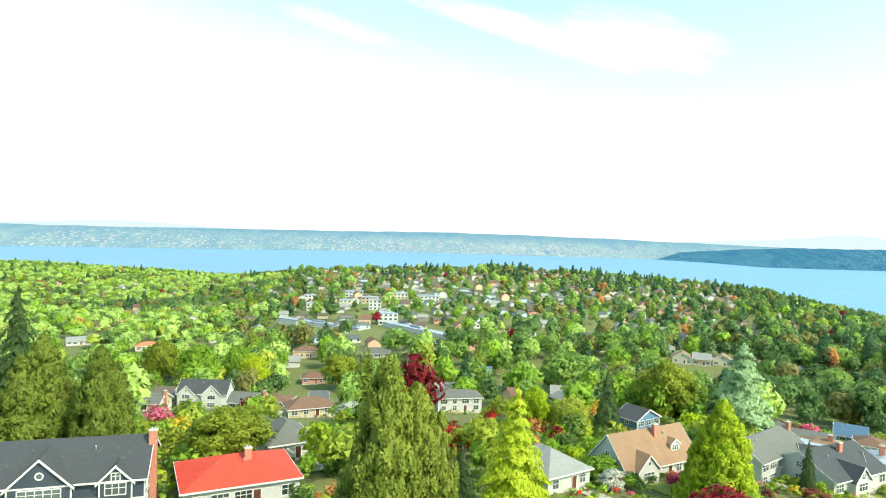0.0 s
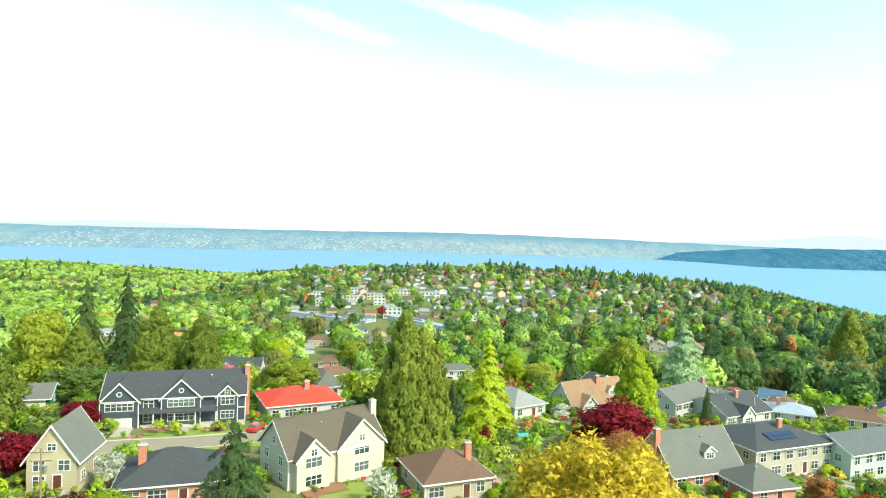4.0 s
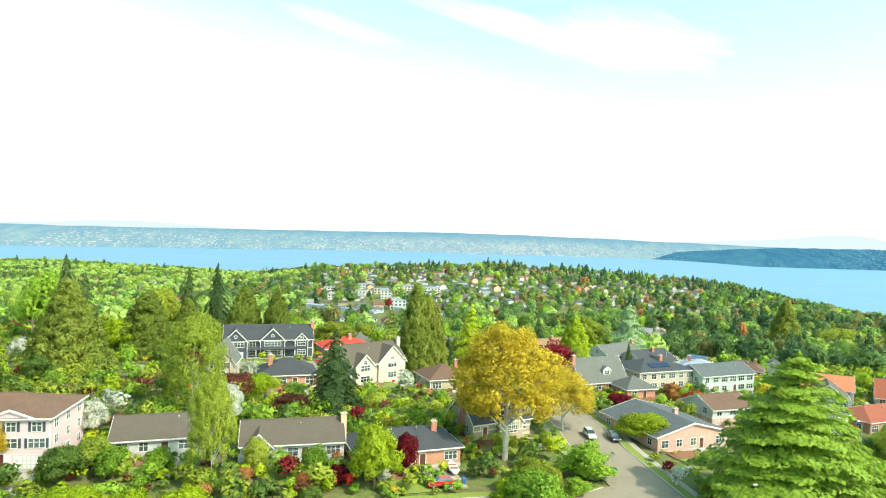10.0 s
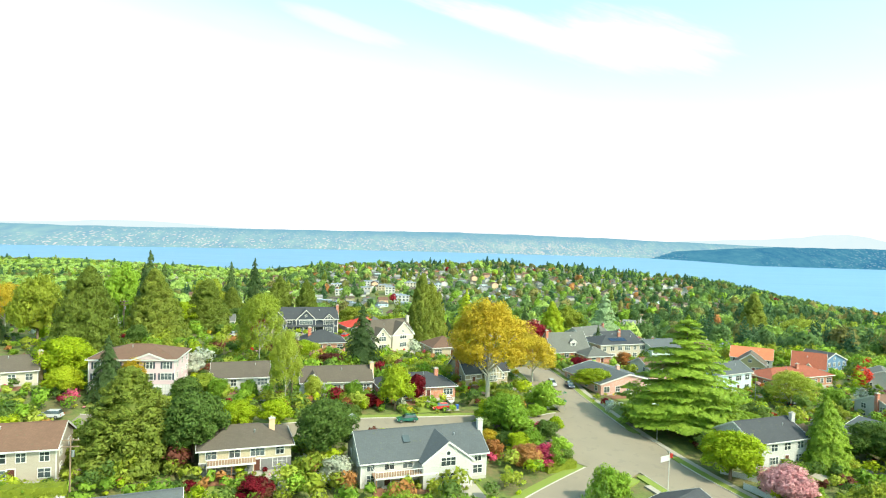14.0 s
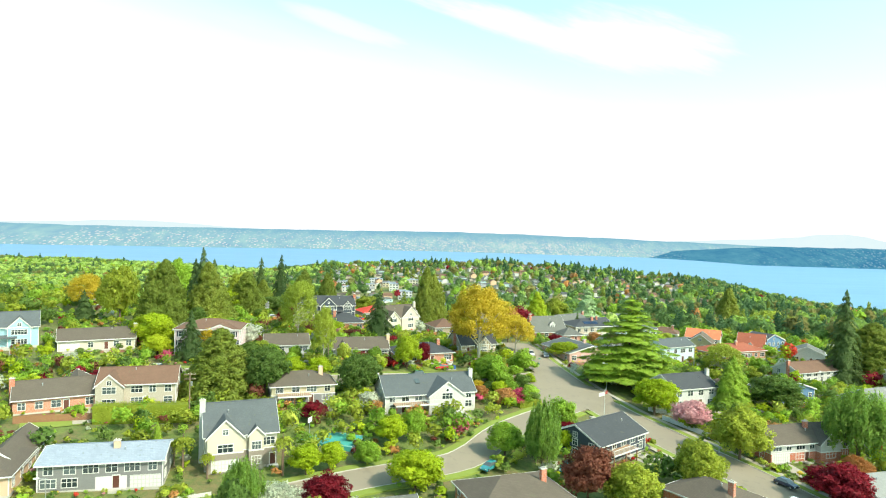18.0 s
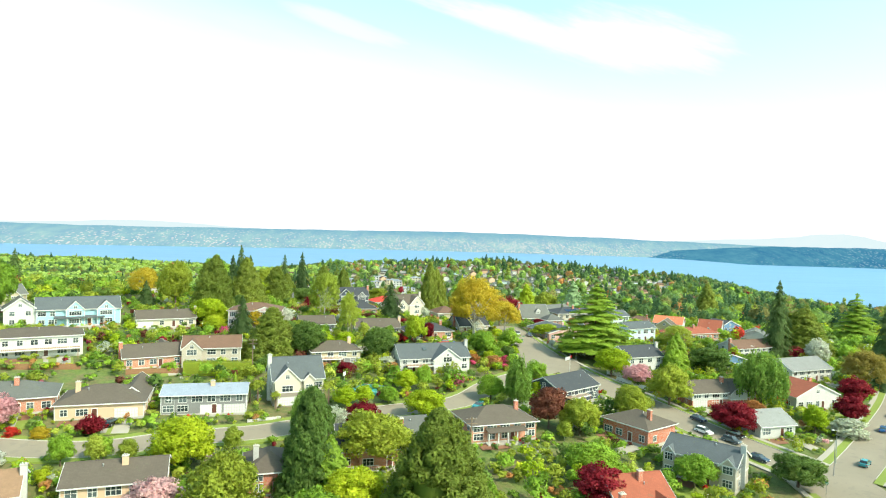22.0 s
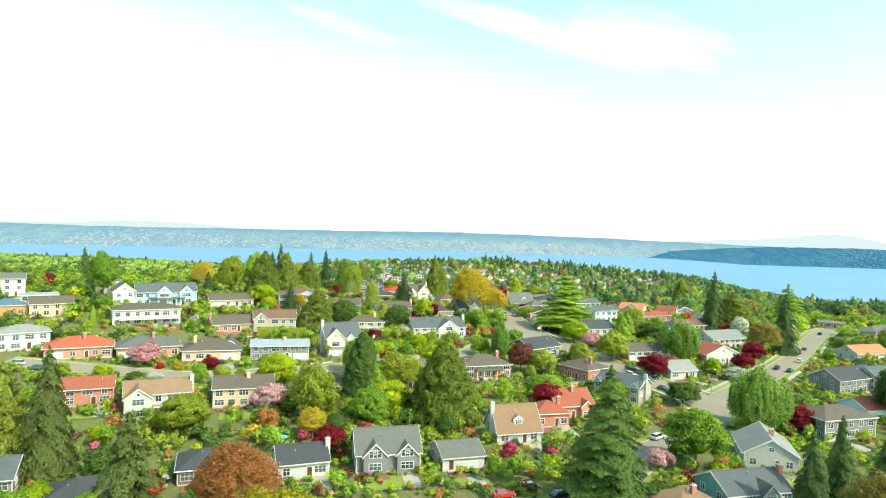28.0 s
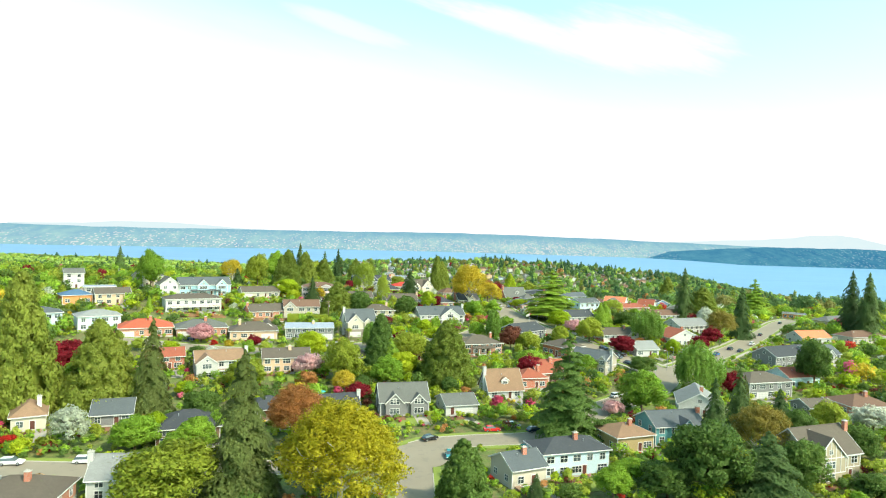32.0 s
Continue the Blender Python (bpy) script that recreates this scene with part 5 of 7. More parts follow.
def boat(x, y, turn):
    """A small open boat on its trailer."""
    base = tagged(new("boat"), "small white boat on a trailer beside the drive", "boat")
    base.matrix_world = pose(x, y, gz(x, y), 0, 0, turn)
    sec = [(-2.2, .75, .0), (-.8, .9, -.02), (.8, .8, .02), (1.8, .42, .16), (2.3, .06, .34)]
    hull = Shape()
    for (x0, w0, l0), (x1, w1, l1) in zip(sec, sec[1:]):
        hull.hull([(x0, -w0, 1.1 + l0), (x0, w0, 1.1 + l0), (x0, w0 * .5, .6 + l0), (x0, -w0 * .5, .6 + l0)],
                  [(x1, -w1, 1.1 + l1), (x1, w1, 1.1 + l1), (x1, w1 * .5, .6 + l1), (x1, -w1 * .5, .6 + l1)])
    part("hull", hull, "trim", base)
    part("seat", Shape().box(-1.2, -.7, -.7, .7, 1.12, 1.2).box(.3, .7, -.65, .65, 1.12, 1.2), "wood", base)
    part("trailer", Shape().box(-1.9, 2.9, -.06, .06, .4, .5).box(-.6, -.4, -.9, .9, .35, .45), "metal", base)
    for sd in (-1, 1):
        part("wheel", Shape().rod((-.5, sd * .88, .3), (-.5, sd * 1.02, .3), .3, .3, 12), "rubber", base)


def wheelie_bin(x, y, colour):
    base = tagged(new("wheelie_bin"), f"{colour} plastic wheeled bin standing by a drive", "bin", group="wheeled bins")
    base.matrix_world = pose(x, y, gz(x, y) + .1, 0, 0, 15)
    mat = "bin_" + colour
    part("body", Shape().hull([(-.24, -.24, .06), (.24, -.24, .06), (.24, .26, .06), (-.24, .26, .06)], [(-.3, -.36, 1.0), (.3, -.36, 1.0), (.3, .36, 1.0), (-.3, .36, 1.0)]), mat, base)
    part("lid", Shape().hull([(-.32, -.4, 1.0), (.32, -.4, 1.0), (.32, .4, 1.0), (-.32, .4, 1.0)], [(-.28, -.34, 1.08), (.28, -.34, 1.08), (.28, .36, 1.12), (-.28, .36, 1.12)]), mat, base)
    part("wheel", Shape().rod((-.3, .3, .1), (-.24, .3, .1), .1, .1, 10).rod((.24, .3, .1), (.3, .3, .1), .1, .1, 10), "rubber", base)


def parasol(x, y):
    base = tagged(new("parasol"), "open teal garden parasol on a pole", "parasol", group="parasols")
    base.matrix_world = pose(x, y, gz(x, y), 0, 0, 10)
    part("pole", Shape().tube(0, 0, 0, 2.5, .04, .03), "wood", base)
    part("base_plate", Shape().tube(0, 0, 0, .12, .3, .28, 12), "concrete", base)
    part("canopy", Shape().tube(0, 0, 2.05, 2.12, 1.5, 1.45, 8).tube(0, 0, 2.12, 2.55, 1.45, .06, 8), "parasol_teal", base)


def street_sign(x, y):
    base = tagged(new("street_sign"), "green street name sign on a thin post", "street sign", group="street signs")
    base.matrix_world = pose(x, y, gz(x, y), 0, 0, 15)
    part("post", Shape().tube(0, 0, -.3, 2.6, .04, .04, 6), "metal", base)
    p = part("sign_plate", Shape().box(-.5, .5, -.015, .015, 2.6, 2.85), "sign_green", base)
    part("lettering_bar", Shape().box(-.38, .38, -.02, -.016, 2.68, 2.77), "trim", p)
    p = part("sign_plate", Shape().box(-.015, .015, -.5, .5, 2.87, 3.1), "sign_green", base)


plain("court_green", (.05, .30, .27), .7)


def sport_court(x, y, ang):
    base = tagged(new("sport_court"), "small teal garden sports court with white lines", "sports court")
    base.matrix_world = pose(x, y, gz(x, y) + .35, 0, 0, ang)
    part("surface", Shape().box(-6, 6, -4, 4, -1.5, 0), "court_green", base)
    part("line", Shape().box(-5.6, 5.6, -3.6, -3.48, .004, .01), "trim", base)
    part("line", Shape().box(-5.6, 5.6, 3.48, 3.6, .004, .01), "trim", base)
    part("line", Shape().box(-5.6, -5.48, -3.48, 3.48, .004, .01), "trim", base)
    part("line", Shape().box(5.48, 5.6, -3.48, 3.48, .004, .01), "trim", base)
    part("hoop_post", Shape().tube(-5.8, 0, 0, 3.2, .08, .08), "metal", base)
    part("backboard", Shape().box(-5.75, -5.7, -.9, .9, 2.8, 3.9), "trim", base)


def fence(pts, mat="wood", h=1.6, words="weathered brown wooden board fence"):
    line = smooth_line(pts, 2.0)
    base = tagged(new("fence"), words, "fence", group="garden fences")
    base.matrix_world = pose(0, 0, 0)
    for i in range(len(line) - 1):
        a, b = line[i], line[i + 1]
        L = (b - a).length
        sh = Shape()
        nb = max(1, int(L / .16))
        for j in range(nb):
            hh = h + (.06 if j % 2 else 0)
            sh.box(j * L / nb + .008, (j + 1) * L / nb - .008, -.012, .012, .05, hh)
        sh.box(0, L, .012, .05, .35, .45).box(0, L, .012, .05, h - .35, h - .25)
        p = part("fence_panel", sh, mat, base)
        ang = math.degrees(math.atan2(b.y - a.y, b.x - a.x))
        z = min(gz(a.x, a.y), gz(b.x, b.y))
        p.matrix_world = pose(a.x, a.y, z, 0, 0, ang)
        q = part("post", cached(("fp", mat, h), lambda: Shape().box(-.06, .06, -.06, .06, -.5, h + .12).mesh("post", mat)), None, base)
        q.matrix_world = pose(a.x, a.y, z, 0, 0, ang)


def hedge(pts, h=1.8, w=1.6, leaf="olive"):
    """A clipped hedge: a box of small leaves over a dark core."""
    line = smooth_line(pts, 1.5)
    g = np.random.default_rng(len(pts) * 17 + int(h * 10))
    cs, ns = [], []
    core = Shape()
    for i in range(len(line) - 1):
        a, b = line[i], line[i + 1]
        d = (b - a).normalized()
        nv = Vector((-d.y, d.x))
        z = gz(a.x, a.y)
        c0 = [(a + nv * s).to_tuple() for s in (-w * .42, w * .42)]
        c1 = [(b + nv * s).to_tuple() for s in (w * .42, -w * .42)]
        ring = c0 + c1
        core.hull([(px, py, z - .3) for px, py in ring], [(px, py, z + h * .92) for px, py in ring])
        for q in range(150):
            t, side = g.random(), g.integers(0, 3)
            p = a + (b - a) * t
            if side == 2:
                o, zz, nn = g.uniform(-.5, .5) * w, h, (0, 0, 1)
            else:
                sg = -1 if side == 0 else 1
                o, zz, nn = sg * w / 2, g.uniform(0, h), (nv.x * sg, nv.y * sg, .2)
            cs.append((p.x + nv.x * o, p.y + nv.y * o, z + zz + g.normal() * .05))
            ns.append(nn)
    ob = new("hedge", leaf_mesh("hedge", leaf_tris(np.array(cs), np.array(ns, dtype=float), .14, g), "leaf_" + leaf))
    tagged(ob, "long clipped green garden hedge", "hedge", group="hedges")
    part("core", core, "leaf_" + leaf, ob)

# streets
MAIN = [(30.3, 42.9), (33.2, 23.7), (33.7, 14.8), (39.2, -12.3), (46.3, -34.4), (54.9, -52.1), (63.7, -68.4), (72, -84.7), (79.6, -97.5), (84.2, -107.1), (84.4, -119.1)]
UPPER = [(34.9, -5), (23.8, -11.9), (10.5, -14.6), (-4.4, -19.2), (-17.3, -23.3), (-31.7, -29.6), (-46.3, -31.6), (-54.8, -31.9), (-69.6, -33.3)]
MIDDLE = [(44.3, -25.7), (19.1, -52.5), (9.9, -68), (3.4, -75.1), (-13.6, -84.6), (-28.8, -95.5), (-39.2, -102.8), (-54.4, -109.5), (-69.5, -118.1), (-92.2, -120.9), (-129.3, -121.7)]
LOWER = [(-98.7, -227.8), (-89.3, -225.1), (-74.2, -223), (-56.6, -220.2), (-27, -212.6), (-9.9, -205.1), (-2.1, -195.9), (10.8, -191), (26, -187), (36.6, -178.2), (51.5, -156.4), (63.7, -144.7), (76.9, -133.1)]
STEM = [(-5.5, -200.1), (-4.7, -214.6), (-3.9, -232.2)]
EAST = [(87, -110.7), (103, -94.5), (124.5, -71.2), (147.9, -43.9), (178.6, -2.5), (206.6, 35.7), (227.8, 59.3)]
EAST_LOWER = [(87, -110.7), (80, -127.4), (67.6, -143.7), (56.4, -153.5)]
HILL = [(-73.2, 47.7), (-69.6, 50.4), (-63, 55.2), (-53.8, 60.6), (-43.3, 65.5), (-32.1, 72.1), (-24.1, 77.5)]
# houses
house(-78.6, 80.5, 17, 6.2, 7, 2.5, 'gx', 2.0, 'greendoor', 'grey', garage=0.0)
house(-49, 77.2, 17, 25.4, 12, 5.5, 'gx', 3.5, 'navy', 'slate', chim='brick_r', garage=-.38, gables=((-.38,7,2.2),(.04,7,.8),(.37,3.8,.5)), porch=True, belt=True)
house(-26.4, 88.4, 26, 15.6, 12, 3.2, 'hip', 2.6, 'white', 'redroof', chim='brick_c')
house(-96.0, 206.7, -3, 12.1, 8.8, 2.5, 'gx', 2.4, 'tan', 'grey', chim='brick_r')
house(-106.5, 234, -3, 18, 9, 5.4, 'gx', 1.8, 'brown', 'greybrown')
house(-84, 228, 2, 17.5, 9, 5.4, 'gx', 3.8, 'white', 'slate', gables=((-.3, 6, 1.2), (.22, 7, 1.6)))
house(-25.4, 114.5, 30, 8.2, 11, 3, 'hip', 3, 'white', 'grey')
house(-34.8, 179.8, 24, 13.1, 8.0, 2.5, 'hip', 2.4, 'tan', 'brownroof')
house(-62.1, 205.6, -7, 11.0, 8.0, 2.5, 'gx', 2.4, 'tan', 'grey', chim='brick_r')
house(-58.6, 221.2, -6, 14.4, 8.0, 2.5, 'hip', 1.6, 'brick', 'brownroof')
house(8.5, 206.8, 12, 14.5, 8.0, 4.7, 'hip', 2.0, 'white', 'grey')
house(23.2, 105.9, 33, 9.4, 12, 3, 'hip', 3, 'white', 'lightgrey')
house(43.3, 118.3, 29, 19, 9, 3.2, 'gx', 5, 'white', 'tanroof', gables=(-.25,), chim='brick_c', dormer=(.25,))
house(59.1, 172.8, 34, 9.4, 7.2, 4.7, 'gy', 2.4, 'blue', 'slate')
house(70.9, 126.4, 38, 19.0, 9.6, 5.3, 'gx', 2.9, 'white', 'grey', chim='brick_r')
house(95.1, 146.9, -33, 15.0, 8.8, 2.6, 'flat', 0.9, 'white', 'whiteroof')
house(82.5, 120.1, 27, 17.3, 13.9, 3.2, 'gx', 3.5, 'white', 'slate', gables=(-.1,), chim='brick_c')
house(96.0, 153.1, -32, 10.9, 8.9, 2.5, 'hip', 2.1, 'brick', 'tanroof', chim='brick_c')
house(120.9, 181.6, -33, 8.0, 7.2, 2.5, 'gx', 2.4, 'blue', 'blueroof')
house(98.4, 162.7, -31, 9.7, 8.0, 2.5, 'gx', 2.1, 'white', 'grey')
house(-51.3, 42.2, 9, 6.3, 9, 4.6, 'gy', 4.5, 'tan', 'grey', dormer=(0,))
house(-34.4, 40.6, 18, 13.3, 11, 3, 'hip', 3.2, 'brick', 'slate', chim='brick_l')
house(-14.2, 53.9, 39, 16.5, 10, 5.2, 'gx', 4.2, 'cream', 'greybrown', gables=((-.3,5.4,1.6),(.24,8.5,.6)), chim='cream_r')
house(4.5, 49.8, 22, 10.7, 11, 3, 'hip', 3, 'tan', 'brownroof', chim='brick_r')
house(47.2, 62.8, 21, 14.9, 10, 3.2, 'gx', 5.5, 'brick', 'grey', chim='brick_l', dormer=(.1,))
house(68.6, 74.2, 21, 19.7, 14, 5.4, 'hip', 2.6, 'beige', 'slate', chim='brick_c', solar=True)
house(55.6, 57.2, 17, 8.6, 8, 2.8, 'hip', 2.8, 'brick', 'grey')
house(88.2, 77.7, 22, 20.1, 10, 5.4, 'gx', 2.4, 'mint', 'slategrey')
house(54.1, 18.8, 20, 17.7, 19, 3.2, 'gy', 2.2, 'pinkbrick', 'slategrey', chim='pink_c')
house(70.9, 37.7, 18, 11.5, 10, 4.3, 'gx', 2.2, 'white', 'brownroof', lower='pinkbrick')
house(137.0, 145.9, -33, 7.8, 9.2, 3.7, 'gy', 2.7, 'white', 'slate')
house(114.5, 72.9, -28, 13.6, 11, 4.5, 'gx', 3, 'white', 'orangeroof')
house(117.5, 129.8, -28, 13.8, 10.2, 2.8, 'hip', 2.8, 'cream', 'brownroof', chim='brick_r')
house(65.2, 125.9, -16, 8.2, 10.6, 2.9, 'hip', 2.5, 'white', 'grey', chim='brick_c')
house(79.7, 123.8, -20, 10.8, 10.7, 3.4, 'gx', 2.5, 'white', 'slate')
house(103.7, 137.6, -24, 11.3, 10.3, 2.8, 'hip', 2.2, 'white', 'whiteroof', chim='brick_l')
house(-66.6, -15.4, 9, 18, 13, 7.8, 'hip', 2.4, 'pink', 'brownroof', garage=.36, garages=2, shutters=True, pediment=(.2, 6.5))
house(-45.5, -5.5, 18, 13.2, 11, 3, 'gx', 2.4, 'white', 'greybrown')
house(-23, -3.1, 14, 17, 10, 3.2, 'gx', 2.6, 'white', 'greybrown', chim='tan_r', gables=(-.33,), garage=-.38)
house(-3, -2, 20, 18.5, 11, 3, 'hip', 2.6, 'brick', 'slate', chim='brick_r')
house(14.7, 17.6, 28, 13.7, 10, 3.4, 'gx', 4.5, 'tudor', 'slate', gables=((.1, 5.4, 1.3),), chim='brick_l')
house(-31.0, -48.0, 20, 15.0, 10, 4.4, 'hip', 2.6, 'tan', 'greybrown', chim='tan_r', deck=True, lower='greywall')
house(-0.3, -46.1, 20, 22.9, 11, 4.6, 'gx', 3.4, 'white', 'slategrey', gables=((.14,9,2.6),), chim='white_r', deck=True, skylights=((-.12,.22),(.16,.2)))
house(-146.1, 78.9, 81, 11.5, 10, 4.5, 'flat', 1, 'cream', 'grey')
house(71.7, -27.3, 22, 14.7, 10.5, 5.6, 'gx', 2.8, 'white', 'slate', chim='white_r')
house(85.1, -21.5, 22, 13.7, 12, 3.2, 'hip', 3, 'cream', 'tanroof', chim='white_c')
house(118.5, 46.5, 23, 27.4, 11, 3.2, 'hip', 2.4, 'brick', 'redbrown', chim='brick_c')
house(88.4, 29.7, 28, 15.2, 9, 6, 'gx', 2.2, 'paleblue', 'slategrey')
house(135.2, 72.6, -32, 10.6, 10, 3, 'gx', 4.5, 'white', 'redbrown', gables=(0,))
house(149.2, 80.1, 31, 16.8, 10, 5, 'gy', 3, 'blue', 'slate')
house(109.8, 64.1, -28, 9.4, 10, 3.4, 'gy', 3.4, 'olive', 'greybrown')
house(-122.9, -27.7, 33, 25.1, 11, 5.8, 'gx', 3.4, 'skyblue', 'slategrey', gables=((-.05,5.5,1),(.32,5.5,1)), porch=True)
house(-137.4, -36.5, 36, 8.9, 10, 5.8, 'gy', 3.4, 'white', 'grey')
house(-96.7, -19, 30, 19.4, 10, 3.2, 'gx', 2.4, 'cream', 'greybrown', chim='tan_r', garage=-.35)
house(-80.1, -65.2, 31, 15.5, 11, 3.2, 'gx', 2.6, 'brick', 'greybrown', chim='brick_l', ell=(1,7,7))
house(-65.9, -59, 17, 16.1, 10, 5.4, 'gx', 2.6, 'beige', 'brownroof', gables=((-.33,5.5,1.6),))
house(-74.8, -102.8, 18, 17.9, 13, 3.4, 'hip', 3.0, 'peach', 'greybrown', chim='tan_l', garage=.30, ell=(1,6.5,9))
house(-54.3, -95, 14, 19, 10, 4.7, 'gx', 1.3, 'greywall', 'whiteroof', chim='tan_c', garage=.36, garages=2)
house(-34.7, -83.2, 23, 12.8, 11, 6.6, 'gx', 4.4, 'cream', 'slategrey', gables=((-.23,6.2,1.2),(.2,2.6,.9)), chim='white_l', garage=-.23, lower='taupe')
house(41.2, -65.4, 41, 17, 12.5, 4.2, 'gx', 2.8, 'navy', 'slate', deck=True)
house(16.8, -97.1, 20, 16.6, 12, 4.2, 'hip', 2.8, 'brick', 'greybrown', chim='brick_r', porch=True)
house(46.5, -91.4, -53, 13, 11, 4, 'hip', 2.6, 'redbrick', 'greybrown', chim='brick_r')
house(84.5, -60.2, 16, 22, 10, 4.3, 'gx', 2.4, 'white', 'greybrown', chim='brick_c', gables=(.18,), garage=-.38, lower='redbrick')
house(107.1, -13.9, 25, 15.2, 10, 3.4, 'gy', 2.2, 'blue', 'slategrey')
house(133.7, 14.7, 23, 28.9, 10, 4.2, 'gx', 2.4, 'white', 'brownroof', chim='brick_l')
house(147.4, 51.3, -29, 12.2, 10, 4, 'gy', 2.6, 'white', 'grey')
house(113.4, -57.2, 19, 16.3, 11, 4, 'gy', 3.4, 'white', 'redbrown', chim='brick_c', gables=())
house(130.3, -25.1, 23, 19.7, 12, 4.5, 'gx', 3, 'white', 'lightgrey')
house(87.8, -83.6, 17, 10.7, 10, 3.2, 'gx', 2.6, 'white', 'lightgrey')
house(-113.3, -66.4, 32, 23.7, 11, 5.8, 'hip', 2, 'white', 'greybrown', deck='wide')
house(-156.5, -14, 56, 11.4, 10, 5.8, 'gx', 3, 'tan', 'grey', gables=(.1,))
house(-70.8, -150, 26, 15.6, 10, 5.4, 'gx', 2.4, 'white', 'tanroof', chim='white_r', gables=((-.32,7,3.4),), deck=True)
house(31.5, -139.5, 14, 9.5, 9, 3.6, 'hip', 2.6, 'redbrick', 'redbrown', chim='brick_r')
house(-52.2, -140, 19, 15.6, 10, 5.2, 'gx', 2.2, 'peach', 'greybrown', chim='tan_c')
house(-28.9, -129.7, 18, 8.4, 11, 4.2, 'hip', 2.6, 'redbrick', 'greybrown', chim='white_l')
house(-12.3, -115.9, 15, 13.2, 11, 4, 'gx', 3.6, 'brick', 'slate', gables=(-.05,), chim='brick_r', deck=True)
house(-3, -105.5, 18, 6, 11, 3.4, 'gx', 2.6, 'white', 'grey')
house(55.7, -113.2, -40, 14.7, 9, 5.4, 'gx', 2.4, 'beige', 'slategrey', chim='white_r', gables=((-.42,2.6,.5),(.40,3,.6)), belt=True)
house(39, -132.4, 16, 11.5, 11, 4, 'gx', 3.4, 'brick', 'redbrown', chim='brick_c', gables=(.25,))
house(-81.6, -196.5, 21, 9.3, 11, 3, 'gx', 2.4, 'greywall', 'slategrey')
house(-45.5, -184.5, 20, 10.5, 10, 3.0, 'hip', 2.6, 'brown', 'slate')
house(-27.1, -179.3, 21, 10.4, 9, 3.4, 'gx', 2.4, 'white', 'slate', chim='white_r')
house(-9.9, -173.5, 14, 14, 10, 4.2, 'gx', 4, 'greywall', 'grey', gables=((-.22,5,1.2),(.28,4.4,1.0)))
house(6.5, -170.3, 18, 9.6, 10, 3, 'gx', 2, 'white', 'grey', garage=.1)
house(20.9, -152.9, 17, 11.7, 9, 3.2, 'gx', 5.5, 'white', 'tanroof', dormer=(0,), chim='white_l')
house(77.8, -164.2, -16, 11.5, 15, 3.6, 'gy', 3.4, 'white', 'lightgrey', chim='brick_c')
house(62.7, -189.5, 14, 14.3, 10, 5, 'gx', 2.6, 'teal', 'slategrey', chim='brick_r', gables=(.1,))
house(111.1, -140.7, 17, 17.5, 12, 5.4, 'hip', 2.4, 'greywall', 'greybrown', garage=-.2)
house(-161.1, -57.4, 33, 12.6, 9, 5, 'flat', 1, 'cream', 'whiteroof')
house(-185.3, -37.4, 34, 8.7, 9, 8, 'gx', 2, 'white', 'grey')
house(-149.1, -68.3, 37, 14.4, 10, 5, 'gx', 2.2, 'peach', 'greybrown')
house(-161.7, -74.4, 41, 11.9, 10, 4, 'hip', 2.2, 'orangewall', 'blueroof')
house(-132.1, -110.4, 38, 14.7, 11, 5.4, 'hip', 2, 'paleblue', 'lightgrey')
house(-112.8, -113, 27, 18.6, 12, 3.4, 'hip', 2.8, 'brick', 'redroof2', garage=-.35, chim='brick_c')
house(-94.3, -105.4, 26, 18.6, 12, 3.4, 'hip', 2.8, 'brick', 'grey', garage=-.35, chim='brick_c')
house(-89.7, -148.6, 25, 11.7, 9, 4.5, 'gx', 2, 'redbrick', 'redbrown')
house(-151.2, -115, 39, 12.7, 11, 5.4, 'hip', 2, 'paleblue', 'slategrey', deck=True)
house(-97.7, -203.7, 31, 7, 10, 3.4, 'hip', 2.8, 'cream', 'tanroof', chim='white_r')
house(-58.8, -205.2, 22, 14, 11, 4.2, 'hip', 3, 'brown', 'slate')
house(-73.6, -244.7, 8, 14, 9, 3.2, 'hip', 2.6, 'brick', 'greybrown', chim='brick_c')
house(-60.6, -236.2, 12, 8.5, 9, 4.5, 'gx', 3, 'white', 'lightgrey', chim='white_l')
house(49.2, -196.1, 21, 10.8, 10, 4, 'hip', 2.2, 'olivetan', 'tanroof', chim='brick_c')
house(31, -213.2, 18, 16.2, 9, 5.4, 'hip', 2.2, 'paleblue', 'slate', chim='brick_c')
house(19.6, -220, 26, 8.5, 9, 4, 'gx', 2.2, 'cream', 'slategrey', chim='brick_c', deck=True)
house(86.5, -216, 21, 15.1, 11, 6, 'gx', 4.5, 'tudor', 'greybrown', gables=((-.2,9,1.2),), chim='brick_r')
house(116.1, -161.6, 11, 9.1, 8, 2.8, 'gx', 1.6, 'greywall', 'greybrown')
house(130.7, -162.3, 10, 14, 11, 3.2, 'hip', 2.6, 'brick', 'brownroof', chim='brick_c')
house(145.5, -92, 27, 22.9, 11, 5, 'gx', 3, 'greywall', 'slate')
house(160.3, -88.4, 21, 17.8, 10, 5, 'gx', 3, 'white', 'slategrey', gables=(.1,), deck=True)
house(232.4, 67.2, -29, 13.1, 10, 3.2, 'flat', 1, 'orangewall', 'grey')
house(217.6, -30.6, 21, 24.2, 11, 3.6, 'hip', 2.6, 'cream', 'brownroof')
house(241.8, 31.8, 29, 26.3, 10, 3.4, 'hip', 2.4, 'tan', 'grey')
house(253, 28.4, 25, 19, 10, 3.4, 'gx', 2.4, 'white', 'blueroof')
house(130.9, -125.4, 17, 14.1, 10, 4, 'gx', 2.4, 'paleblue', 'redbrown')
house(186.9, -37, 18, 18.4, 10, 3.4, 'gx', 2.8, 'white', 'orangeroof')
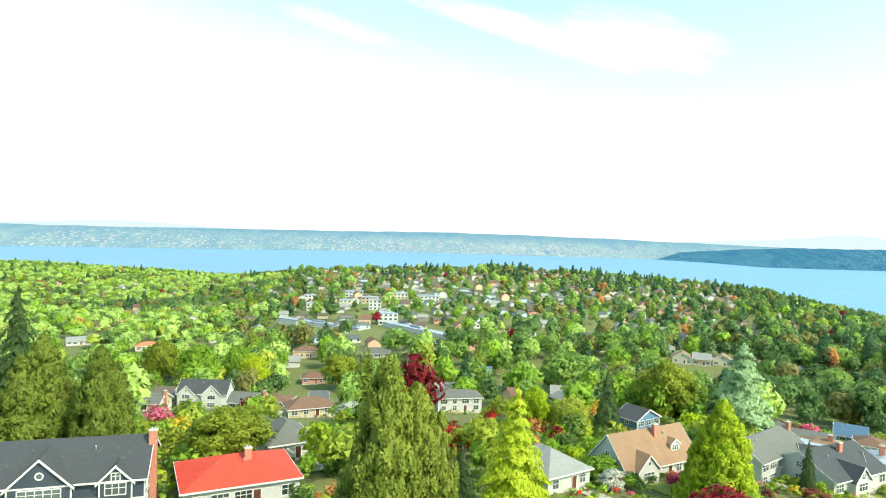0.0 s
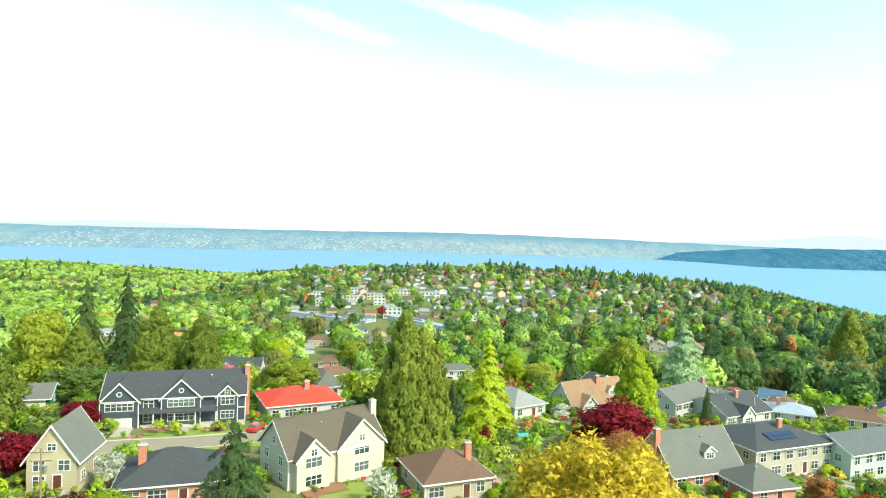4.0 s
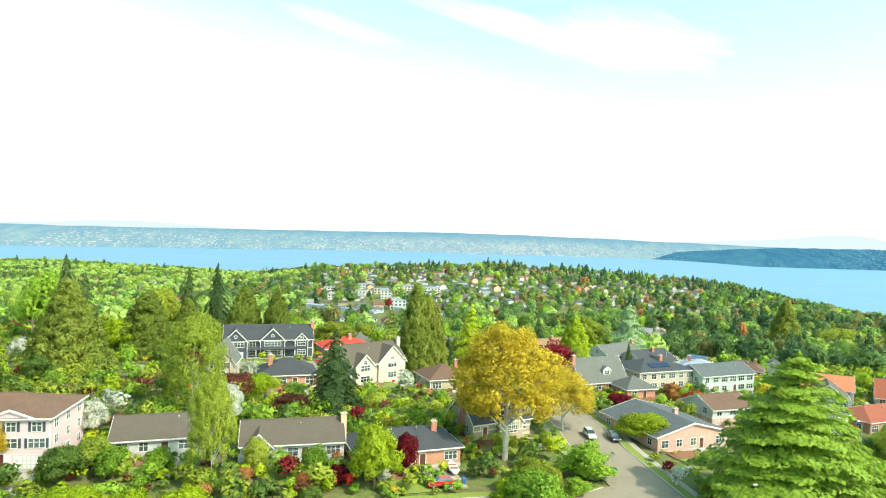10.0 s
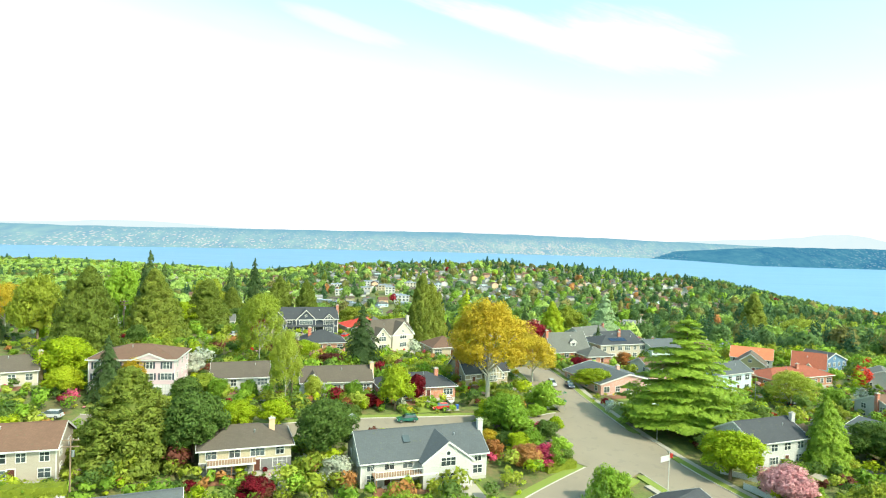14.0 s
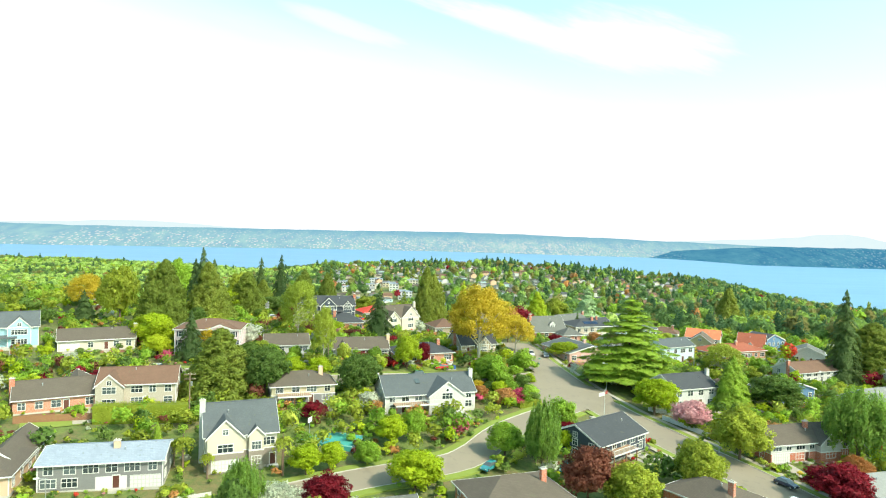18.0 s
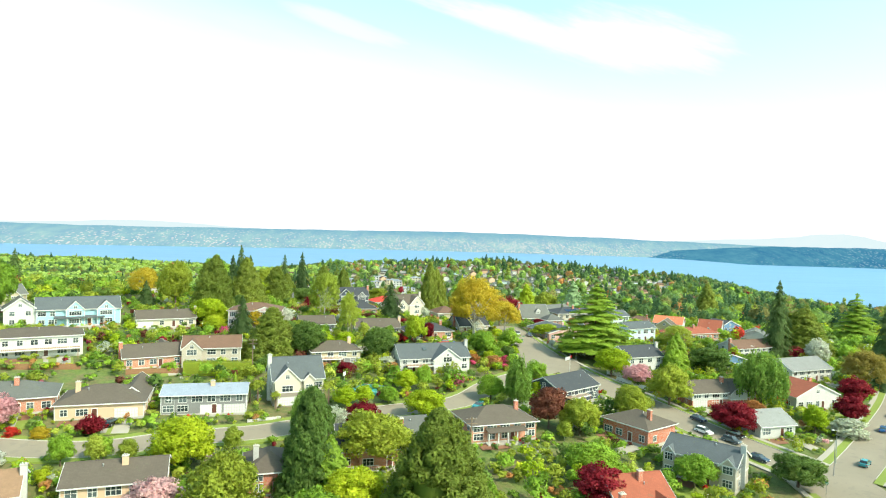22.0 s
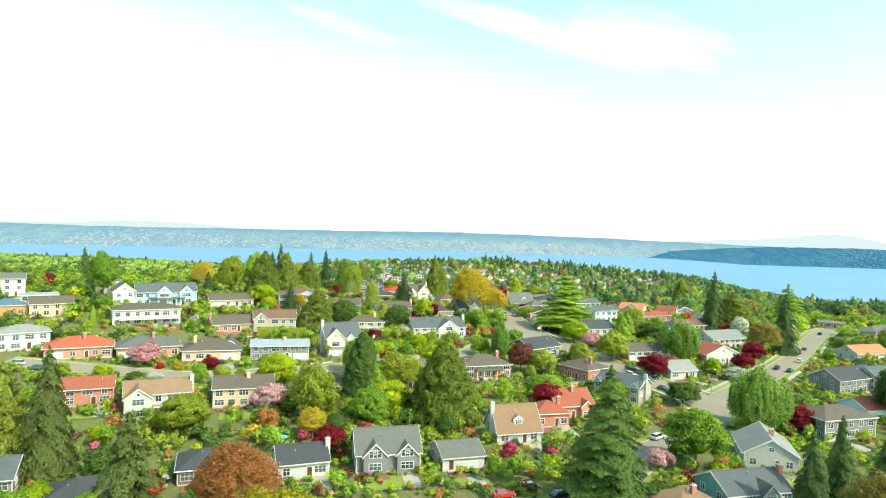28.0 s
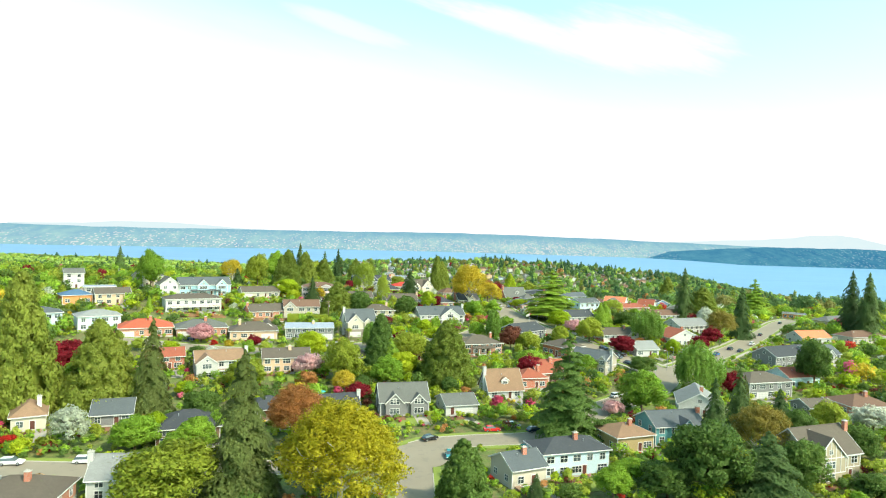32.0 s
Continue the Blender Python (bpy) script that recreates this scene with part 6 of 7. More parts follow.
house(56.1, 279.2, -11, 8.7, 8.6, 2.9, 'gx', 2.4, 'greywall', 'lightgrey')
house(153.2, 391.1, -21, 11.1, 9.0, 4.0, 'gy', 3.0, 'cream', 'tanroof')
house(163.7, 386.8, -23, 10.3, 9.0, 4.0, 'gx', 3.0, 'peach', 'lightgrey')
house(176.3, 386.7, -25, 10.5, 9.0, 4.0, 'gy', 3.0, 'cream', 'tanroof')
house(25.7, 329.1, -4, 6.5, 8.0, 4.0, 'gx', 2.5, 'blue', 'blueroof')
house(114.4, 163.9, -35, 7.1, 8.0, 2.5, 'hip', 1.9, 'tan', 'brownroof')
house(96.6, 178.4, -28, 7.4, 8.0, 2.5, 'gx', 1.9, 'white', 'grey')
house(-255.8, 452.8, 29, 14.7, 10.0, 3.0, 'gx', 2.4, 'white', 'lightgrey')
house(-246, 469.4, 28, 15.5, 10, 3, 'gx', 2.4, 'brick', 'brownroof')
house(-194.8, 427.8, 24, 14.9, 10.0, 3.0, 'hip', 2.4, 'white', 'orangeroof')
house(-79.6, 391.9, 11, 16.5, 10.0, 4.0, 'hip', 2.6, 'peach', 'brownroof')
house(-62.3, 323.8, 11, 11.4, 9.0, 3.0, 'hip', 2.6, 'brick', 'brownroof')
house(-43.2, 236.0, 10, 6.7, 7.5, 2.5, 'gx', 2.2, 'white', 'slategrey')
house(-36.7, 388.2, 5, 17.3, 9.0, 3.0, 'gx', 2.6, 'white', 'grey')
# trees
tree('fir', -90.0, 120.0, 27.8, 8.5)
tree('fir', -80.2, 121.5, 29.9, 9.5)
tree('cedar', -64.3, 103.0, 21.7, 12.0)
tree('cedar', -53.0, 101.0, 20.9, 9.5)
tree('cedar', -85.5, 109.6, 16.1, 10.5)
tree('olive', -34.7, 106.6, 10.5, 14.5)
tree('lime', -81.2, 282.6, 20.4, 16.0)
tree('green', -105.6, 283.0, 26.3, 19.0)
tree('green', -92.0, 296.0, 24.3, 17.0)
tree('fir', -74.7, 427.5, 18.2, 9.0)
tree('fir', -66.0, 434.0, 15.4, 8.0)
tree('cedar', -5.7, 69.9, 26.6, 11.5)
tree('cedar', -1.4, 71.6, 23.4, 9.5)
tree('gold', 11.4, 86.0, 21.1, 9.5)
tree('lime', 25.5, 157.0, 13.2, 9.0)
tree('spring', 33.2, 153.5, 12.3, 10.5)
tree('fir', 43.5, 158.3, 18.1, 7.5)
tree('cedar', 79.4, 213.0, 17.2, 8.0)
tree('cedar', 78.5, 194.0, 14.8, 9.0)
tree('gold_cedar', 46.5, 102.6, 18.5, 10.5)
tree('silver', 89.6, 183.0, 27.8, 19)
tree('maple', 35.5, 75.5, 10.7, 15.5)
tree('green', 41.9, 81.1, 9.8, 7.6)
tree('fir', 69.5, 115.8, 9.9, 4.0)
tree('cedar', -89.6, 7.2, 25.4, 15.0)
tree('fir', -100.7, 62.8, 22.9, 9.0)
tree('fir', -88.0, 48.6, 23.5, 9.0)
tree('fir', 140.7, 17.8, 32.5, 11.0)
tree('whiteb', 144.3, -4.1, 13.1, 10.0)
tree('green', -150.3, -30.0, 22.1, 13.0)
tree('fir', -236.8, 107.0, 24.3, 9.0)
tree('olive', -97, 113.3, 19.3, 13.9)
tree('olive', -142.1, 328.0, 24.4, 20.3)
tree('olive', -46.8, 308.3, 17.6, 17.2)
tree('olive', 72.6, 195.5, 20.4, 20.0)
tree('fir', 4.6, 98.3, 9.1, 4.6)
tree('bush', 30.8, 114.8, 4.8, 6.8)
tree('bush_white', 31, 108.7, 3.6, 4.5)
tree('bush_pink', 45.1, 111.2, 3.3, 5.3)
tree('spring', -46.6, 13.2, 23.0, 13.5)
tree('fir', -20.4, 22.9, 18.4, 10.2)
tree('yellow', 14.1, 5.6, 25, 23.9)
tree('yellow', 28.2, 24.2, 14.7, 14.1)
tree('rust', 27.6, 44.7, 13.7, 12.2)
tree('fir', -91.9, 47.3, 27.9, 8.9)
tree('cedar', -86.6, 40.5, 23.1, 15.2)
tree('green', -114.7, 76.4, 21.1, 16.2)
tree('lime', -87, 66, 10.3, 12.8)
tree('cedar', -81.4, 67.2, 18.9, 14.8)
tree('lime', -85.7, -8.3, 10.1, 13.6)
tree('lime', -79.6, -18.6, 6.5, 8.5)
tree('fir', -69.2, -20.5, 14.5, 6.6)
tree('yellow', -66.2, -15.2, 8.5, 8.1)
tree('cedar', -52, -46.7, 17, 16)
tree('dark', -41.2, -45.2, 13.5, 11.6)
tree('whiteb', -59.2, 0.5, 6.5, 5.8)
tree('spring', -32.6, -14.9, 18.8, 7.7)
tree('lime', -45.2, -30.6, 6.4, 7.6)
tree('lime', -38.4, -29.6, 6.3, 7.5)
tree('lime', -57.5, -33.0, 6.2, 7.4)
tree('green', -47.5, -14.8, 5.2, 5.0)
tree('green', -41.6, -12.6, 4.6, 4.2)
tree('spring', -51.5, -13.5, 5.6, 6.4)
tree('spring', -27.5, -8.5, 5.8, 4.4)
tree('green', -18.2, -9.2, 5.4, 5.0)
tree('dark', -53.5, -18.0, 6.5, 6.5)
tree('lime', -31.4, -27.2, 6.2, 7.1)
tree('bush_lime', -52.7, -26.7, 3.3, 5.1)
tree('gold_leaf', -8.3, -10.6, 10.7, 8.3)
tree('maple', -3.6, -5.3, 7.5, 4.1)
tree('bush_maple', -14.4, -9.8, 3.3, 4.5)
tree('dark', -18.9, -41.1, 12.5, 11)
tree('deodar', 58.6, -10, 27.6, 33)
tree('lime', 58, -34.9, 10.2, 12.2)
tree('gold_leaf', 45, 22.7, 6.0, 11.5)
tree('maple', 45.4, 42.4, 5, 6.3)
tree('bush_red', 67.8, 53.3, 4.8, 4.6)
tree('bush_rust', 64.5, 58.7, 5.1, 5.8)
tree('fir', 163.1, 333.0, 17.2, 11.8)
tree('fir_green', 84.5, -21.3, 14.1, 10.5)
tree('spring', 99.3, 19, 11, 14.3)
tree('bush_pink', 22.8, -34.2, 3.9, 6.7)
tree('bush_rust', 18.9, -35.5, 4.3, 6.6)
tree('bush', 17.5, -19.6, 7.9, 8.3)
tree('green', 15.4, -17.7, 7.8, 9.3)
tree('bush', 27.5, -0.7, 6.6, 9)
tree('bush_pink', 23.6, -18.9, 2.7, 3.8)
tree('bush', 24, -35.5, 4.4, 4.3)
tree('maple', -62.8, 69.3, 5.6, 7.1)
tree('bush_maple', -59.9, 47.1, 6.2, 7.6)
tree('rust', -90, 84, 9.2, 9.5)
tree('bush_white', -44.8, 45.6, 4.7, 5.2)
tree('lime', -38.3, 30.7, 5.6, 9.8)
tree('pinkb', -34.1, 26.1, 3.7, 4.3)
tree('bronze', -43.1, 26.7, 6.1, 10.7)
tree('bronze', -28.4, 18.2, 5.1, 8.2)
tree('whiteb', -37.9, 9.7, 8.5, 5.6)
tree('bush_dark', -196.0, 319.2, 12.1, 27.5)
tree('dark', -74.1, 92.1, 8.1, 15.9)
tree('yellow', -131.3, 37.2, 15.7, 14.2)
tree('olive', -110.2, 19.9, 20, 13.4)
tree('fir', -121.5, 17.9, 11.2, 8.4)
tree('palm', -43.9, -87.2, 8.1, 5.5)
tree('palm', -26.7, -84.6, 8.5, 5.6)
tree('palm', -46.6, -84.6, 5.8, 3.8)
tree('palm', -39.2, -88, 5.2, 3.7)
tree('whiteb', -23.6, -101.7, 7.7, 8.2)
tree('maple', -16.3, -97.6, 7.1, 7.7)
tree('willow', -28.3, -103.9, 11.8, 7.9)
tree('lime', -2.2, -86.9, 7.7, 9.5)
tree('lime', -22.5, -84.1, 6.2, 6.2)
tree('lime', -18.1, -81.5, 6, 5.2)
tree('green', -12.1, -77.9, 4.7, 5.3)
tree('lime', -8.1, -68, 6.8, 6.7)
tree('green', -3.4, -64.9, 7.1, 4.9)
tree('green', 15.6, -68.8, 7.1, 8)
tree('willow', 22.4, -74.7, 14.6, 8.6)
tree('green', 30.8, -50.6, 7.1, 6.9)
tree('maple', 31.7, -52.5, 2.7, 5.4)
tree('bronze', 28.8, -86.9, 10.7, 9.7)
tree('lime', 29.2, -64, 5.3, 4.2)
tree('pinkb', 64.1, -44.2, 7, 9.8)
tree('fir_green', 81.1, -26.3, 13.5, 8.5)
tree('olive', 67.6, -62.3, 11.9, 12.4)
tree('olive', 53.2, -78.4, 8.2, 8.8)
tree('cedar', 152.4, 22.6, 21.6, 20.6)
tree('willow', 95, -60, 17.1, 18.4)
tree('dark', 96.1, -23.5, 9.8, 15)
tree('spring', 253.5, 281.5, 24.6, 45.4)
tree('cedar', 234.9, 313.9, 40.5, 21.7)
tree('maple', 77.1, -81.5, 8, 11.5)
tree('rust', 88.4, -68.9, 5.1, 7.7)
tree('maple', -26.4, -57.7, 4.4, 6.1)
tree('bush_white', -15.4, -49.1, 4.6, 6.3)
tree('lime', -48, -123.3, 11.6, 12.7)
tree('spire', -21.7, -128.4, 20.8, 10.3)
tree('cedar', 1.6, -137.8, 22, 17)
tree('green', -17.8, -147.4, 10.4, 11)
tree('lime', -12.9, -136.3, 9.4, 9.7)
tree('pinkb', -44.5, -142, 7.7, 9.3)
tree('pinkb', -91.7, -113.4, 7.2, 10.3)
tree('bush_maple', -72.4, -110.8, 4.1, 6)
tree('olive', -32, -146, 14.6, 12.8)
tree('yellow', -29.8, -157.5, 7.7, 8.8)
tree('bush_rust', -42.2, -154.2, 5.7, 6.9)
tree('olive', -59.6, -161.2, 10.2, 12.3)
tree('olive', 35.9, -89.8, 9.3, 9.7)
tree('green', 34, -112.5, 7.3, 11.3)
tree('maple', 32.4, -126.7, 8.2, 11.1)
tree('green', 53.9, -115.8, 7.4, 8.7)
tree('olive', 51, -80.5, 10.9, 8.4)
tree('dark', 76.4, -113.3, 7.2, 10.8)
tree('maple', 129, -50.2, 8.3, 10.1)
tree('maple', 115.4, -69.6, 7.5, 8.4)
tree('copper', 135.6, -44, 16, 16.5)
tree('deodar', 208.5, 72.2, 26.3, 23)
tree('fir', 152.9, -28.2, 27, 11)
tree('lime', 100.1, -78.9, 7.4, 6.7)
tree('bush_white', 107.7, -79.9, 4.6, 9.4)
tree('spring', -64.5, -122.6, 5.4, 4.8)
tree('spring', -59.2, -121.4, 4.6, 4.0)
tree('spring', -41.5, -112.2, 4.8, 4.4)
tree('weeper', 88.2, -135.9, 17.6, 18.3)
tree('rust', -34.7, -201.6, 15.2, 17)
tree('dark', -60.4, -193.5, 10.3, 10.3)
tree('maple', -24.7, -165.1, 6.2, 8.3)
tree('bush_pink', 17.3, -162.7, 4.1, 5)
tree('pinkb', 51.5, -165.3, 5, 6.6)
tree('pinkb', -33, -186.2, 7.2, 4.4)
tree('deodar_dark', 33.4, -189.4, 29.3, 22)
tree('green', 60.8, -163, 14.1, 14.3)
tree('fir', 68.6, -196, 19.4, 7.3)
tree('fir', 76.8, -191.2, 21, 7)
tree('copper', 73.8, -208.2, 15.5, 14)
tree('dark', 54, -227.4, 17, 15.9)
tree('dark', 73.8, -225.8, 12.6, 9.7)
tree('fir', 65.1, -228.9, 14.9, 14.6)
tree('maple', 99.9, -136.4, 7.5, 9.2)
tree('cedar', -109, -191.5, 37.2, 17.2)
tree('maple', -110.9, -167.4, 12.1, 13.4)
tree('cedar', -90.3, -185, 25, 15.8)
tree('fir_olive', -77, -184.9, 26, 9)
tree('whiteb', -83.7, -210.7, 10.1, 8.6)
tree('fir_olive', -37.2, -232.7, 29.8, 13.7)
tree('amber', -17.8, -236.6, 21.6, 26.7)
tree('olive', -48.8, -238.1, 12.9, 18.4)
tree('green', -68.6, -211.1, 8.2, 11.3)
tree('green', -57.5, -212.3, 6.1, 8.9)
tree('green', -55.6, -209.3, 8.7, 9)
tree('spire', 5.1, -233.2, 14.3, 9.3)
tree('fir', 223.2, -20.3, 36.4, 13.7)
tree('fir', 222.7, -7.1, 36.2, 12.6)
tree('whiteb', 117.7, -181.9, 9.1, 11.4)
tree('dark', 133.6, -126.8, 19, 11.9)
tree('green', -145.6, -128.6, 9.9, 9.7)
tree('bush_yellow', -80.5, -114.6, 2.6, 3.6)
tree('bush_red', -86.2, -115.2, 2.2, 3.0)
tree('olive', -12, -114.1, 11.1, 15.2)
tree('green', 35.8, -226, 7.1, 7.6)
tree('dark', 46.1, -227.5, 8.5, 11.5)
tree('green', 43.2, -214.4, 4.9, 8.3)
tree('fir', 93.5, -179.5, 13, 7.3)
tree('dark', 93.9, -189.1, 10, 9)
tree('olive', 103, -186, 11, 10)
tree('dark', 98, -205, 10, 10)
tree('fir_olive', 83, -181, 17, 5.5)
tree('dark', 60, -207, 8, 9)
tree('olive', 64.1, -217.6, 8.7, 8.5)
tree('dark', 87, -228.4, 5.8, 8.6)
tree('dark', 27.2, -226.4, 3.4, 6.2)
tree('fir', 19.8, -228.8, 6.2, 4.9)
tree('dark', 44.6, -186.9, 5.7, 8)
tree('green', 16.7, -148.7, 6.2, 8.3)
tree('dark', -24.4, -156.7, 6.5, 7.3)
tree('fir_green', -18, -130.2, 12.5, 10.2)
tree('green', -101.6, -176.2, 9.6, 11.2)
tree('dark', -87.4, -167.3, 7.7, 7.5)
tree('lime', -67.5, -203.1, 7.1, 7.7)
tree('green', -53.1, -199.9, 7, 6.1)
tree('bush_red', -95.5, -214.2, 3.2, 4.7)
tree('bush_red', -61.6, -208.9, 1.5, 2.4)
tree('bush_maple', -86.3, -214.1, 2.3, 3.1)
tree('bush_lime', -90.9, -216.7, 3.9, 4.6)
tree('bush', 14.6, -7.8, 3.3, 5.1)
tree('bush_dark', 15.5, -28, 3.4, 4.5)
tree('bush_lime', 17.9, -29.8, 4.5, 4.9)
tree('bush', 20.7, -28, 4.6, 5.2)
tree('bush_rust', 12.4, -33.2, 3.8, 4.3)
tree('bush_dark', 24.9, -22.3, 4.8, 5.2)
tree('bush', 26.2, -29.4, 4, 4.5)
tree('bush_lime', 28, -14.7, 3.2, 3.7)
tree('bush', 20.8, -16.2, 3.1, 4.4)
tree('bush_dark', 11.3, -19.6, 3.6, 4.7)
tree('bush_yellow', 12.2, -25.9, 2.9, 3.4)
tree('bush', 24.5, -7.4, 3.3, 4.4)
tree('bush_white', -7.6, -6.9, 1.8, 3.1)
tree('bush_dark', 26.7, -33.2, 3, 3.7)
tree('lime', 12.7, -16.2, 6.2, 6)
tree('olive', 17.3, -10.7, 7.1, 7.6)
tree('rust', -19, -13, 3, 3)
tree('bush_rust', -28.7, -11.7, 2.2, 3.8)
tree('spring', -107.5, -130.5, 4.5, 5)
tree('lime', -96.5, -128.2, 4.2, 6.4)
tree('green', -70, -125.2, 6, 4.6)
tree('green', -63.5, -122, 5, 3.6)
tree('bush_white', -82, -127.4, 3.2, 5.4)
tree('bush_dark', -88, -128, 3, 5)
# cars
car(-67, 57.9, 'silver', HILL)
car(-33.2, 76.3, 'red', 75)
car(-18, -21.4, 'silver', UPPER)
car(-5.1, -18.1, 'dkgreen', UPPER)
car(2.3, -8.2, 'red', UPPER)
car(-63.2, -17.9, 'silver', 65)
car(-74.1, -32.6, 'silver', UPPER)
car(38.3, 20.7, 'navy', MAIN)
car(33.4, 21.2, 'silver', MAIN)
car(-36.7, -30.3, 'black', UPPER)
car(101.1, 19.5, 'black', 10)
car(120.7, 26.5, 'navy', 10)
car(68.8, -83.9, 'white', MAIN)
car(76.3, -85.4, 'black', MAIN)
car(27.5, -73.9, 'teal', MIDDLE)
car(11.9, -75.9, 'teal', MIDDLE)
car(-70.5, -105.5, 'black', 80)
car(71.2, -74.6, 'navy', MAIN)
car(73.5, -89.2, 'slate', MAIN)
car(75, -99.8, 'navy', MAIN)
car(99.3, -99.8, 'teal', EAST)
car(120.7, -75.1, 'blue', EAST)
car(132.7, -61.6, 'navy', EAST)
car(112.7, -91.1, 'brown', EAST)
car(-75.1, -219.1, 'white', LOWER)
car(-88.6, -222.7, 'white', LOWER)
car(-124.6, -124.4, 'silver', MIDDLE)
car(-117.3, -126.5, 'green', MIDDLE)
car(14.3, -183.5, 'red', LOWER)
car(20.2, -179.3, 'silver', LOWER)
car(25.8, -182.4, 'navy', LOWER)
car(2.8, -203.7, 'teal', STEM)
car(-2.2, -192.5, 'black', LOWER)
car(23, -195.8, 'teal', -35)
car(116.2, -156, 'silver', 20)
car(-96.3, -113, 'navy', MIDDLE)
car(168.2, -17.6, 'navy', EAST)
car(204.8, 32.2, 'navy', EAST)
car(149.9, -46.5, 'white', EAST)
car(135.7, -65.3, 'navy', EAST)
car(149.4, -29.5, 'grey', EAST)
car(57.9, -145.4, 'silver', LOWER)
# poles, lamps and flag
utility_pole(-44.9, 29.6, 11)
utility_pole(-100, 47.3, 11)
utility_pole(-53, -61.8, 10)
utility_pole(-31.4, -13.7, 10)
utility_pole(8.4, -109.9, 10)
utility_pole(-37.1, -136.2, 10)
street_lamp(64.5, -59.1, 8)
street_lamp(50.2, -16.3, 8)
street_lamp(92.9, -99.3, 8)
street_lamp(90.6, 21.5, 8)
street_lamp(-56.8, -105.8, 7)
street_lamp(88.1, -106.4, 8)
street_lamp(119.2, -6.1, 8)
flagpole(41.8, -46.7, 9)
street_sign(32.4, -2)
street_sign(33.8, 5.2)
street_sign(80.3, -116.6)
boat(4.4, -1.9, 100)
wheelie_bin(6.1, -6.5, 'blue')
wheelie_bin(3.9, -97.1, 'green')
wheelie_bin(-34.5, -79.1, 'green')
wheelie_bin(2.3, -5.3, 'green')
parasol(-36, -162.6)
parasol(18.4, 80.2)
sport_court(-20.2, -67.1, -15)
# fences and hedges
F1 = [(-114.5, -78), (-96.8, -72.1)]
F2 = [(-62.2, -163), (-54, -159.4)]
F3 = [(58.9, -38.6), (64.2, -46.2), (67.5, -52.6)]
F4 = [(48.2, 49.6), (65, 59.2)]
F5 = [(-84, -73), (-69, -67)]
F6 = [(-113.8, -175.1), (-102.7, -172.9)]
F7 = [(57.3, -32.3), (63.1, -35.5)]
G1 = [(-70.1, -68.8), (-52.7, -63.5)]
G2 = [(22.1, -37.8), (28, -35.2)]
G3 = [(-98.5, -64), (-101.2, -49.1)]
G4 = [(136.3, -138.6), (152.8, -134)]
G5 = [(129.2, -127.5), (142.6, -118.4)]

JUNCTIONS = [(37, -23, 13.0), (86, -112, 9), (-5, -204, 8)]
lay_streets([("MAIN", MAIN, 5.6), ("UPPER", UPPER, 3.8), ("MIDDLE", MIDDLE, 3.8), ("LOWER", LOWER, 4.2), ("STEM", STEM, 3.8), ("HILL", HILL, 3.4), ("EAST", EAST, 4.4), ("EAST_LOWER", EAST_LOWER, 4.0)])
fence(F1), fence(F2), fence(F4), fence(F5), fence(F6)
fence(F3, "trim", 1.3, "white painted picket fence"), fence(F7, "trim", 1.2, "white painted picket fence")
hedge(G1, 4.0, 2.6)
fence([(-43.2, -97.4), (-36.4, -93.6)], "trim", .7, "low white retaining wall by a garden path")
for g_ in (G2, G3, G4, G5):
    hedge(g_)

# ---- gardens: lawns, drives and paths in front of the houses ----
yard_rng = random.Random(11)


def patch(name, cx, cy, rot, w, d, lift, mat, n=6):
    c, s = math.cos(radians(rot)), math.sin(radians(rot))
    V = []
    for j in range(n + 1):
        for i in range(n + 1):
            u, v = (i / n - .5) * w, (j / n - .5) * d
            px, py = cx + c * u - s * v, cy + s * u + c * v
            V.append((px, py, gz(px, py) + lift))
    F_ = [(j * (n + 1) + i, j * (n + 1) + i + 1, (j + 1) * (n + 1) + i + 1, (j + 1) * (n + 1) + i) for j in range(n) for i in range(n)]
    return mesh_ob(name, V, F_, mat)


for hx, hy, rot, w, d in HOUSES:
    if hy > 150:
        continue
    c, s = math.cos(radians(rot)), math.sin(radians(rot))
    f = d / 2 + 5.5
    fx, fy = hx + s * f, hy - c * f
    if on_road(Vector((fx, fy)), 5):
        continue
    if yard_rng.random() < .75:
        tagged(patch("lawn", fx, fy, rot, w * .8, 7, .16, "lawn"), "mown green front lawn before a house", "lawn", kind="structure")
    u = HOUSE_DRIVES[(hx, hy)]
    px = hx + s * (d / 2 + 4.6) + c * w * u
    py = hy - c * (d / 2 + 4.6) + s * w * u
    if not on_road(Vector((px, py)), 0):
        tagged(patch("driveway", px, py, rot, 3.4, 8, .2, "pavement_concrete"), "pale concrete driveway before a house", "driveway", kind="structure")
    # bark-mulched bed under the front windows and a path to the door
    if hy < 100:
        for bu, bw_ in ((-.22 if u > 0 else .22, w * .42),):
            bx, by = hx + s * (d / 2 + 2.4) + c * w * bu, hy - c * (d / 2 + 2.4) + s * w * bu
            if not on_road(Vector((bx, by)), 2):
                tagged(patch("flower_bed", bx, by, rot, bw_, 3.2, .22, "mulch"), "reddish-brown mulched flower bed before a house", "flower bed", kind="structure")
        gx_, gy_ = hx + s * (d / 2 + 4.4) + c * w * .12, hy - c * (d / 2 + 4.4) + s * w * .12
        if abs(u - .12) * w > 3 and not on_road(Vector((gx_, gy_)), 1):
            tagged(patch("garden_path", gx_, gy_, rot, 1.2, 7.6, .24, "pavement_concrete"), "narrow concrete path to a front door", "path", kind="structure")

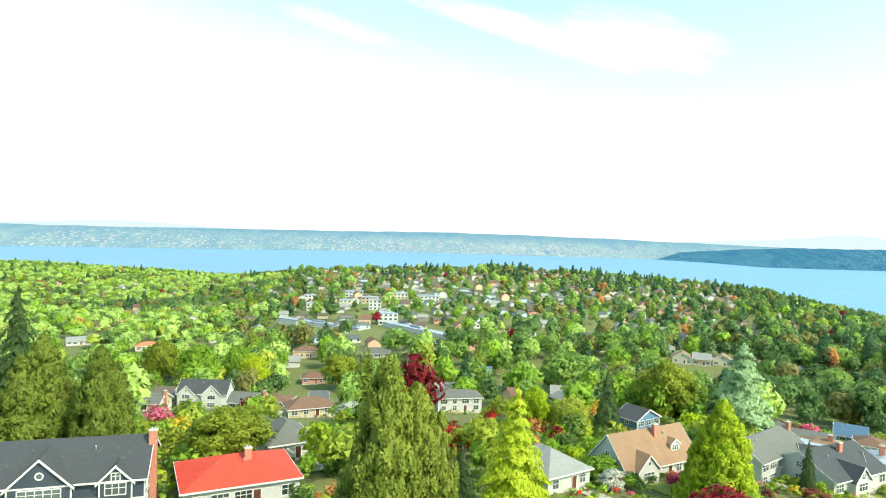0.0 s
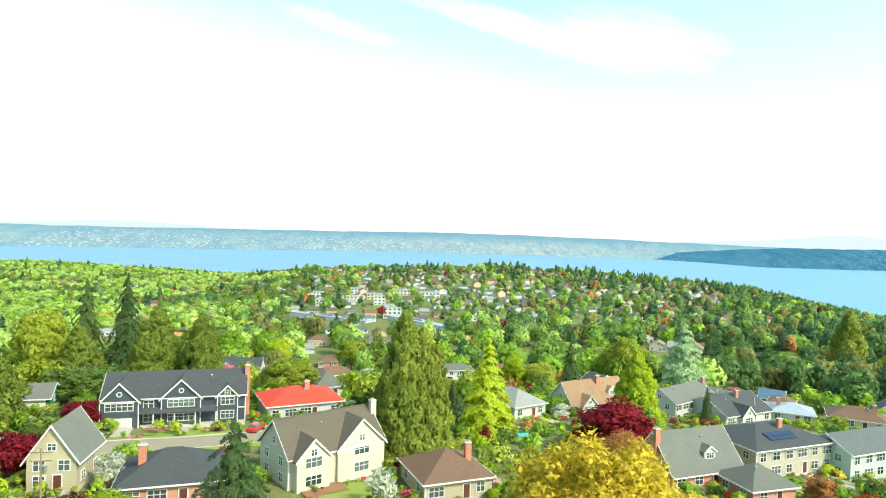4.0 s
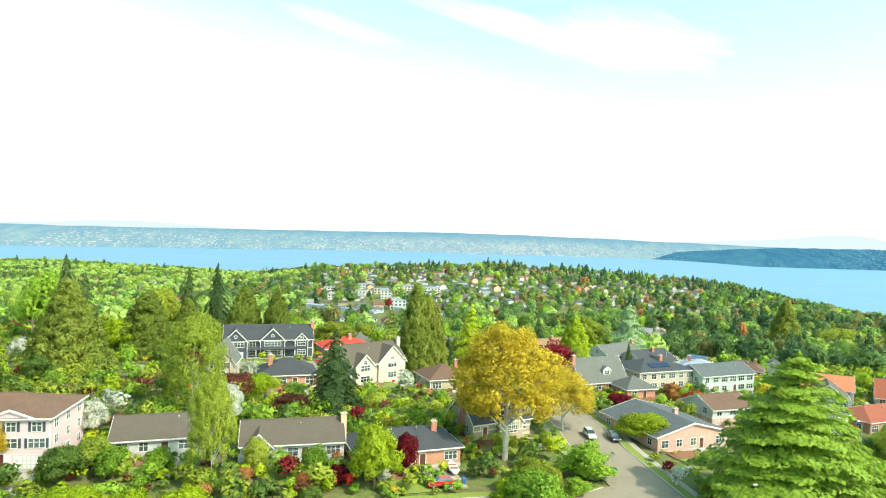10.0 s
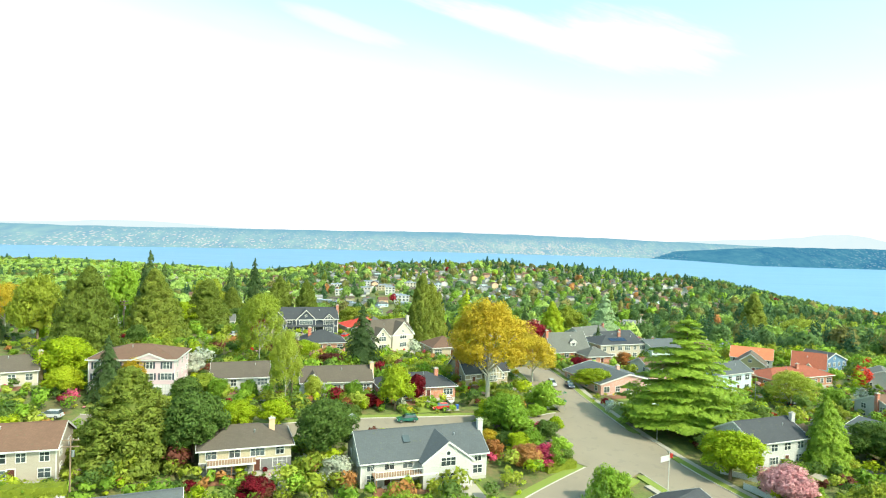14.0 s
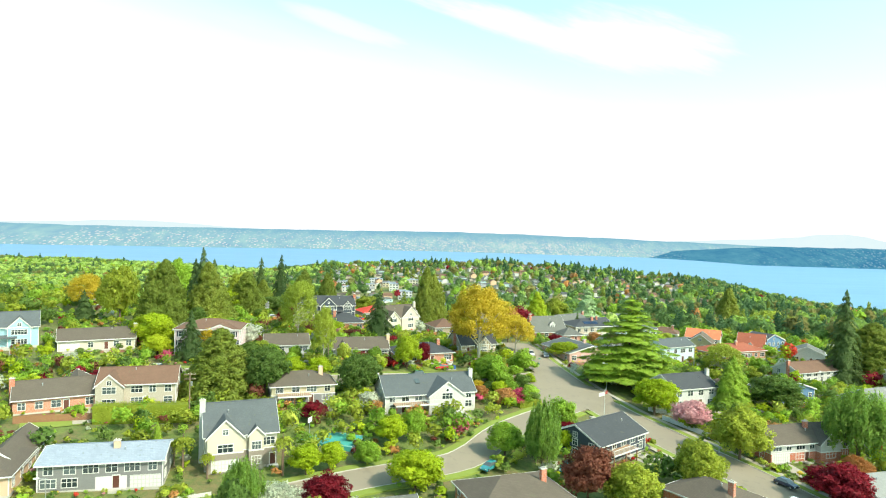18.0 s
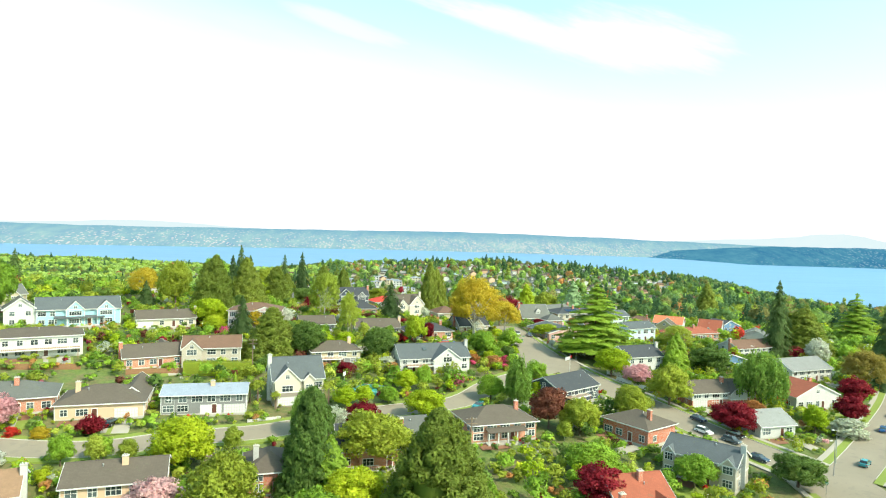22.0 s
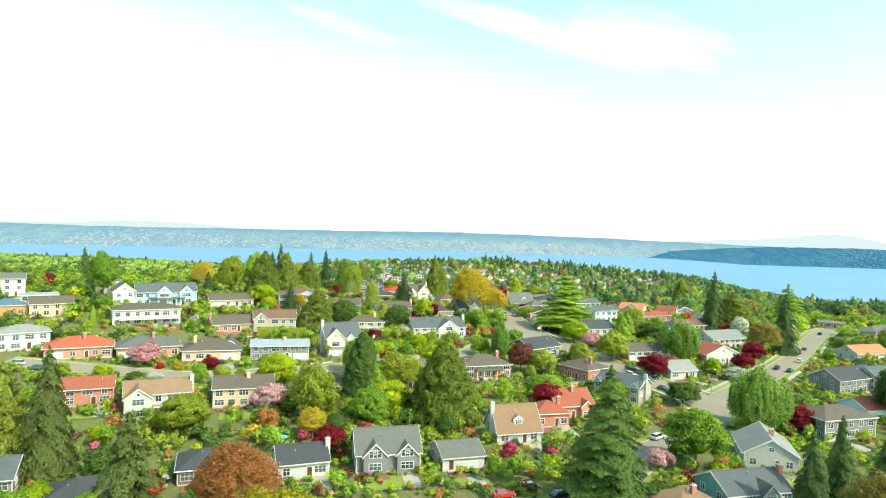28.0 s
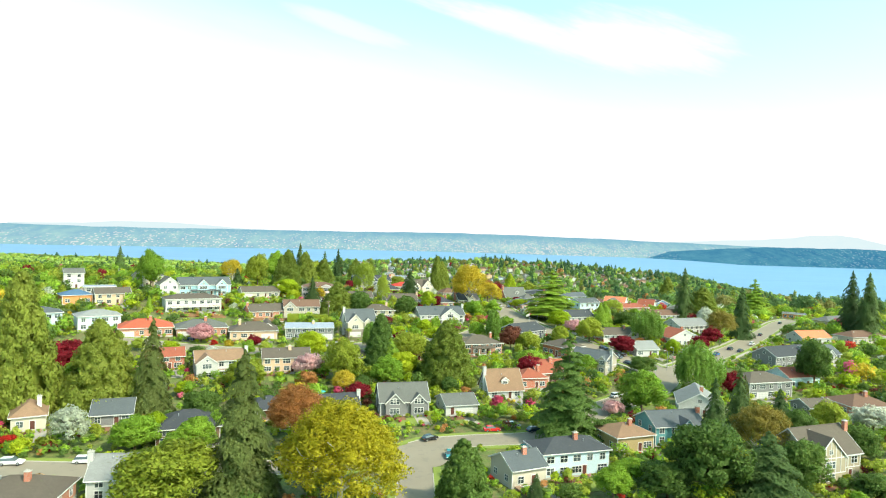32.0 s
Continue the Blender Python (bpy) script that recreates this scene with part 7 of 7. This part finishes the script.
# the front garden of the navy house on the hill street
tagged(patch("driveway", -56.6, 69.2, 17, 5.4, 6.2, .2, "pavement_concrete"), "wide pale concrete driveway before a navy house", "driveway", kind="structure")
tagged(patch("lawn", -44.7, 73.3, 17, 15, 4.8, .16, "lawn"), "mown green front lawn before a navy house", "lawn", kind="structure")
for x, y, w in ((-50.4, 72.9, 4.4), (-40.2, 76.0, 5.6)):
    tagged(patch("flower_bed", x, y, 17, w, 2.4, .22, "mulch"), "reddish-brown mulched flower bed on a lawn", "flower bed", kind="structure")
tagged(patch("garden_path", -45.6, 73.0, 17, 1.4, 5.4, .25, "pavement_concrete"), "narrow concrete path to a front door", "path", kind="structure")

# ---- filling shrubs and small trees between the houses ----


def clear_spot(x, y, r, front=0.0):
    p = Vector((x, y))
    if on_road(p, r * .6 + .4):
        return False
    for hx, hy, rot, w, d in HOUSES:
        dx, dy = x - hx, y - hy
        if dx * dx + dy * dy > 900:
            continue
        c, s = math.cos(radians(rot)), math.sin(radians(rot))
        u, v = c * dx + s * dy, -s * dx + c * dy
        if abs(u) < w / 2 + r * .7 and -d / 2 - r * .7 - front < v < d / 2 + r * .7:
            return False
    return True


SIGHT = np.array([(hx, hy - d / 2, w, gz(hx, hy) + 1.4, max(60, min(180, hy + 60 if hy > 60 else 180)) if hy < 150 else hy) for hx, hy, rot, w, d in HOUSES])

roads = [Vector(p) for line in (MAIN, UPPER, MIDDLE, LOWER, STEM, HILL, EAST, EAST_LOWER) for p in smooth_line(line, 6)]
SIGHT = np.concatenate([SIGHT, np.array([(p.x, p.y - 3, 6, gz(p.x, p.y) + .2, 190 if p.x < 75 else 330) for p in roads])])
SIGHT = np.concatenate([SIGHT, np.array([(p.x, p.y - 1, 5, gz(p.x, p.y) + .8, 170) for line in (G1, F3, F7) for p in smooth_line(line, 4)])])


def hides_house(x, y, h, w):
    """Whether a crown would stand between the flight's line and a house behind it."""
    dy = SIGHT[:, 1] - y
    f = dy / SIGHT[:, 4]
    lx = SIGHT[:, 0] * (1 - f)
    low = SIGHT[:, 3] + (115 - SIGHT[:, 3]) * f
    return bool(np.any((dy > -2) & (dy < 75) & (np.abs(lx - x) < SIGHT[:, 2] * .42 + w * .4) & (gz(x, y) + h > low)))


def in_view(x, y):
    """Inside the wedge of land that the flight looks over."""
    return abs(x) < (y + 353) * .74 + 12 and y > -262


far = np.random.default_rng(21)


def woods(name, words, leaf, spots, leaves, conifer, size, lobes=5, level=1, keep=1.0):
    """Many trees as one sheet: each a few uneven lobes, or one ragged cone, under leaf sprays; for land that stays far off."""
    S = np.array([(x, y, gz(x, y), h, w) for x, y, h, w in spots])
    n = len(S)
    own = far.random(n)
    if conifer:
        k = lobes + 2
        f = (np.arange(k)[None] + far.uniform(-.2, .2, (n, k))) / k
        a = far.uniform(0, 6.283, (n, k))
        off = .12 * S[:, 4:5] * (1 - f) * far.random((n, k))
        c = np.stack([S[:, :1] + off * np.cos(a), S[:, 1:2] + off * np.sin(a), S[:, 2:3] + S[:, 3:4] * (.08 + .84 * f)], 2)
        r = S[:, 4:5] * .5 * (1.02 - f) ** .78 * far.uniform(.8, 1.1, (n, k))
        rad = np.stack([r, r, np.repeat(S[:, 3:4] * .62 / k, k, 1) + r * .18], 2)
        out = np.stack([.3 * np.cos(a), .3 * np.sin(a), np.full((n, k), .35)], 2)
    else:
        k = lobes
        d = unit(far.normal(size=(n, k, 3)))
        d[..., 2] = np.abs(d[..., 2]) * 1.1 - .25
        d[:, 0] = (0, 0, .55)
        c = S[:, None, :3] + np.array([0, 0, 1.0]) * S[:, None, 3:4] * .5 + d * np.stack([S[:, 4] * .27, S[:, 4] * .27, S[:, 3] * .27], 1)[:, None]
        r = far.uniform(.19, .31, (n, k))
        rad = np.stack([r * S[:, 4:5], r * S[:, 4:5] * far.uniform(.8, 1.1, (n, k)), r * S[:, 3:4] * .92], 2)
        out = unit(d + np.array([0, 0, .5]))
    m = n * k
    ax = np.stack([np.cos(own * 40), np.sin(own * 40), np.zeros(n)], 1)
    per = max(1, leaves // k)
    sz = np.repeat(S[:, 4] * size, k * per)[:, None]
    own_m = np.repeat(own, k)
    soup, tint = puffs(far, c.reshape(m, 3), np.repeat(ax, k, 0), rad.reshape(m, 3), out.reshape(m, 3), per, sz, level, .26 if level == 1 else .4, keep, own_m)
    ob = new(name, leaf_mesh(name, soup, "leaf_" + leaf, tint))
    return tagged(ob, words, "trees", kind="stuff")


bush_kinds = ["bush"] * 5 + ["bush_lime"] * 3 + ["bush_dark"] * 4 + ["bush_red", "bush_pink", "bush_white", "bush_maple", "bush_yellow", "bush_rust"]
made = 0
while made < 140:
    x, y = yard_rng.uniform(-200, 215), yard_rng.uniform(-262, 150)
    if not in_view(x, y):
        continue
    w = yard_rng.uniform(1.4, 3.6)
    if clear_spot(x, y, w / 2):
        tree(yard_rng.choice(bush_kinds), x, y, w * yard_rng.uniform(.6, .95), w)
        made += 1
small_kinds = ["green"] * 4 + ["olive"] * 4 + ["dark"] * 4 + ["lime"] * 2 + ["spring"] * 2 + ["fir_green", "spire", "fir", "bronze", "maple"]
made = 0
while made < 110:
    x, y = yard_rng.uniform(-205, 230), yard_rng.uniform(-262, 165)
    if not in_view(x, y):
        continue
    w = yard_rng.uniform(3.2, 6.2)
    if clear_spot(x, y, w / 2, 5.0) and not hides_house(x, y, w * 1.2, w) and all((x - a)**2 + (y - b)**2 > (r * .8 + w * .4)**2 for a, b, r in TREES):
        kd = yard_rng.choice(small_kinds)
        tall = 1.7 if kd in ("fir_green", "spire", "fir") else yard_rng.uniform(.85, 1.25)
        tree(kd, x, y, w * tall, w if tall < 1.6 else w * .7)
        made += 1

# ---- the woods and the town beyond ----
# small planting too dense to count
beds = {}
made = 0
while made < 7000:
    x, y = yard_rng.uniform(-330, 345), yard_rng.uniform(-262, 180)
    if not in_view(x, y):
        continue
    w = yard_rng.uniform(1.2, 3.4) if yard_rng.random() < .66 else yard_rng.uniform(3.4, 6)
    if (abs(x) > 135 or y > 100) and yard_rng.random() < .5:
        w = yard_rng.uniform(5, 9)
    if clear_spot(x, y, w / 2, 0 if w < 2.2 else 2) and (w < 2.2 or yard_rng.random() < .06 or not hides_house(x, y, w, w)):
        r = yard_rng.random()
        leaf = ("green", "olive", "dark", "lime", "spring", "maple", "whiteb", "magenta", "red", "rust", "yellow", "gold")[
            next(i for i, q in enumerate((.34, .52, .76, .84, .90, .92, .935, .95, .96, .965, .98, 1.01)) if r < q)]
        big = w > 3.4
        beds.setdefault((leaf, big), []).append((x, y, w * yard_rng.uniform(.7, 1.15 if big else .9), w))
        made += 1
# low planting in clumps all over the gardens
low_kinds = ("green", "green", "olive", "olive", "dark", "dark", "lime", "spring", "green", "olive", "rust", "olive", "spring", "gold", "dark", "green", "dark", "olive", "green", "bronze")
made = 0
while made < 8500:
    cx_, cy_ = yard_rng.uniform(-190, 200), yard_rng.uniform(-262, 125)
    if not in_view(cx_, cy_):
        continue
    main_ = yard_rng.choice(low_kinds)
    for i in range(yard_rng.randrange(3, 9)):
        x, y = cx_ + yard_rng.gauss(0, 2.1), cy_ + yard_rng.gauss(0, 1.7)
        w = yard_rng.uniform(1.2, 3.6)
        if clear_spot(x, y, w / 2) and not on_road(Vector((x, y)), w * .5 + 1.0):
            leaf = main_ if yard_rng.random() < .65 else yard_rng.choice(low_kinds)
            beds.setdefault((leaf, False), []).append((x, y, w * yard_rng.uniform(.6, .95), w))
            made += 1
# planting along the houses' walls and between the lots
bed_kinds = ["green"] * 5 + ["dark"] * 4 + ["lime"] * 3 + ["olive"] * 4 + ["spring"] * 2 + ["maple", "whiteb", "yellow", "gold"] + ["green", "olive", "dark", "spring"] * 3 + ["magenta", "red", "rust", "pinkb"]
for hx, hy, rot, w, d in HOUSES:
    if hy > 230:
        continue
    c, s = math.cos(radians(rot)), math.sin(radians(rot))
    spots = [(yard_rng.uniform(-.5, .5) * w, -d / 2 - yard_rng.uniform(.7, 2.6), yard_rng.uniform(.7, 1.7)) for i in range(11)]
    for sd in (-1, 1):
        if yard_rng.random() < .8:
            spots += [(sd * (w / 2 + 2.4) + yard_rng.uniform(-.6, .6), v_, yard_rng.uniform(1.3, 3.2)) for v_ in np.arange(-d / 2 - 7, d / 2 + 5, 1.5) if yard_rng.random() < .75]
    if yard_rng.random() < .7:
        spots += [(u_, -d / 2 - 9.5 + yard_rng.uniform(-.4, .4), yard_rng.uniform(.9, 1.9)) for u_ in np.arange(-w / 2, w / 2, 1.3) if yard_rng.random() < .8]
    for u, v_, sz in spots:
        x, y = hx + c * u - s * v_, hy + s * u + c * v_
        if clear_spot(x, y, sz * .4) and not on_road(Vector((x, y)), sz * .5 + .5):
            beds.setdefault((yard_rng.choice(bed_kinds), False), []).append((x, y, sz * yard_rng.uniform(.6, .95), sz))
# overgrown strips behind and between the rows of houses
strip_kinds = ["green"] * 6 + ["olive"] * 5 + ["dark"] * 4 + ["lime"] * 3 + ["spring"] * 4 + ["gold", "bronze", "rust", "maple"]
for x0, x1, y0, y1, n in ((-100, 14, 9, 34, 210), (-100, -58, 24, 62, 70), (-62, -10, -30, -9, 60), (-64, 24, -78, -36, 150), (-110, -56, -58, -32, 90), (-100, 20, -172, -122, 150), (40, 130, -232, -176, 150), (60, 150, -176, -116, 110), (-20, 60, -160, -112, 80), (70, 135, -50, 10, 110)):
    for i in range(n):
        x, y, w = yard_rng.uniform(x0, x1), yard_rng.uniform(y0, y1), yard_rng.uniform(2.4, 5.6)
        if in_view(x, y) and clear_spot(x, y, w / 2, 2.5) and not on_road(Vector((x, y)), w * .5 + 1.5):
            beds.setdefault((yard_rng.choice(strip_kinds), True), []).append((x, y, w * yard_rng.uniform(.75, 1.05), w))
for (leaf, big), spots in sorted(beds.items()):
    woods("garden_planting", f"dense {leaf} shrubs and small trees filling the gardens", leaf, spots, 40 if big else 10, False, .046 if big else .12, 4 if big else 2, 2 if big else 1, .55 if big else 1.0)

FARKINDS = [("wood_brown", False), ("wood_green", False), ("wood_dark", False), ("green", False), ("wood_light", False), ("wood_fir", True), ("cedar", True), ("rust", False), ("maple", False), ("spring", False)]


def kind_for(a, y, patch_):
    r = far.random()
    if a < -.22:
        # dark and bright woods by turns, more of the haze-paled leaf colour towards the lake
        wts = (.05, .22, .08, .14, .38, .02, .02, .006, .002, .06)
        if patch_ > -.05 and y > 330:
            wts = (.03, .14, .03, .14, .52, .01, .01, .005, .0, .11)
        elif y < 330:
            wts = (.10, .33, .17, .15, .11, .04, .04, .008, .004, .05)
        elif patch_ < -.22:
            wts = (.14, .30, .40, .02, .05, .06, .03, 0, 0, 0)
    elif y < 450 and a < .32:
        wts = (.12, .29, .17, .17, .10, .05, .04, .015, .005, .04)
    elif a < .28:
        wts = (.15, .27, .27, .05, .05, .10, .05, .015, .01, .02)
    else:
        wts = (.12, .17, .42, .03, .02, .16, .05, .010, .002, .01)
    t = 0
    for i, q in enumerate(wts):
        t += q
        if r < t:
            return i
    return 0


# houses of the town, small with distance
def far_house_shapes(i):
    r = random.Random(i)
    w, d, h, rise = r.uniform(8, 11.5), r.uniform(7, 9), r.choice((2.9, 3.2, 4.8)), r.uniform(1.6, 2.6)
    rt = ("gx", "gx", "hip", "gy")[i % 4]
    return w, d, h, rise, rt


fw = ["white", "white", "cream", "white", "greywall", "peach", "paleblue", "white", "brick", "tan"]
fr_ = ["grey", "slategrey", "greybrown", "lightgrey", "lightgrey", "brownroof", "grey", "tanroof", "greybrown", "greybrown"]


def far_house(i, x, y, rot):
    w, d, h, rise, rt = far_house_shapes(i)
    base = tagged(new("house"), f"distant {WALL_WORDS[fw[i]]} house with {ROOF_WORDS[fr_[i]]} roof among trees", "house", group="distant houses")
    base.matrix_world = pose(x, y, gz(x, y) + .2, 0, 0, rot)
    part("wall", cached(("fhw", i), lambda: gable_walls(-w / 2, w / 2, 0, d, -2.5, h, rt, rise).mesh("wall", fw[i])), None, base)
    part("roof", cached(("fhr", i), lambda: roof_shape(-w / 2, w / 2, 0, d, h, rt, rise)[0].mesh("roof", fr_[i])), None, base)
    for j in (0, 2):
        p = part("window", cached("fhp", lambda: Shape().box(-.8, .8, -.05, -.004, -.65, .65).mesh("window", "glass")), None, base)
        p.location = (-w * .3 + j * w * .3, 0, 1.7 if j != 1 or h < 4 else 4.2)


town = []
tries = 0
while len(town) < 760 and tries < 40000:
    tries += 1
    y = 165 + 1020 * far.random() ** .8
    a = far.uniform(-.62, .62)
    dens = np.interp(a, (-.62, -.25, -.18, .05, .42, .52, .62), (.22, .22, .7, 1, 1, .4, .1)) * np.interp(y, (165, 300, 450, 640, 1100, 1190), (.2, .14, .2, 1, 1, .5))
    if far.random() > dens:
        continue
    x = a * y
    if any((x - p)**2 + (y - q)**2 < 17**2 for p, q in town) or any((x - hh[0])**2 + (y - hh[1])**2 < 20**2 for hh in HOUSES):
        continue
    town.append((x, y))
town.sort(key=lambda p: p[1])
rest = {}
for n_, (x, y) in enumerate(town):
    i, rot = int(far.integers(0, 10)), float(far.choice((12, 12, 20, 100, -75)) + far.uniform(-5, 5))
    if n_ < 80:
        far_house(i, x, y, rot)
        continue
    w, d, h, rise, rt = far_house_shapes(i)
    m = pose(x, y, gz(x, y) + .2, 0, 0, rot)
    for sh, mat in ((gable_walls(-w / 2, w / 2, 0, d, -2.5, h, rt, rise), fw[i]), (roof_shape(-w / 2, w / 2, 0, d, h, rt, rise)[0], fr_[i])):
        tgt = rest.setdefault(mat, Shape())
        n0 = len(tgt.v)
        tgt.v += [tuple(m @ Vector(p)) for p in sh.v]
        tgt.f += [tuple(n0 + q for q in f) for f in sh.f]
for mat, sh in rest.items():
    tagged(new("distant_town", sh.mesh("distant_town", mat)), "distant small houses scattered along the wooded ridge", "houses", kind="stuff")

# white blocks and shops in the valley
BLOCKS = []


def block(x, y, rot, w, d, floors, wall="white"):
    BLOCKS.append((x, y, max(w, d) / 2))
    base = tagged(new("apartment_building"), f"{WALL_WORDS[wall]} flat-roofed block of {floors} floors in the valley", "building", group="valley buildings")
    base.matrix_world = pose(x, y, gz(x, y), 0, 0, rot)
    h = floors * 3.1
    part("wall", Shape().box(-w / 2, w / 2, 0, d, -4, h), wall, base)
    part("roof", Shape().box(-w / 2 - .3, w / 2 + .3, -.3, d + .3, h, h + .4).box(-w * .1, w * .05, d * .4, d * .6, h + .4, h + 1.8), "whiteroof", base)
    if floors > 1:
        for fl in range(floors):
            for i in range(int(w / 4)):
                p = part("window", cached("blkwin", lambda: Shape().box(-1, 1, -.06, -.004, -.75, .75).mesh("window", "glass")), None, base)
                p.location = (-w / 2 + 2 + i * 4, 0, fl * 3.1 + 1.7)


block(-98, 516, -32, 88, 9, 1)
block(-18, 480, -50, 80, 9, 1)
block(-120, 620, 10, 16, 12, 2)
block(-92, 640, 10, 14, 10, 2, "cream")
block(-70, 660, 10, 18, 10, 2, "tan")
block(-138, 700, 10, 18, 10, 2)
block(-95, 720, 5, 20, 10, 2)
block(-60, 610, 5, 12, 10, 3)
block(-40, 520, 5, 16, 12, 3)
block(-42, 690, 5, 20, 10, 2, "cream")
block(-10, 660, 5, 24, 12, 2)

groups = {}
count = 0
TOWN, BUILT = np.array(town), np.array([(hh[0], hh[1]) for hh in HOUSES])
while count < 9800:
    y = 140 + 1760 * far.random() ** .8
    x = far.uniform(-1, 1) * (y + 353) * .75
    a = x / (y + 120)
    true_a = x / y
    if y > bank(true_a) + 10 or gz(x, y) < 1.0:
        continue
    if y < 185 and abs(x) < 120 and far.random() < .5:
        continue
    dx, dy = np.abs(TOWN[:, 0] - x), TOWN[:, 1] - y
    if np.any(dx * dx + dy * dy < 7**2) or (far.random() < .62 and np.any((dx < 8) & (dy > 0) & (dy < (30 if y > 500 else 14)))):
        continue
    dx, dy = np.abs(BUILT[:, 0] - x), BUILT[:, 1] - y
    if np.any(dx * dx + dy * dy < 13**2) or (far.random() < .95 and np.any((dx < 10) & (dy > 0) & (dy < 36))):
        continue
    if any(abs(x - p) < r and -55 < y - q < 18 for p, q, r in BLOCKS):
        continue
    ki = kind_for(a, y, noise.noise((x * .005, y * .006, 9.0)))
    con = FARKINDS[ki][1]
    # firs stand in groves
    if con and noise.noise((x * .012, y * .012, 4.0)) < -.05 and a < .45:
        ki, con = 2, False
    h = far.uniform(13, 25) if con else far.uniform(9, 19)
    if -.17 < a < .42 and y > 480 and far.random() < .8:
        h *= .74
    if true_a > .5 and y > 500:
        h = min(h, 19)
    w = h * (far.uniform(.42, .62) if con else far.uniform(.65, 1.0))
    if a < -.2 and y > 330 and not con:
        h, w = far.uniform(8, 14), far.uniform(10, 16)
    if y < 420 and far.random() < .92 and hides_house(x, y, h, w):
        continue
    band = 0 if y < 420 else 1
    groups.setdefault((ki, band), []).append((x, y, h, w))
    count += 1
# tall firs along the ridge's skyline
for i in range(420):
    y = far.uniform(820, 1230)
    a = far.uniform(-.12, .6)
    if gz(a * y, y) > 4 and noise.noise((a * 14, y * .004, 1.0)) > -.02 - .3 * max(0, a - .2) and not np.any((TOWN[:, 0] - a * y)**2 + (TOWN[:, 1] - y)**2 < 8**2):
        h = far.uniform(12, 24)
        groups.setdefault((5, 1), []).append((a * y, y, h, h * far.uniform(.42, .6)))
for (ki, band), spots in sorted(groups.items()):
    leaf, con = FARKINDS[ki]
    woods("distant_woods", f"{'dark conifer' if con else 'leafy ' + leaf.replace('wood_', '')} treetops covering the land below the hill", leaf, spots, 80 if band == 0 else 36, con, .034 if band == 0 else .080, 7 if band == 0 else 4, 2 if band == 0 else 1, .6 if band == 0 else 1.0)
